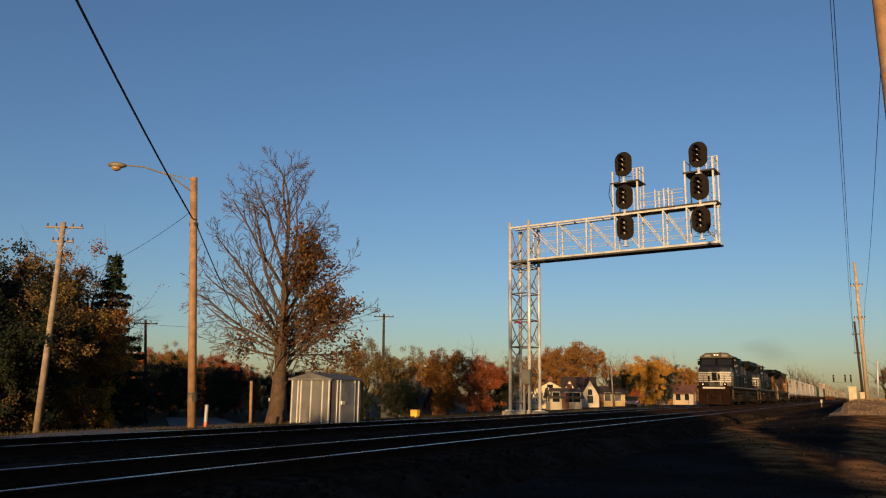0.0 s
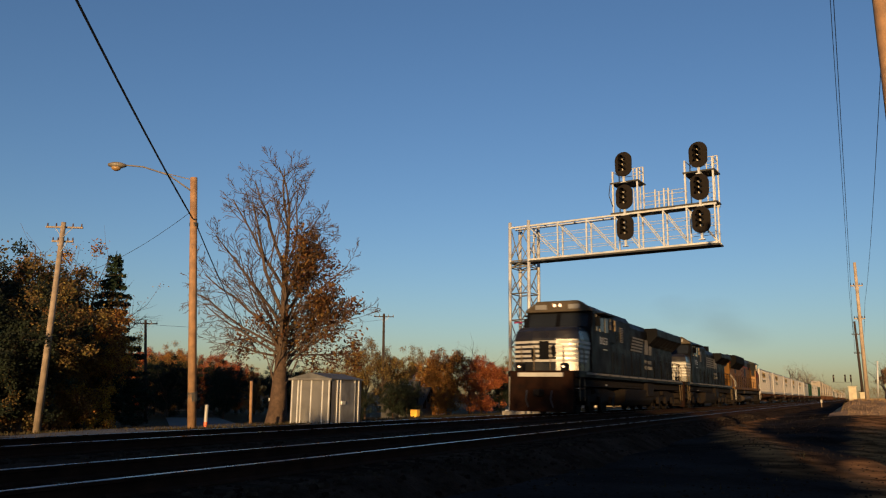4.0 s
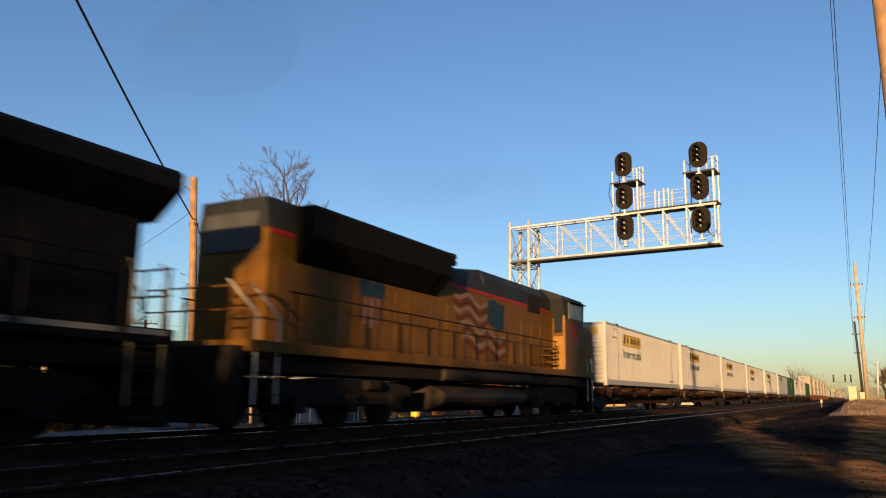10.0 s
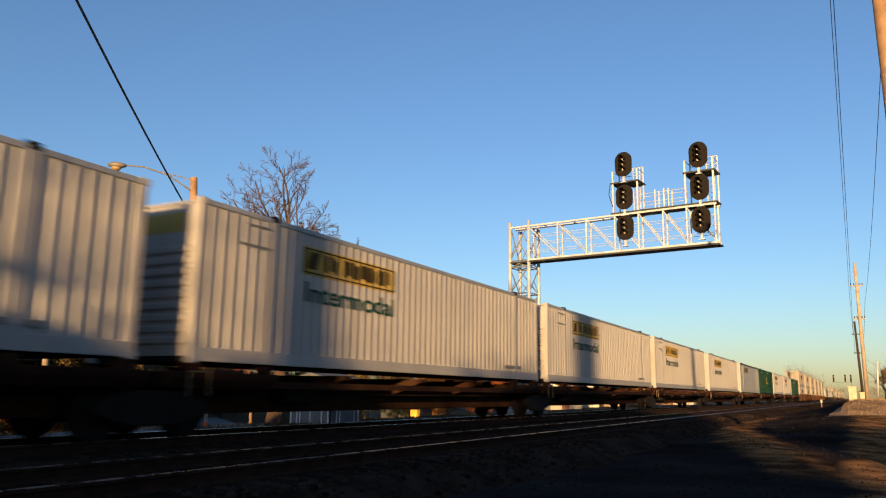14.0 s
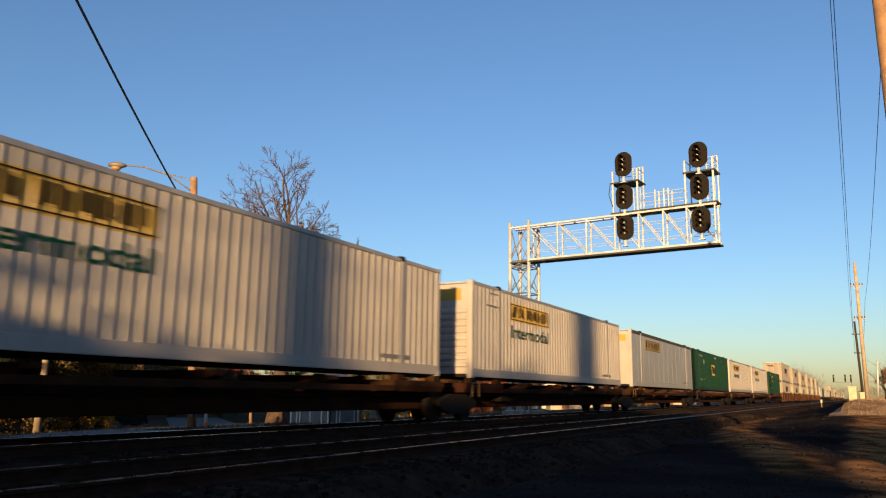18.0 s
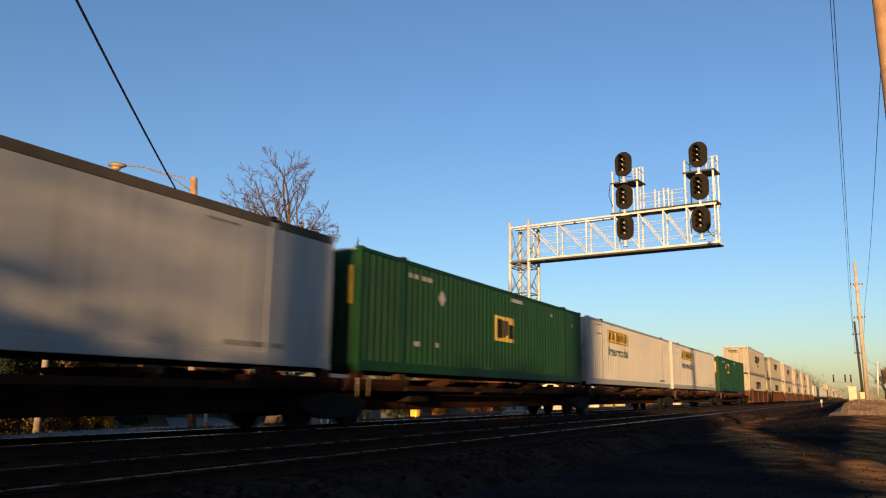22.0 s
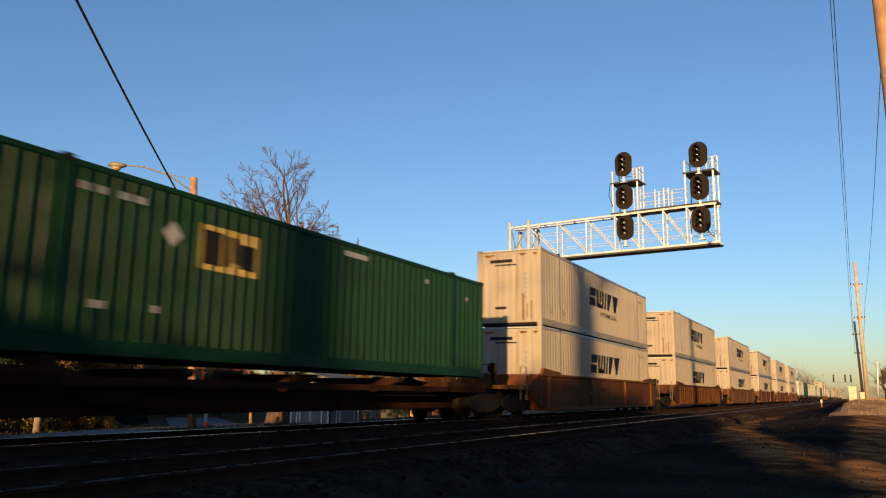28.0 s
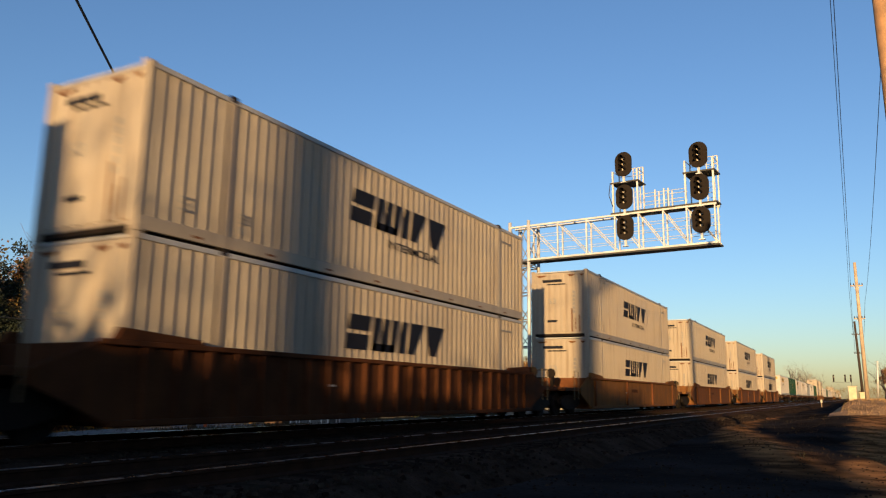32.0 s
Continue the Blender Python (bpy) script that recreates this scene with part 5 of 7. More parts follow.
        # slanted plain blocks as emblem
        def slab(a, b, c, d, low, high):
            sl = 0.16
            part("emblem_block", B().prism([(y0 + a + sl * low, z0 + h * low), (y0 + b + sl * low, z0 + h * low), (y0 + d + sl * high, z0 + h * high), (y0 + c + sl * high, z0 + h * high)], "x", x, x + 0.005), NAVY, t, "plain navy emblem shape")
        slab(0.0, 0.86, 0.0, 0.86, 0.0, 0.44)
        slab(0.0, 0.86, 0.0, 0.86, 0.56, 1.0)
        for k in range(3):
            slab(1.02 + k * 0.4, 1.27 + k * 0.4, 1.02 + k * 0.4, 1.29 + k * 0.4, 0.0, 1.0)
        slab(1.02, 2.05, 1.02, 2.05, 0.0, 0.22)
        slab(2.26, 2.52, 2.26, 2.52, 0.0, 1.0)
        slab(2.68, 3.0, 2.68, 3.36, 0.0, 1.0)
        slab(3.84, 4.14, 3.5, 4.46, 0.0, 1.0)
        if banner:
            w = part("lettering", words("INTERMODAL", 2.6, 0.2, NAVY), NAVY, t, "small dark lettering")
            w.matrix_basis = pose(x + 0.004, 7.45, 1.0)
        w = part("length_mark", words("53", 0.36, 0.27, GREYINK), GREYINK, t, "dark length figures")
        w.matrix_basis = pose(x + 0.004, 0.85, 0.5)
        w = part("length_mark", words("53", 0.26, 0.2, GREYINK), GREYINK, t, "dark length figures")
        w.matrix_basis = pose(x + 0.004, 2.3, 0.55)
        w = part("length_mark", words("53", 0.36, 0.24, GREYINK), GREYINK, t, "dark length figures")
        w.matrix_basis = pose(-0.5, -0.002, 1.42, 0, 0, -90)
        for xx, wl in ((-1.05, 0.5), (0.4, 0.35), (0.95, 0.2)):
            part("rust_stain", B().prism([(xx, 2.7), (xx + wl, 2.7), (xx + wl * 0.8, 2.64), (xx + wl * 0.3, 2.61)], "y", 0.002, 0.008), WELLPAINT, t, "rust stain under the end header")
        for k, (zz, hh, ll) in enumerate(((0.2, 1.0, 0.05), (0.3, 0.5, 0.03), (0.2, 0.7, 0.04))):
            part("rust_stain", B().box(0.55 + k * 0.17, 0.002, zz, 0.55 + k * 0.17 + ll, 0.008, zz + hh), WELLPAINT, t, "rust run below the end rail")
        bar(14.3, 2.4, 15.2, 2.45, GREYINK)
        bar(2.3, 0.36, 2.42, 0.5, GREYINK)
    else:
        y0, z0 = banner
        part("banner", ribbed(y0, y0 + 1.5, z0, z0 + 0.8, 1, 0.003), BANNER, t, "yellow square emblem patch")
        bar(y0 + 0.08, z0 + 0.1, y0 + 0.5, z0 + 0.7, INK, "emblem_shape")
        bar(y0 + 0.58, z0 + 0.12, y0 + 0.72, z0 + 0.68, INK, "emblem_shape")
        bar(y0 + 0.8, z0 + 0.2, y0 + 0.94, z0 + 0.68, INK, "emblem_shape")
        bar(y0 + 1.04, z0 + 0.12, y0 + 1.38, z0 + 0.58, NAVY, "emblem_shape")
        d0, dz = (4.0, 2.1)
        part("diamond_placard", B().prism([(d0 - 0.2, dz), (d0, dz - 0.22), (d0 + 0.2, dz), (d0, dz + 0.22)], "x", x, x + 0.006), WHITEPAINT, t, "pale diamond placard")
        for a, b, c in ((2.2, 2.45, 0.14), (2.5, 2.45, 0.14), (2.9, 2.45, 0.2), (3.2, 2.45, 0.2), (2.55, 0.72, 0.13), (2.72, 0.72, 0.08), (3.7, 0.75, 0.1), (12.6, 2.4, 0.12), (14.1, 2.35, 0.1), (14.15, 0.5, 0.12), (15.0, 2.2, 0.1), (8.9, 2.55, 0.9)):
            bar(a, b, a + c, b + 0.12, WHITEPAINT)
    return t


# cars -------------------------------------------------------------------------
def spine_car(turning=True):
    """One platform of a spine car: a centre sill, end platforms and side brackets; y = 0 under the head end of its box."""
    t = thing("spine_car", "dark rust-brown spine car platform under a container", "railway car", "cars of the train")
    S, z = SPINEPAINT, 1.19
    part("centre_sill", B().box(-0.45, -0.55, 0.36, 0.45, LONG + 0.5, 0.98), S, t, bevel=0.02)
    for y0, y1 in ((-0.35, 2.3), (LONG - 2.3, LONG + 0.3)):
        part("end_platform", B().prism([(-1.3, 0.98), (-1.2, 0.82), (1.2, 0.82), (1.3, 0.98), (1.3, 1.1), (-1.3, 1.1)], "y", y0, y1), S, t, bevel=0.015)
    for y in (4.6, 8.0, 11.4):
        part("side_bracket", B().prism([(-1.3, 1.05), (-0.4, 0.72), (0.4, 0.72), (1.3, 1.05), (1.3, 1.14), (-1.3, 1.14)], "y", y - 0.16, y + 0.16), S, t, bevel=0.01)
    for y in (0.12, 1.98, LONG - 1.98, LONG - 0.12):
        for s in (-1, 1):
            part("pedestal", B().box(s * 1.08, y - 0.16, 1.08, s * 1.29, y + 0.16, z + 0.055), S, t, bevel=0.01)
    for s in (-1, 1):
        part("side_rail", B().box(s * 1.16, 2.2, 0.84, s * 1.28, LONG - 2.2, 0.97), S, t)
        part("grab_iron", B().path([(s * 1.31, 0.0, 0.7), (s * 1.31, 0.0, 1.1), (s * 1.31, 0.45, 1.1), (s * 1.31, 0.45, 0.7)], 0.018), HANDRAIL, t)
        part("brake_beam", B().box(s * 0.5, 3.0, 0.55, s * 0.9, 4.0, 0.85), GRIME, t, bevel=0.03)
    part("hitch", B().prism([(13.2, 1.02), (14.4, 1.02), (13.9, 1.16), (13.5, 1.16)], "x", -0.35, 0.35), S, t)
    part("air_pipe", B().tube((0.45, 0, 0.7), (0.45, LONG, 0.7), 0.03, 6), GRIME, t)
    freight_truck(t, -0.45, turning)
    return t


def well_car(turning=True, ribs=False):
    """A stand-alone well car, 23.4 m from coupler to coupler; y = 0 under the head end of its boxes."""
    t = thing("well_car", ("dark-brown" if ribs else "rust-brown") + " well car with " + ("upright ribs along its side" if ribs else "plain high sides"), "railway car", "cars of the train")
    W, a = (WELLDARK if ribs else WELLPAINT), 3.6
    for s in (-1, 1):
        pts = [(-1.6, 1.05), (-0.5, 1.5), (LONG + 0.5, 1.5), (LONG + 1.6, 1.05), (LONG + 1.6, 0.85), (LONG + 0.3, 0.3), (-0.3, 0.3), (-1.6, 0.85)]
        part("side_wall", B().prism(pts, "x", s * 1.36, s * 1.42), W, t, "tall steel well side")
        part("top_chord", B().box(s * 1.32, -0.5, 1.44, s * 1.5, LONG + 0.5, 1.53), W, t, bevel=0.012)
        part("bottom_chord", B().box(s * 1.32, -0.3, 0.24, s * 1.5, LONG + 0.3, 0.34), W, t, bevel=0.012)
        n = 24 if ribs else 4
        for k in range(n):
            y = 0.3 + (LONG - 0.6) * k / (n - 1)
            part("side_rib", B().box(s * 1.42, y - 0.05, 0.34, s * 1.5, y + 0.05, 1.44), W, t)
        part("stack_guide", B().prism([(-0.3, 1.53), (1.6, 1.53), (1.45, 1.62), (-0.2, 1.72)], "x", s * 1.33, s * 1.45), W, t, bevel=0.01)
        part("stack_guide", B().prism([(LONG - 1.6, 1.53), (LONG + 0.3, 1.53), (LONG + 0.2, 1.72), (LONG - 1.45, 1.62)], "x", s * 1.33, s * 1.45), W, t, bevel=0.01)
        for y in (-1.9, LONG + 1.9):
            part("grab_iron", B().path([(s * 1.35, y - 0.25, 0.6), (s * 1.35, y - 0.25, 1.7), (s * 1.35, y + 0.25, 1.7), (s * 1.35, y + 0.25, 0.6)], 0.02), HANDRAIL, t)
        part("reflector", B().box(s * 1.5, 5.0, 0.9, s * 1.504, 5.2, 0.94), GREYINK, t)
        part("data_panel", B().box(s * 1.42, 6.4, 0.95, s * 1.424, 7.6, 1.1), WELLDARK, t)
    part("well_floor", B().box(-1.3, 0.0, 0.22, 1.3, LONG, 0.365), W, t)
    for y0, y1, sgn in ((-a, -0.2, -1), (LONG + 0.2, LONG + a, 1)):
        part("end_platform", B().prism([(-1.35, 0.95), (1.35, 0.95), (1.35, 1.08), (-1.35, 1.08)], "y", y0 + 0.35 if sgn < 0 else y0, y1 if sgn < 0 else y1 - 0.35), W, t, bevel=0.012)
        part("stub_sill", B().box(-0.35, y0, 0.7, 0.35, y1, 0.98), W, t)
        part("bulkhead", B().box(-1.3, y1 - 0.08 if sgn < 0 else y0, 0.3, 1.3, y1 if sgn < 0 else y0 + 0.08, 1.5), W, t)
        yb = y0 + 0.9 if sgn < 0 else y1 - 0.9
        part("brake_stand", B().box(0.55, yb - 0.06, 1.08, 0.7, yb + 0.06, 1.75).tube((0.62, yb - 0.1, 1.62), (0.62, yb - 0.13, 1.62), 0.19, 14), GRIME, t, "brake wheel stand")
        for z in (1.45, 1.75):
            part("end_rail", B().tube((-1.3, yb, z), (0.4, yb, z), 0.02, 6), GRIME, t)
        part("coupler", B().box(-0.12, y0 - 0.1 if sgn < 0 else y1 - 0.2, 0.72, 0.12, y0 + 0.2 if sgn < 0 else y1 + 0.1, 0.98), GRIME, t)
    freight_truck(t, -1.9, turning)
    freight_truck(t, LONG + 1.9, turning)
    return t


def run(t, p, z=0.0, turned=0.0):
    """Puts a thing on the train: p metres along it, z above the rails; turned: its length, if it runs backwards."""
    CARS.append((t, p, z, turned))
    return t


def train():
    run(wide_cab_loco("black diesel locomotive with white nose stripes and lit headlights", "8053", 11.45), -98.2)
    run(wide_cab_loco("black diesel locomotive with white nose stripes, coupled second", "9526", 11.65, lit=False, kind_b=True), -75.8)
    run(yellow_loco(), -53.35, 0.0, 22.6)
    white = container("ribbed_white", "white ribbed intermodal container with a yellow banner and green lettering")
    plate = container("plate_white", "smooth-sided white container with a yellow banner")
    green = container("green", "dark green ribbed container with a yellow emblem patch", banner=(7.6, 1.2))
    green2 = container("green", "dark green ribbed container, its yellow emblem near the head", banner=(4.6, 1.62))
    cream = container("cream", "cream-white ribbed container with navy emblem shapes, stacked on top", banner=True)
    cream2 = container("cream", "cream-white ribbed container with navy emblem shapes, lower of a stack")
    used = set()

    def load(src, p, z):
        if src.name in used:
            c = copy_thing(src, Matrix())
        else:
            used.add(src.name)
            c = src
        return run(c, p, z)
    DECK, WELL = 1.25, 0.37
    first = spine_car()
    spots = [(-28.84, white), (-11.54, white), (5.65, white), (22.92, white), (41.1, white), (59.6, plate), (76.8, green), (94.04, white), (111.08, white), (129.45, green2)]
    for i, (p, c) in enumerate(spots):
        if i == 0:
            run(first, p)
        else:
            s = spine_car()
            run(s, p)
        load(c, p, DECK)
    tail = thing("spine_car", "dark end truck of the last spine car", "railway car", "cars of the train")
    part("end_sill", B().box(-0.4, -0.6, 0.62, 0.4, 0.9, 1.02), SPINEPAINT, tail, bevel=0.02)
    part("coupler", B().box(-0.12, 0.8, 0.72, 0.12, 1.3, 0.98), GRIME, tail)
    freight_truck(tail, 0.0)
    run(tail, 129.45 + LONG + 0.65)
    for i, p in enumerate((150.6, 174.1, 197.6, 221.4, 245.0, 268.6)):
        run(well_car(ribs=(i == 1)), p)
        load(cream2, p, WELL)
        load(cream, p, WELL + TALL + 0.01)
    # the rest of the train, far up the line
    far_spine = spine_car(False)
    far_well = well_car(False)
    order = "wgwwpwgsswwgwpwwsswgwwwgwsspw"
    p, fs, fw = 292.5, True, True
    for k in order:
        if k == "s":
            p += 4.2
            car = far_well if fw else copy_thing(far_well, Matrix())
            fw = False
            run(car, p)
            load(cream2, p, WELL)
            load(cream, p, WELL + TALL + 0.01)
            p += 19.6
        else:
            car = far_spine if fs else copy_thing(far_spine, Matrix())
            fs = False
            run(car, p)
            load({"w": white, "g": green, "p": plate}[k], p, DECK)
            p += 17.3


train()


def exhaust_haze():
    """Thin brown diesel haze over the locomotives: long soft puffs that ride with the train."""
    m = bpy.data.materials.new("thin_diesel_haze")
    m.use_nodes = True
    n, l = m.node_tree.nodes, m.node_tree.links
    b = n["Principled BSDF"]
    b.inputs["Base Color"].default_value, b.inputs["Roughness"].default_value = (0.05, 0.036, 0.026, 1), 1.0
    b.inputs["Specular IOR Level"].default_value = 0.0
    co = n.new("ShaderNodeTexCoord")
    flat = n.new("ShaderNodeVectorMath")
    flat.operation = "MULTIPLY"
    flat.inputs[1].default_value = (1, 0, 1)
    l.new(co.outputs["Object"], flat.inputs[0])
    size = n.new("ShaderNodeVectorMath")
    size.operation = "LENGTH"
    l.new(flat.outputs["Vector"], size.inputs[0])
    thin = n.new("ShaderNodeMapRange")
    thin.interpolation_type = "SMOOTHSTEP"
    thin.inputs[1].default_value, thin.inputs[2].default_value = 0.0, 0.97
    thin.inputs[3].default_value, thin.inputs[4].default_value = 0.052, 0.0
    l.new(size.outputs["Value"], thin.inputs[0])
    l.new(thin.outputs[0], b.inputs["Alpha"])
    for p, x, z, sx, sy, sz, turn in ((-72.0, 0.4, 6.7, 2.0, 5.0, 1.1, 7), (-58.0, 1.0, 7.6, 3.0, 7.0, 1.6, 7), (-48.0, 0.2, 7.4, 3.8, 6.0, 1.7, 7), (-36.0, 0.6, 7.3, 4.4, 6.0, 1.8, 7)):
        t = thing("exhaust_haze", "thin brown diesel exhaust haze drifting over the locomotives", "smoke", "exhaust haze")
        bm = bmesh.new()
        bmesh.ops.create_uvsphere(bm, u_segments=32, v_segments=20, radius=1.0)
        me = bpy.data.meshes.new("puff")
        for f in bm.faces:
            f.smooth = True
        bm.to_mesh(me)
        bm.free()
        me.materials.append(m)
        o = part("puff", me, m, t)
        o.matrix_basis = pose(x, 0, 0, 0, 0, turn) @ Matrix.Diagonal((sx, sy, sz, 1))
        run(t, p, z)


exhaust_haze()


def motions():
    """The train rolls along the far track along its line; its wheels turn."""
    times = [i * 2.0 for i in range(17)]
    for t, p, z, turned in CARS:
        walk(t, [(s, pose(FAR_C, p - rolled(s) + turned, z, 0, 0, 180 if turned else 0)) for s in times])
    steps = [i / 15 for i in range(481)]
    turns = {}
    for w, y, r, sense in WHEELSETS:
        if r not in turns:
            turns[r] = [math.degrees(rolled(s) / r) for s in steps]
        walk(w, [(s, pose(0, y, r, sense * a)) for s, a in zip(steps, turns[r])])


# ---- trees ----
def branch(b, tips, p, d, length, r, level, rng, bend=0.35, kids=4, up=0.25):
    """One limb of two or three pieces, with its own limbs; its ends go to tips."""
    n = 3 if level > 1 else 2
    pts = [p]
    for i in range(n):
        d = (d + Vector((rng.uniform(-1, 1), rng.uniform(-1, 1), rng.uniform(-0.6, 1) + up)) * bend * 0.5).normalized()
        pts.append(pts[-1] + d * (length / n))
    for i in range(n):
        b.tube(pts[i], pts[i + 1], r * (1 - 0.55 * i / n), 7 if r > 0.12 else (5 if r > 0.03 else 3), r * (1 - 0.55 * (i + 1) / n), caps=False)
    tips.append((pts[-1], level))
    if level == 0:
        return
    for k in range(kids):
        u = (0.3 + 0.7 * (k + rng.random()) / kids) * n
        i = min(n - 1, int(u))
        q = pts[i].lerp(pts[i + 1], u - i)
        side = d.orthogonal().normalized()
        side.rotate(Matrix.Rotation(rng.uniform(0, 2 * math.pi), 3, d))
        nd = (d * rng.uniform(0.5, 1.0) + side * rng.uniform(0.55, 1.0)).normalized()
        branch(b, tips, q, nd, length * rng.uniform(0.45, 0.68), max(0.0135, r * (1 - 0.5 * u / n) * 0.58), level - 1, rng, bend, kids, up)


def leaf_cloud(points, size, per, spread, seed):
    """Small tilted leaf quads scattered round the given points, as one mesh."""
    rs = np.random.RandomState(seed)
    c = np.repeat(np.array([tuple(p) for p in points]), per, axis=0)
    c = c + rs.normal(0, spread, c.shape)
    n = len(c)
    a = rs.normal(0, 1, (n, 3))
    a /= np.linalg.norm(a, axis=1)[:, None]
    w = np.cross(a, rs.normal(0, 1, (n, 3)))
    w /= np.linalg.norm(w, axis=1)[:, None]
    s = (size * rs.uniform(0.55, 1.3, n))[:, None]
    v = np.stack([c - a * s, c + w * s * 0.55, c + a * s, c - w * s * 0.55], axis=1).reshape(-1, 3)
    f = np.arange(4 * n).reshape(-1, 4)
    b = B()
    b.v, b.f = [tuple(q) for q in v.tolist()], [tuple(q) for q in f.tolist()]
    return b


def limb(b, tips, p, d, length, r, level, rng, pull):
    """A long gently curving limb with ascending side shoots; its ends go to tips."""
    n = 5 if level > 1 else (3 if level == 1 else 2)
    pts, dirs = [p], []
    for i in range(n):
        w = 0.13 if level > 2 else 0.2
        d = (d + Vector((rng.gauss(0, w), rng.gauss(0, w), rng.gauss(0, w * 0.6) + pull))).normalized()
        pts.append(pts[-1] + d * (length / n))
        dirs.append(d)
    for i in range(n):
        r0, r1 = r * (1 - 0.72 * i / n), r * (1 - 0.72 * (i + 1) / n)
        b.tube(pts[i], pts[i + 1], max(r0, 0.012), 8 if r > 0.1 else (5 if r > 0.03 else 3), max(r1, 0.009), caps=False)
    tips.append((pts[-1], level))
    if level == 0:
        return
    kids = {4: 9, 3: 8, 2: 6, 1: 4}[level]
    for k in range(kids):
        u = (0.22 + 0.76 * (k + rng.random()) / kids) * n
        i = min(n - 1, int(u))
        q, dd = pts[i].lerp(pts[i + 1], u - i), dirs[i]
        side = dd.orthogonal().normalized()
        side.rotate(Matrix.Rotation(rng.uniform(0, 2 * math.pi), 3, dd))
        nd = (dd + side * rng.uniform(0.5, 0.95)).normalized()
        limb(b, tips, q, nd, length * rng.uniform(0.3, 0.52) * (1.15 - 0.5 * u / n), max(0.012, r * (1 - 0.6 * u / n) * 0.48), level - 1, rng, pull)


def big_tree():
    """The half-bare maple beside the shed: long bare leaders and bronze leaves low on one side."""
    rng = random.Random(12)
    t = thing("maple_tree", "large half-bare maple with bronze leaves on its lower side", "tree", m=pose(-25.6, 30.4, -1.0) @ Matrix.Scale(1.05, 4))
    trunk, limbs, tips = B(), B(), []
    across = Vector((0.88, 0.47, 0))
    back = Vector((-across.y, across.x, 0))
    ring = [(-0.2, 0.78), (0.25, 0.56), (0.8, 0.45), (1.6, 0.38), (2.4, 0.32), (3.3, 0.25)]
    for (z0, r0), (z1, r1) in zip(ring, ring[1:]):
        trunk.tube((0.02 * z0, 0, z0), (0.02 * z1, 0, z1), r0, 14, r1, caps=False)
    part("trunk", trunk, BARK, t, "thick furrowed trunk", smooth=True)
    stem = [(0.07, 3.2, 0.25), (0.1, 5.0, 0.2), (0.05, 6.8, 0.15), (-0.1, 8.2, 0.11)]
    for (s0, z0, r0), (s1, z1, r1) in zip(stem, stem[1:]):
        limbs.tube(across * s0 + Vector((0, 0, z0)), across * s1 + Vector((0, 0, z1)), r0, 10, r1, caps=False)

    def leader(z, s, dep, top, r, level=3, pull=0.05):
        """A limb from the stem at height z that reaches s across, dep in depth and the height top."""
        d = across * s + back * dep + Vector((0, 0, top - z))
        limb(limbs, tips, Vector((0.0, 0, z)), d.normalized(), d.length * 1.02, r * 0.78, level, rng, pull)
    # the tall bare leaders
    leader(7.6, -1.7, 0.3, 12.9, 0.12)
    leader(7.9, -0.7, -0.5, 12.7, 0.11)
    leader(8.0, 0.7, 0.3, 12.9, 0.12)
    leader(6.6, -2.6, 0.5, 11.4, 0.12)
    leader(7.2, 1.3, -0.5, 11.2, 0.1)
    leader(5.4, -2.9, -0.5, 10.2, 0.13)
    leader(4.8, -3.5, 0.3, 8.9, 0.12)
    leader(4.2, -4.2, -0.3, 7.4, 0.11, 3, 0.02)
    leader(3.7, -4.6, 0.4, 6.2, 0.1, 3, 0.0)
    leader(3.4, -4.4, -0.4, 4.9, 0.09, 3, -0.01)
    leader(3.3, -3.2, 0.6, 3.9, 0.08, 3, -0.01)
    leader(3.6, -1.8, -1.5, 7.0, 0.1)
    leader(3.8, -1.2, 1.5, 8.2, 0.1)
    # the leafier side
    leader(6.2, 2.1, 0.4, 9.6, 0.1)
    leader(5.4, 3.0, -0.4, 8.4, 0.11)
    leader(4.6, 3.7, 0.3, 7.0, 0.1, 3, 0.02)
    leader(3.9, 3.9, -0.3, 5.6, 0.09, 3, 0.0)
    leader(3.4, 3.2, 0.5, 4.0, 0.08, 3, -0.01)
    leader(4.0, 1.4, -1.8, 8.0, 0.1)
    leader(4.4, 1.2, 1.8, 7.6, 0.1)
    leader(7.0, 1.6, 0.6, 10.4, 0.09)
    for k in range(26):
        leader(1.3 + 0.11 * k, rng.uniform(-2.4, 2.6), rng.uniform(-1.2, 1.2), rng.uniform(3.4, 6.2) + 0.05 * k, 0.055, 2, 0.06)
    for k in range(7):
        leader(3.4 + 0.4 * k, rng.uniform(1.2, 3.4) - 0.15 * k, rng.uniform(-1.0, 1.0), 5.4 + 0.55 * k, 0.07, 3, 0.03)
    part("branchwork", limbs, TWIG, t, "bare grey-brown limbs and twigs")
    leafy = []
    for p, lv in tips:
        s = p.dot(across)
        right = 0.1 < s < 3.9 and 2.2 < p.z < 9.8 and s < 4.0 - 0.72 * max(0, p.z - 5.6)
        low = -2.3 < s <= 1.6 and 1.3 < p.z < 5.2
        if lv <= 1 and noise.noise(p * 1.1) + 0.7 * noise.noise(p * 2.7) > 0.05 and ((right and rng.random() < 0.62) or (low and rng.random() < 0.9)):
            leafy.append(p)
    part("crown", leaf_cloud(leafy, 0.085, 9, 0.20, 5), LEAF_MAPLE, t, "sparse bronze autumn leaves")


TREES = {}


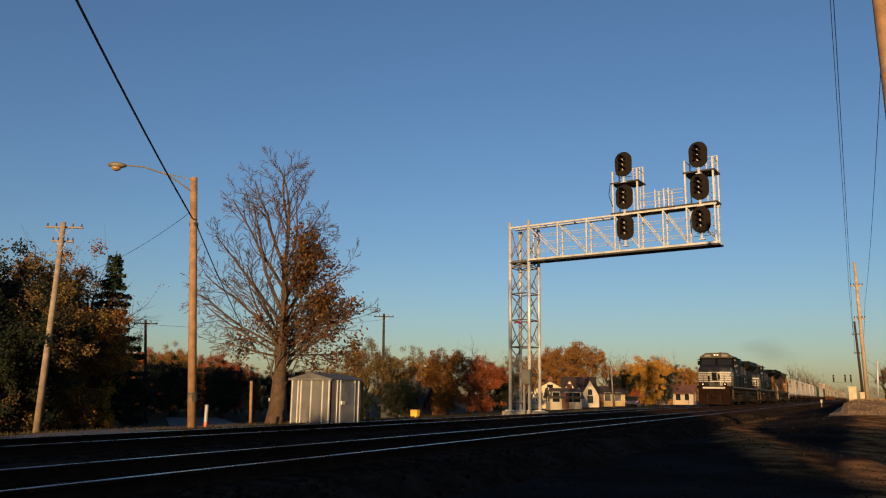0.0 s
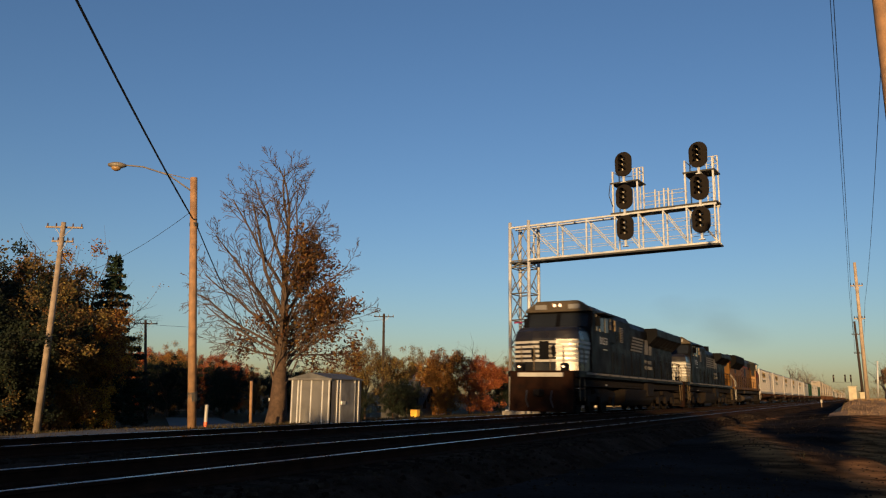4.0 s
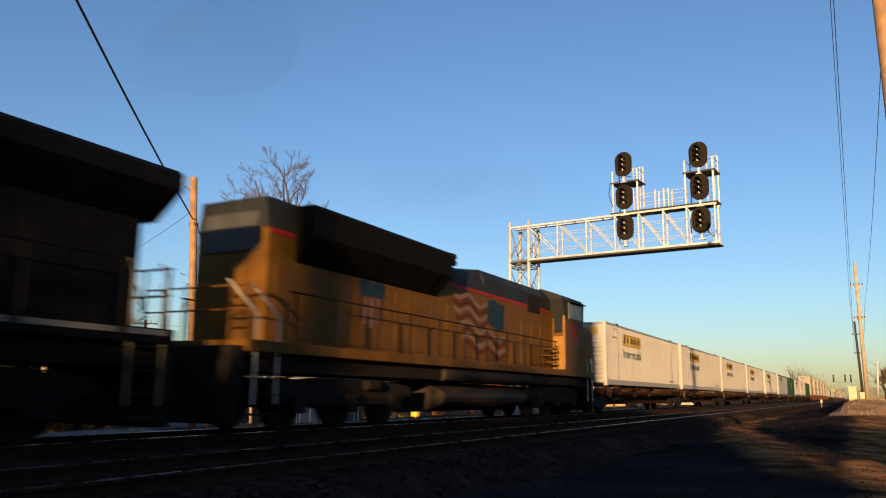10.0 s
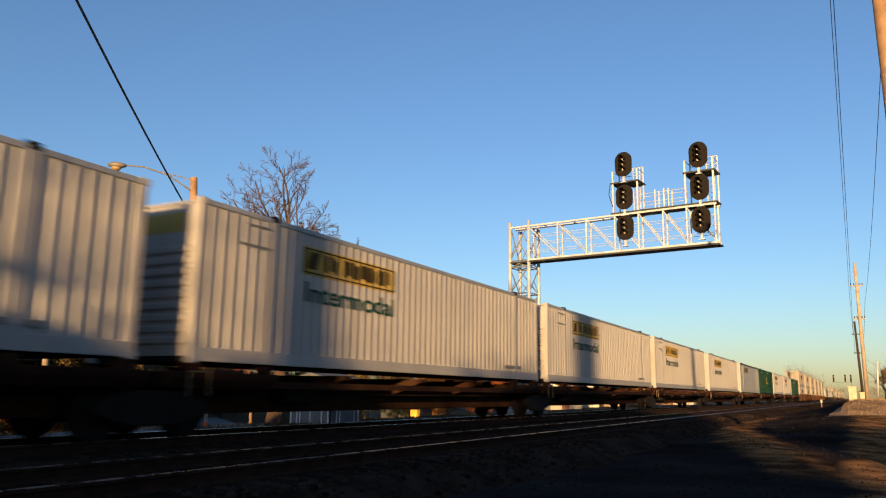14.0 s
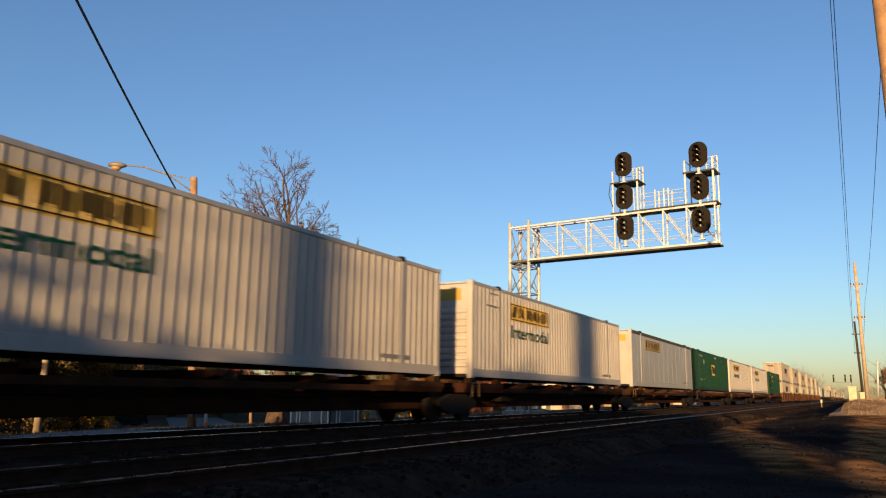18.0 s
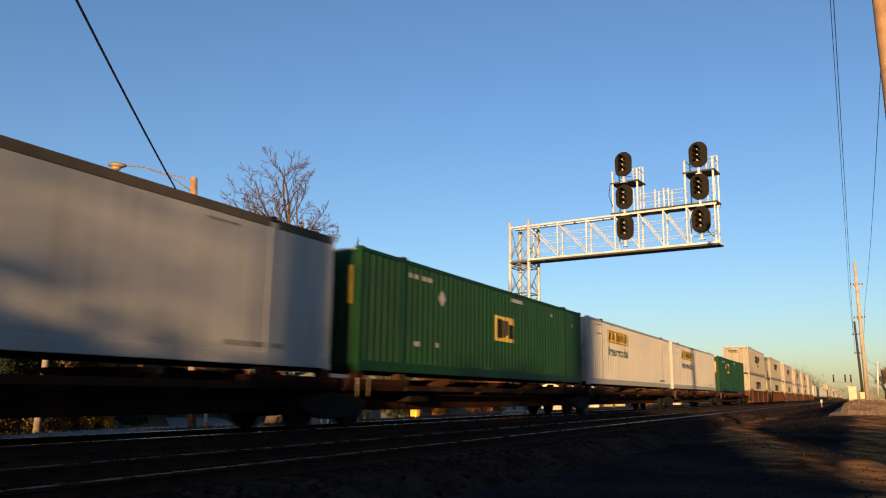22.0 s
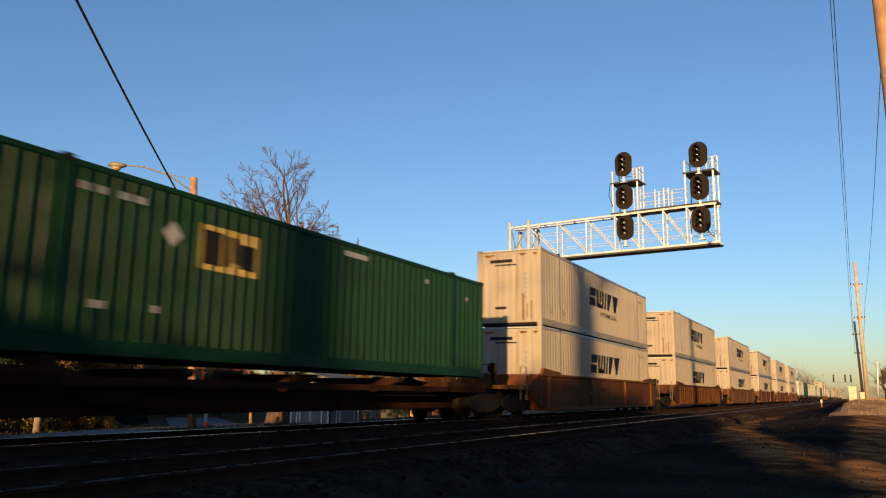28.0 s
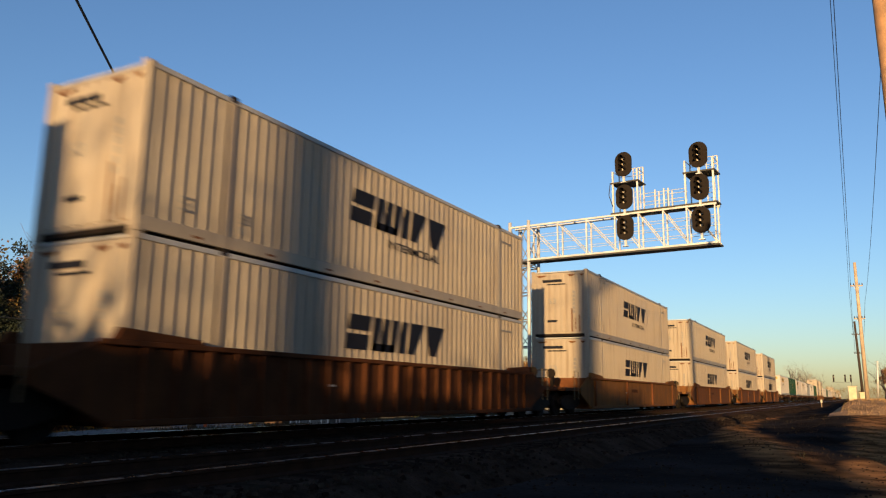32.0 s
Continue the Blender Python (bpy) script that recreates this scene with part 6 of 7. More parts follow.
def tree_kind(kind, seed):
    """A tree of unit height 10 m: trunk, limbs and a broken crown of leaf clumps."""
    rng = random.Random(seed)
    lm = {"dark": LEAF_DARK, "olive": LEAF_OLIVE, "bronze": LEAF_BRONZE, "rust": LEAF_RUST, "yellow": LEAF_YELLOW, "gold": LEAF_OLIVE, "thin": LEAF_BRONZE}[kind]
    words_ = {"dark": "dark green leafy tree", "olive": "olive-brown autumn tree", "bronze": "bronze-leaved autumn tree", "rust": "rust-red autumn tree",
              "yellow": "golden-yellow autumn tree", "gold": "thinning olive-gold autumn tree", "thin": "nearly bare tree with fine twigs"}[kind]
    t = thing("tree", words_ + " among the others", "tree", "trees round the place")
    limbs, tips = B(), []
    h = 10.0
    limbs.tube((0, 0, -0.4), (0.1, 0, h * 0.3), 0.24, 9, 0.17, caps=False)
    for k in range(7 if kind != "thin" else 8):
        a = rng.uniform(0, 2 * math.pi)
        lean = rng.uniform(0.15, 0.9) if k else 0.05
        branch(limbs, tips, Vector((0.1, 0, h * rng.uniform(0.2, 0.34))), Vector((math.cos(a) * lean, math.sin(a) * lean, 1)).normalized(), h * rng.uniform(0.42, 0.62), 0.11, 2, rng, 0.35, 4, 0.3)
    part("trunk", limbs, BARK if kind != "thin" else TWIG, t, "grey-brown trunk and limbs")
    pts = [p for p, lv in tips if lv <= 1]
    if kind == "thin":
        pts = [p for p in pts if rng.random() < 0.28]
        cl = leaf_cloud(pts, 0.06, 16, 0.25, seed)
    else:
        low = [Vector((rng.gauss(0, 1.7), rng.gauss(0, 1.7), rng.uniform(0.8, 6.0))) for k in range(70)] if kind != "gold" else []
        cl = leaf_cloud(pts + low, 0.112, 150 if kind not in ("gold", "olive") else 105, 0.3, seed)
    part("crown", cl, lm, t, "broken crown of small leaves")
    t["tall"] = max(p.z for p, lv in tips) + 0.3
    return t


def plant(rows, rng, grow=1.0):
    for x, y, h, kind in rows:
        h *= grow
        key = (kind, rng.randrange(2))
        fresh = key not in TREES
        if fresh:
            TREES[key] = tree_kind(kind, 31 + 7 * len(TREES))
        k = h / TREES[key]["tall"]
        m = pose(x, y, ground_z(x, y), 0, 0, rng.uniform(0, 360)) @ Matrix.Diagonal((k * rng.uniform(0.95, 1.2), k * rng.uniform(0.95, 1.2), k, 1))
        if fresh:
            TREES[key].matrix_basis = m
        else:
            src = TREES[key]
            keep = src.matrix_basis.copy()
            src.scale = (1, 1, 1)
            copy_thing(src, m)
            src.matrix_basis = keep


def spruce():
    rng = random.Random(3)
    t = thing("spruce_tree", "tall dark spruce with drooping boughs and a pointed top", "tree", m=pose(-48.9, 38.5, -2.2))
    h = 13.3
    part("trunk", B().tube((0, 0, -0.3), (0, 0, h), 0.22, 9, 0.02), BARK, t)
    pts, limbs = [], B()
    z = 1.4
    while z < h - 0.15:
        reach = (h - z) * 0.25 + 0.25
        n = 7 if z < h - 2 else 4
        turn = rng.uniform(0, 6.28)
        for k in range(n):
            a = turn + 2 * math.pi * k / n + rng.uniform(-0.3, 0.3)
            L = reach * rng.uniform(0.62, 1.3)
            out = Vector((math.cos(a), math.sin(a), 0))
            bough = [Vector((0, 0, z)) + out * L * u + Vector((0, 0, -0.34 * L * u + 0.22 * L * u * u)) for u in (0.0, 0.35, 0.7, 1.0)]
            limbs.path(bough, 0.022, 4)
            m = max(3, int(L * 6))
            for i in range(m):
                u = 0.2 + 0.8 * (i + 0.5) / m
                p = Vector((0, 0, z)) + out * L * u + Vector((0, 0, -0.34 * L * u + 0.22 * L * u * u))
                side = Vector((-out.y, out.x, 0)) * rng.gauss(0, 0.16 * L * (1.1 - u))
                pts.append(p + side + Vector((0, 0, -0.05 - 0.1 * rng.random())))
        z += 0.62 if z < h - 3 else 0.42
    part("boughs", limbs, BARK, t)
    part("crown", leaf_cloud(pts, 0.15, 16, 0.10, 9), NEEDLE, t, "dark drooping needles")


def shade_trees():
    """Unseen hedge and trees on the near side, set for their long shadows over the near ground."""
    rng = random.Random(8)
    # added belts of dark trees, out of view, that block low sun and sky light
    plant([(x, -70 + rng.uniform(-4, 4), rng.uniform(9, 11), "dark") for x in range(-66, -18, 7)], rng)
    plant([(27 + rng.uniform(-2, 3), y, rng.uniform(6.0, 6.8), "dark") for y in range(-58, 64, 7)], rng)
    plant([(30 + rng.uniform(-2, 3), y, rng.uniform(10, 12), "dark") for y in range(24, 120, 8)], rng)
    # added hedge out of view, its heights and gap set by the shade wanted
    first = None
    for k in range(8):
        x = -6 + k * 2.7 + (0 if k < 6 else 2.9)
        if first is None:
            first = thing("hedge_bush", "unseen tall green bush added to shade the near ground", "hedge", "hedge on the near side")
            pts = [Vector((rng.gauss(0, 1.0), rng.gauss(0, 0.6), rng.uniform(0.1, 5.0))) for i in range(330)]
            part("stems", B().tube((0, 0, -0.2), (0, 0, 2.0), 0.1, 7, 0.04).tube((0.3, 0, -0.2), (0.9, 0.1, 2.2), 0.07, 6, 0.03).tube((-0.3, 0, -0.2), (-0.9, 0.1, 2.2), 0.07, 6, 0.03), BARK, first)
            part("crown", leaf_cloud(pts, 0.22, 30, 0.3, 4), LEAF_DARK, first)
            first.matrix_basis = pose(x, -22, -0.45) @ Matrix.Diagonal((1, 1, 0.92, 1))
        else:
            copy_thing(first, pose(x, -22 + rng.uniform(-1.5, 1.5), -0.45 - rng.uniform(0, 0.25), 0, 0, rng.choice((0, 180)) + rng.uniform(-15, 15)) @ Matrix.Diagonal((1, 1, 1.39 if k in (4, 5) else 1.0 if k < 4 else 1.09, 1)))
    for x, y, r in ((2.0, -31.8, 0.36), (5.0, -24.3, 0.5)):
        t = thing("bare_tree", "tall bare-stemmed tree on the near side", "tree", "trees on the near side", m=pose(x, y, -0.5))
        limbs, tips = B(), []
        limbs.tube((0, 0, -0.2), (0, 0, 11.5), r, 12, r * 0.75)
        for k in range(6):
            a = k * 1.05
            branch(limbs, tips, Vector((0, 0, 10.6 + 0.15 * k)), Vector((math.cos(a) * 0.6, math.sin(a) * 0.6, 1)).normalized(), 4.5, 0.14, 2, rng, 0.35, 3, 0.3)
        part("trunk", limbs, BARK, t)


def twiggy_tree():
    """An unseen wide bare tree added on the near side; its twigs break the low sun on the cars that pass close by."""
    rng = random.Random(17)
    t = thing("bare_tree", "unseen wide bare tree, its twigs added to break the sun", "tree", "trees on the near side", m=pose(-0.6, -33.5, -0.5))
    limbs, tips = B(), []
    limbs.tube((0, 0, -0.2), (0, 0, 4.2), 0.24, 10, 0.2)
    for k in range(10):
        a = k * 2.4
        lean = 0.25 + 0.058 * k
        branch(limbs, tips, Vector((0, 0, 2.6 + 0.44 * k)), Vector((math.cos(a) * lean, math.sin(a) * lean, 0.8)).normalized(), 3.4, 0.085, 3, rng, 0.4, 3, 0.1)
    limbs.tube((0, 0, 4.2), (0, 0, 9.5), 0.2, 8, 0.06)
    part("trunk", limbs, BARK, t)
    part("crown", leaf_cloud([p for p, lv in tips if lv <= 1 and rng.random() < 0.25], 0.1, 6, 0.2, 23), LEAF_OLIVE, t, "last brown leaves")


def all_trees():
    rng = random.Random(21)
    # the wood on the far side
    plant([(-45.4, 25.8, 11.2, "dark"), (-48.9, 29.8, 11.1, "olive"), (-51.3, 32.8, 12.3, "thin"), (-51.5, 34.9, 12.2, "bronze"), (-48.4, 33.4, 12.6, "thin"),
           (-50.5, 37.6, 13.5, "thin"), (-41.6, 27.4, 7.6, "olive"), (-41.0, 25.6, 6.9, "dark"), (-43.6, 30.6, 7.4, "bronze"), (-45.6, 32.0, 8.6, "bronze"), (-44.4, 33.6, 6.4, "yellow"),
           (-46.3, 35.0, 4.6, "dark"), (-41.7, 25.0, 8.0, "dark"), (-49.8, 42.2, 3.6, "dark"), (-55.0, 36.0, 9.0, "dark"), (-58.0, 42.0, 7.0, "dark")], rng, 1.1)
    # trees that shade the wood, out of view
    plant([(-41.5, 10.0, 5.2, "dark"), (-44.0, 6.0, 5.6, "dark"), (-48.0, 12.0, 6.0, "dark"), (-53.0, 8.0, 9.5, "dark"), (-42.0, -4.0, 6.2, "dark"),
           (-46.0, -6.0, 9.0, "olive"), (-46.5, 14.5, 5.6, "dark"), (-51.0, 17.5, 9.2, "dark"), (-57.0, 14.0, 9.5, "dark"), (-62.0, 19.0, 9.5, "dark"), (-56.0, 3.0, 9.5, "dark"), (-50.0, 0.0, 9.5, "dark")], rng)
    # along the skyline beyond the side street
    plant([(-92.6, 78.5, 8.4, "rust"), (-93.4, 82.5, 9.5, "bronze"), (-86.3, 79.6, 8.1, "bronze"), (-80.8, 78.3, 6.8, "dark"), (-76.7, 78.0, 7.6, "rust"),
           (-72.8, 78.1, 6.2, "rust"), (-66.5, 74.6, 5.7, "bronze"), (-58.4, 60.8, 5.6, "dark"), (-63.6, 58.0, 6.0, "dark"), (-65.0, 80.1, 5.3, "bronze"),
           (-54.3, 74.2, 5.8, "olive"), (-70.0, 62.0, 6.4, "dark"), (-66.0, 68.0, 6.0, "dark"), (-60.0, 72.0, 5.6, "dark"), (-76.0, 58.0, 6.8, "dark"), (-53.5, 64.0, 4.6, "dark"), (-73.0, 66.0, 6.6, "olive"), (-99.0, 76.0, 8.0, "bronze")], rng, 1.06)
    # behind the shed and the signal tower
    plant([(-45.8, 64.9, 5.9, "thin"), (-46.2, 68.9, 7.7, "gold"), (-46.2, 73.7, 6.5, "olive"), (-51.7, 88.9, 8.2, "olive"), (-38.6, 73.1, 6.4, "bronze"),
           (-38.9, 79.4, 8.7, "thin"), (-33.6, 71.3, 5.3, "rust"), (-33.6, 76.1, 4.9, "dark"), (-38.9, 71.1, 4.5, "bronze"), (-44.0, 62.0, 4.0, "gold"), (-41.5, 69.5, 3.6, "dark"),
           (-49.0, 70.0, 5.0, "gold"), (-43.5, 58.5, 3.6, "gold"), (-46.0, 60.0, 4.6, "gold"), (-41.5, 60.5, 2.8, "dark"), (-36.6, 61.5, 3.0, "dark"), (-38.4, 62.0, 3.4, "dark"), (-36.5, 67.5, 3.2, "bronze")], rng, 1.1)
    # round the houses up the line
    plant([(-46.4, 126.0, 9.3, "bronze"), (-42.6, 132.4, 10.5, "bronze"), (-40.0, 140.7, 10.6, "thin"), (-38.8, 144.9, 10.2, "thin"), (-33.3, 122.3, 5.3, "dark"),
           (-30.5, 127.9, 7.6, "yellow"), (-32.0, 145.0, 10.1, "thin"), (-31.8, 144.5, 8.0, "dark"), (-28.6, 113.9, 2.5, "rust"), (-34.5, 178.8, 8.0, "bronze"),
           (-36.4, 215.8, 8.9, "bronze"), (-50.1, 145.0, 8.7, "olive"), (-33.5, 131.0, 6.6, "yellow"), (-47.0, 118.0, 7.5, "bronze"), (-52.0, 128.0, 8.5, "olive"), (-35.5, 100.5, 2.4, "olive")], rng, 1.08)
    plant([(-41.7, 322.5, 9.7, "bronze"), (-31.8, 327.8, 9.6, "thin"), (-18.4, 288.1, 12.2, "thin"), (-14.9, 296.1, 11.1, "thin"), (-12.6, 303.2, 9.2, "thin"),
           (4.3, 145.4, 6.4, "thin"), (5.5, 137.9, 6.8, "thin"), (-40.4, 277.3, 8.5, "bronze"), (6.6, 150.0, 5.0, "bronze"), (-24.0, 260.0, 7.0, "bronze"), (8.5, 142.0, 6.0, "thin")], rng, 1.22)
    big_tree()
    spruce()
    shade_trees()
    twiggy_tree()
    # the far skyline, past counting
    rs = random.Random(5)
    pts = []
    for k in range(420):
        a = rs.uniform(-1.15, 0.35)
        d = rs.uniform(380, 520)
        for j in range(3):
            pts.append((math.sin(a) * d + rs.gauss(0, 4), math.cos(a) * d + rs.gauss(0, 4), -1 + rs.uniform(0.3, 6.5)))
    o = new("far_woods", leaf_cloud(pts, 0.22, 50, 1.2, 14).mesh("far_woods", LEAF_OLIVE))
    tagged(o, "low brown line of distant autumn woods", "woods", kind="stuff")


all_trees()


# ---- houses up the line ----
def house(label, x, y, turn, w, d, h, roof_h, wall_col, roof_col, dormer=False, porch=False, dull=False):
    """A gabled house: w along its ridge, d across, gable ends at both sides."""
    t = thing("house", label, "house", "houses up the line", pose(x, y, ground_z(x, y), 0, 0, turn))
    wall_m = mat("siding_%d_%d" % (wall_col[0] * 99, wall_col[2] * 99), wall_col, 0.8, var=0.1, scale=1, fine=15, bump=0.1)
    roof_m = mat("shingles_%d" % (roof_col[0] * 999), roof_col, 0.9, var=0.3, scale=2, fine=20, bump=0.4)
    gable = [(-d / 2, 0), (d / 2, 0), (d / 2, h), (0, h + roof_h), (-d / 2, h)]
    part("wall", B().prism([(p[0], p[1] - 0.4 if p[1] == 0 else p[1]) for p in gable], "x", -w / 2, w / 2), wall_m, t)
    sl = math.atan2(roof_h, d / 2)
    for s in (-1, 1):
        r = B().prism([(0, h + roof_h + 0.02), (s * (d / 2 + 0.35), h - 0.35 * math.tan(sl) + 0.02), (s * (d / 2 + 0.35), h - 0.35 * math.tan(sl) + 0.14), (0, h + roof_h + 0.16)], "x", -w / 2 - 0.3, w / 2 + 0.3)
        part("roof", r, roof_m, t)
    # dull: chimney, frames and door take dark steel to stand for shade
    part("chimney", B().box(-0.3 + w * 0.2, -0.3, h + roof_h * 0.4, 0.3 + w * 0.2, 0.3, h + roof_h + 0.7), DARKSTEEL if dull else mat("brick_red", (0.12, 0.045, 0.03), 0.9), t)
    frame_m, pane_m = (DARKSTEEL if dull else WHITEPAINT), CABGLASS

    def window(cx, cy, cz, along, ww=0.9, hh=1.2):
        nx = along == "y"
        if nx:
            f = part("window", B().box(cx - 0.05, cy - ww / 2 - 0.08, cz - 0.08, cx + 0.05, cy + ww / 2 + 0.08, cz + hh + 0.08), frame_m, t, "white-framed window")
            part("pane", B().box(cx - 0.06, cy - ww / 2, cz, cx + 0.06, cy + ww / 2, cz + hh), pane_m, f, "dark pane")
        else:
            f = part("window", B().box(cx - ww / 2 - 0.08, cy - 0.05, cz - 0.08, cx + ww / 2 + 0.08, cy + 0.05, cz + hh + 0.08), frame_m, t, "white-framed window")
            part("pane", B().box(cx - ww / 2, cy - 0.06, cz, cx + ww / 2, cy + 0.06, cz + hh), pane_m, f, "dark pane")
    for s in (-1, 1):
        for cx in (-w * 0.32, w * 0.1, w * 0.34):
            window(cx, s * d / 2, 0.9, "x")
        part("door", B().box(-w * 0.14, s * (d / 2), 0.0, -w * 0.14 + 0.95, s * (d / 2 + 0.06), 2.05), DARKSTEEL if dull else mat("brown_door_paint", (0.09, 0.035, 0.02), 0.7), t)
        for cy in (-d * 0.25, d * 0.25):
            window(s * w / 2, cy, 0.9, "y")
        window(s * w / 2, 0, h + roof_h * 0.12, "y", 0.8, 1.0)
    if dormer:
        for dx in (-w * 0.3, w * 0.33):
            part("front_gable", B().prism([(dx - 1.25, -0.4), (dx + 1.25, -0.4), (dx + 1.25, h), (dx, h + roof_h * 0.82), (dx - 1.25, h)], "y", -d / 2 - 0.5, 0), wall_m, t, "steep front gable")
            for s in (-1, 1):
                part("gable_roof", B().prism([(dx, h + roof_h * 0.82), (dx + s * 1.5, h - 0.4), (dx + s * 1.5, h - 0.26), (dx, h + roof_h * 0.82 + 0.14)], "y", -d / 2 - 0.75, 0), roof_m, t)
            window(dx, -d / 2 - 0.52, 0.7, "x", 0.8, 1.0)
            window(dx, -d / 2 - 0.52, h + 0.1, "x", 0.6, 0.8)
    if porch:
        part("porch_roof", B().prism([(-d / 2 - 1.8, 2.15), (-d / 2, 2.6), (-d / 2, 2.75), (-d / 2 - 1.8, 2.3)], "x", -w * 0.45, w * 0.45), roof_m, t)
        for k in (-0.42, 0, 0.42):
            part("porch_post", B().box(w * k - 0.07, -d / 2 - 1.72, -0.3, w * k + 0.07, -d / 2 - 1.58, 2.2), WHITEPAINT, t)
    return t


house("white two-storey house with a pale gable", -48.3, 84.0, -60, 7.5, 6.5, 2.8, 2.3, (0.72, 0.70, 0.62), (0.07, 0.055, 0.05))
# near-black walls and roof hold the shade of the trees round this house
house("low house under a dark roof, painted in shade tones", -39.0, 66.0, 10, 4.0, 4.6, 1.3, 1.5, (0.03, 0.03, 0.034), (0.02, 0.018, 0.017), dull=True)
house("cream house with a gabled porch", -38.6, 105.0, -70, 6.5, 6.0, 2.1, 1.6, (0.46, 0.40, 0.28), (0.06, 0.04, 0.03), porch=True)
house("white house with a steep dark roof and two gables", -36.2, 110.5, 20, 4.6, 6.2, 1.7, 2.6, (0.50, 0.44, 0.34), (0.03, 0.018, 0.016), dormer=True)
house("small yellow house with a low roof", -35.6, 121.5, 15, 6.5, 6.0, 2.0, 1.0, (0.42, 0.31, 0.13), (0.06, 0.045, 0.04))
house("pale house with a reddish roof", -31.3, 156.5, 5, 7.0, 6.0, 2.2, 1.5, (0.38, 0.30, 0.22), (0.13, 0.055, 0.035), porch=True)
house("small white outbuilding beyond the tower", -33.5, 96.0, 30, 4.0, 3.6, 1.5, 1.0, (0.34, 0.30, 0.22), (0.05, 0.04, 0.03))


def parked_car(label, x, y, turn, col):
    t = thing("parked_car", label, "car", "parked cars", pose(x, y, ground_z(x, y) + 0.02, 0, 0, turn))
    paint = mat("car_paint_%d" % (col[2] * 100), col, 0.3, 0.2, var=0.05, bump=0)
    body = [(-2.2, 0.35), (2.2, 0.35), (2.25, 0.75), (1.3, 0.92), (-2.1, 0.95), (-2.25, 0.7)]
    part("body", B().prism(body, "y", -0.85, 0.85), paint, t, bevel=0.05)
    part("cabin", B().prism([(-1.7, 0.93), (1.25, 0.93), (0.5, 1.42), (-1.2, 1.42)], "y", -0.72, 0.72), CABGLASS, t, "dark glazed cabin", bevel=0.04)
    part("roof", B().box(-1.2, -0.7, 1.41, 0.5, 0.7, 1.46), paint, t, bevel=0.02)
    for x0 in (-1.35, 1.35):
        for s in (-1, 1):
            w = part("wheel", B().tube((x0, s * 0.7, 0.32), (x0, s * 0.88, 0.32), 0.32, 16), mat("black_tyre", (0.02, 0.02, 0.02), 0.9), t)
            part("rim", B().tube((x0, s * 0.88, 0.32), (x0, s * 0.895, 0.32), 0.19, 12), FRAMEMETAL, w)
    for s in (-1, 1):
        part("tail_light", B().box(-2.27, s * 0.75 - 0.1, 0.68, -2.2, s * 0.75 + 0.1, 0.82), REDLAMP, t)
        part("headlight", B().box(2.18, s * 0.7 - 0.12, 0.62, 2.27, s * 0.7 + 0.12, 0.76), FRAMEMETAL, t)


parked_car("dark blue car parked by the houses", -27.6, 108.3, 100, (0.015, 0.02, 0.05))
parked_car("dull silver car parked under the trees", -52.0, 39.5, 20, (0.35, 0.35, 0.33))


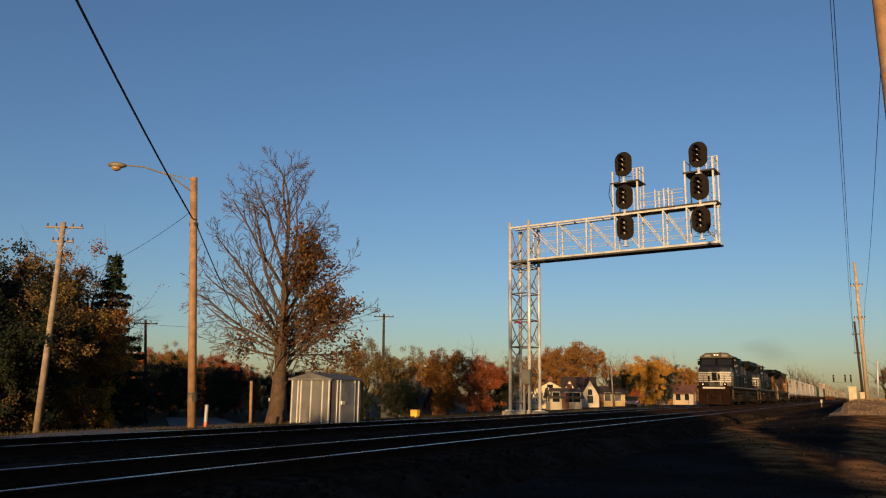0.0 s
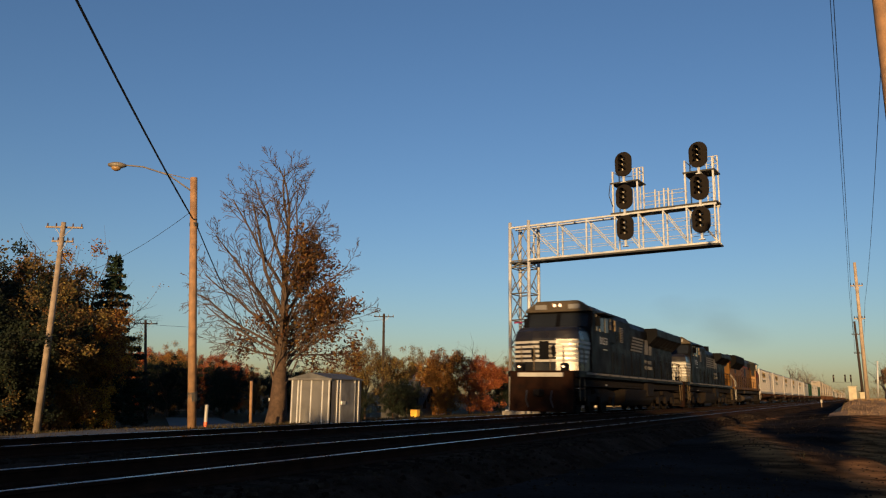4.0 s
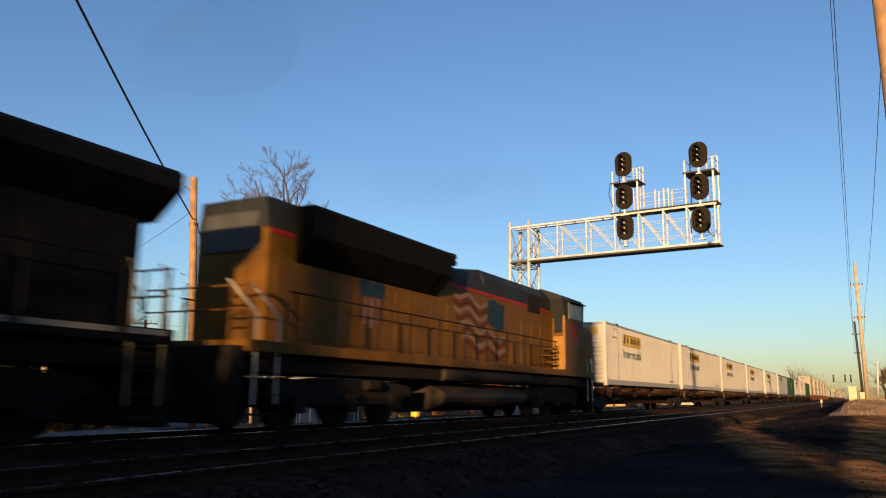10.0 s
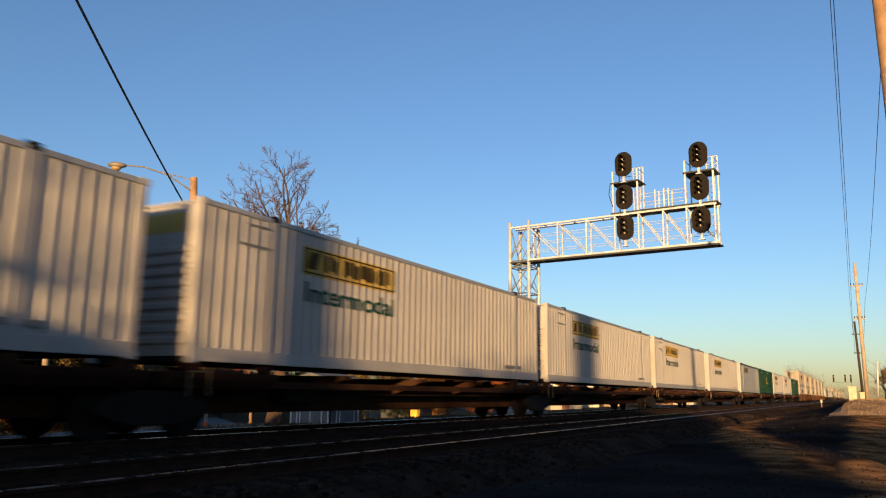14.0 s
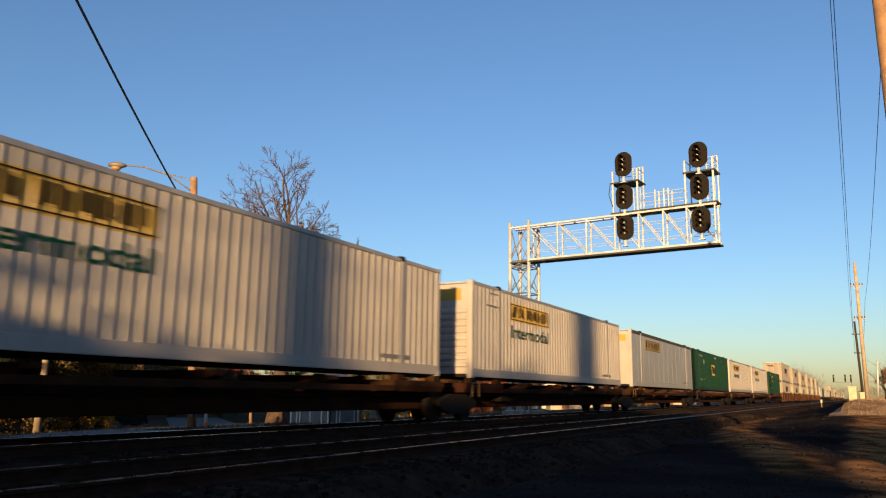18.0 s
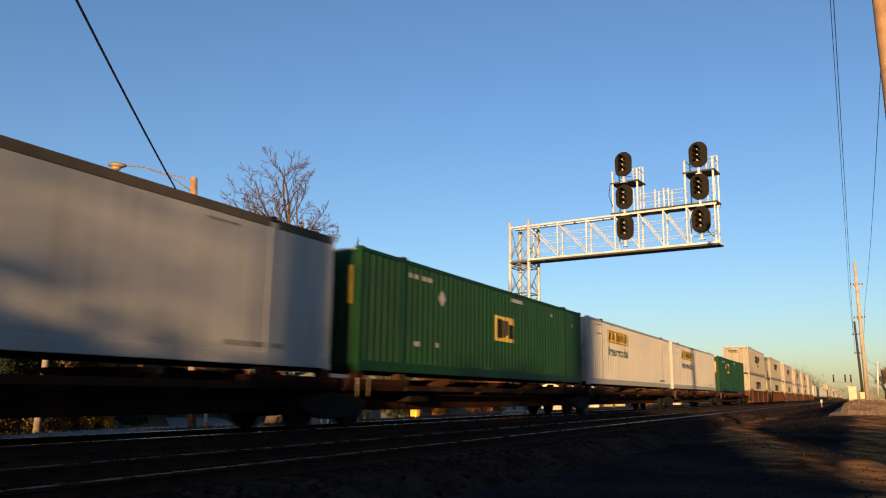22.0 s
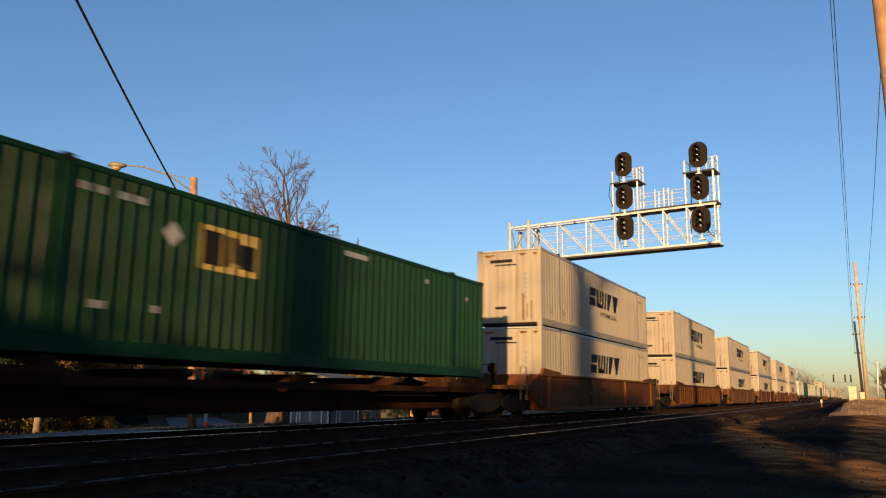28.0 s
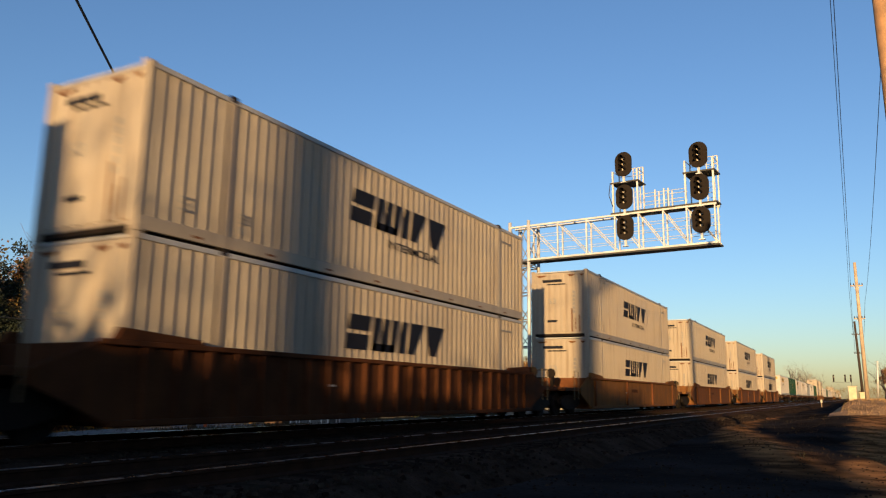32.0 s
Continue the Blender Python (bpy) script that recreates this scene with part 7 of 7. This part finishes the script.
# ---- loose stones, grass and weeds ----
def loose_stuff():
    def stones(name, label, n, xs, ys, size, zof, seed):
        b = B()
        r = random.Random(seed)
        for i in range(n):
            x, y = r.uniform(*xs), ys[0] + (ys[1] - ys[0]) * r.random() ** 1.7
            s = size * r.uniform(0.5, 1.5)
            z = zof(x, y)
            top = (x + r.uniform(-0.3, 0.3) * s, y + r.uniform(-0.3, 0.3) * s, z + s * r.uniform(0.5, 0.9))
            a0 = r.uniform(0, 6.28)
            ring = [(x + s * math.cos(a0 + k * 1.257) * r.uniform(0.7, 1.1), y + s * math.sin(a0 + k * 1.257) * r.uniform(0.7, 1.1), z - 0.01) for k in range(5)]
            mid = [(0.75 * p[0] + 0.25 * x, 0.75 * p[1] + 0.25 * y, z + s * r.uniform(0.3, 0.55)) for p in ring]
            k = len(b.v)
            b.v += ring + mid + [top]
            b.f += [(k + j, k + (j + 1) % 5, k + 5 + (j + 1) % 5, k + 5 + j) for j in range(5)] + [(k + 5 + j, k + 5 + (j + 1) % 5, k + 10) for j in range(5)]
        o = new(name, b.mesh(name, STONE))
        tagged(o, label, "stones", kind="stuff")

    def bank(c):
        def f(x, y):
            d = abs(x - c)
            return -0.18 if d < 1.75 else -0.2 - (d - 1.75) * 0.48
        return f
    stones("ballast_stones", "crushed ballast stones beside the near track", 7000, (-9.2, -4.2), (0, 46), 0.04, bank(NEAR_C), 1)
    stones("ballast_stones", "crushed ballast stones beside the far track", 3500, (-13.6, -9.6), (2, 60), 0.04, bank(FAR_C), 2)
    stones("loose_gravel", "loose gravel and clods on the bare soil", 6000, (-5.5, 3.5), (5, 60), 0.02, ground_z, 3)

    def blades(name, label, n, spots, height, seed, material=GRASS):
        r = random.Random(seed)
        b = B()
        for i in range(n):
            x, y = spots(r)
            z = ground_z(x, y) - 0.01
            a, h, w = r.uniform(0, 6.28), height * r.uniform(0.4, 1.3), 0.012 * r.uniform(0.7, 1.6)
            lx, ly = r.uniform(-0.4, 0.4) * h, r.uniform(-0.4, 0.4) * h
            k = len(b.v)
            b.v += [(x - w * math.cos(a), y - w * math.sin(a), z), (x + w * math.cos(a), y + w * math.sin(a), z), (x + lx, y + ly, z + h)]
            b.f.append((k, k + 1, k + 2))
        o = new(name, b.mesh(name, material))
        tagged(o, label, "grass", kind="stuff")
    blades("grass", "rough autumn grass beyond the far track", 26000, lambda r: (-14.2 - 14 * r.random() ** 1.5, r.uniform(8, 75)), 0.13, 6)
    blades("grass", "dry grass and weeds on the bank", 12000, lambda r: (r.uniform(-0.8, 5.5), r.uniform(47, 110)), 0.10, 7, PALEGRASS)
    blades("weeds", "low dry weeds on the near ground", 260, lambda r: (r.uniform(-4.2, 3.0), 8 + 50 * r.random() ** 1.3), 0.09, 8)


loose_stuff()


# ---- ties under the rails ----
def ties():
    """Ties near the camera one by one, those farther up the line joined."""
    me = B().box(-1.3, -0.115, -0.16, 1.3, 0.115, 0.0).mesh("tie", TIE, 0.012)
    for tr, xc in zip(TRACKS, (NEAR_C, FAR_C)):
        far = B()
        for k in range(900):
            y = -8 + k * 0.53
            if k < 140:
                o = new("tie", me)
                o.parent = tr
                o.matrix_basis = pose(xc + random.uniform(-0.03, 0.03), y + random.uniform(-0.02, 0.02), -0.165, 0, 0, random.uniform(-0.6, 0.6))
            else:
                far.box(xc - 1.3, y - 0.115, -0.31, xc + 1.3, y + 0.115, -0.165)
        o = part("far_ties", far, TIE, tr)
        o["kind"] = "stuff"


ties()
motions()
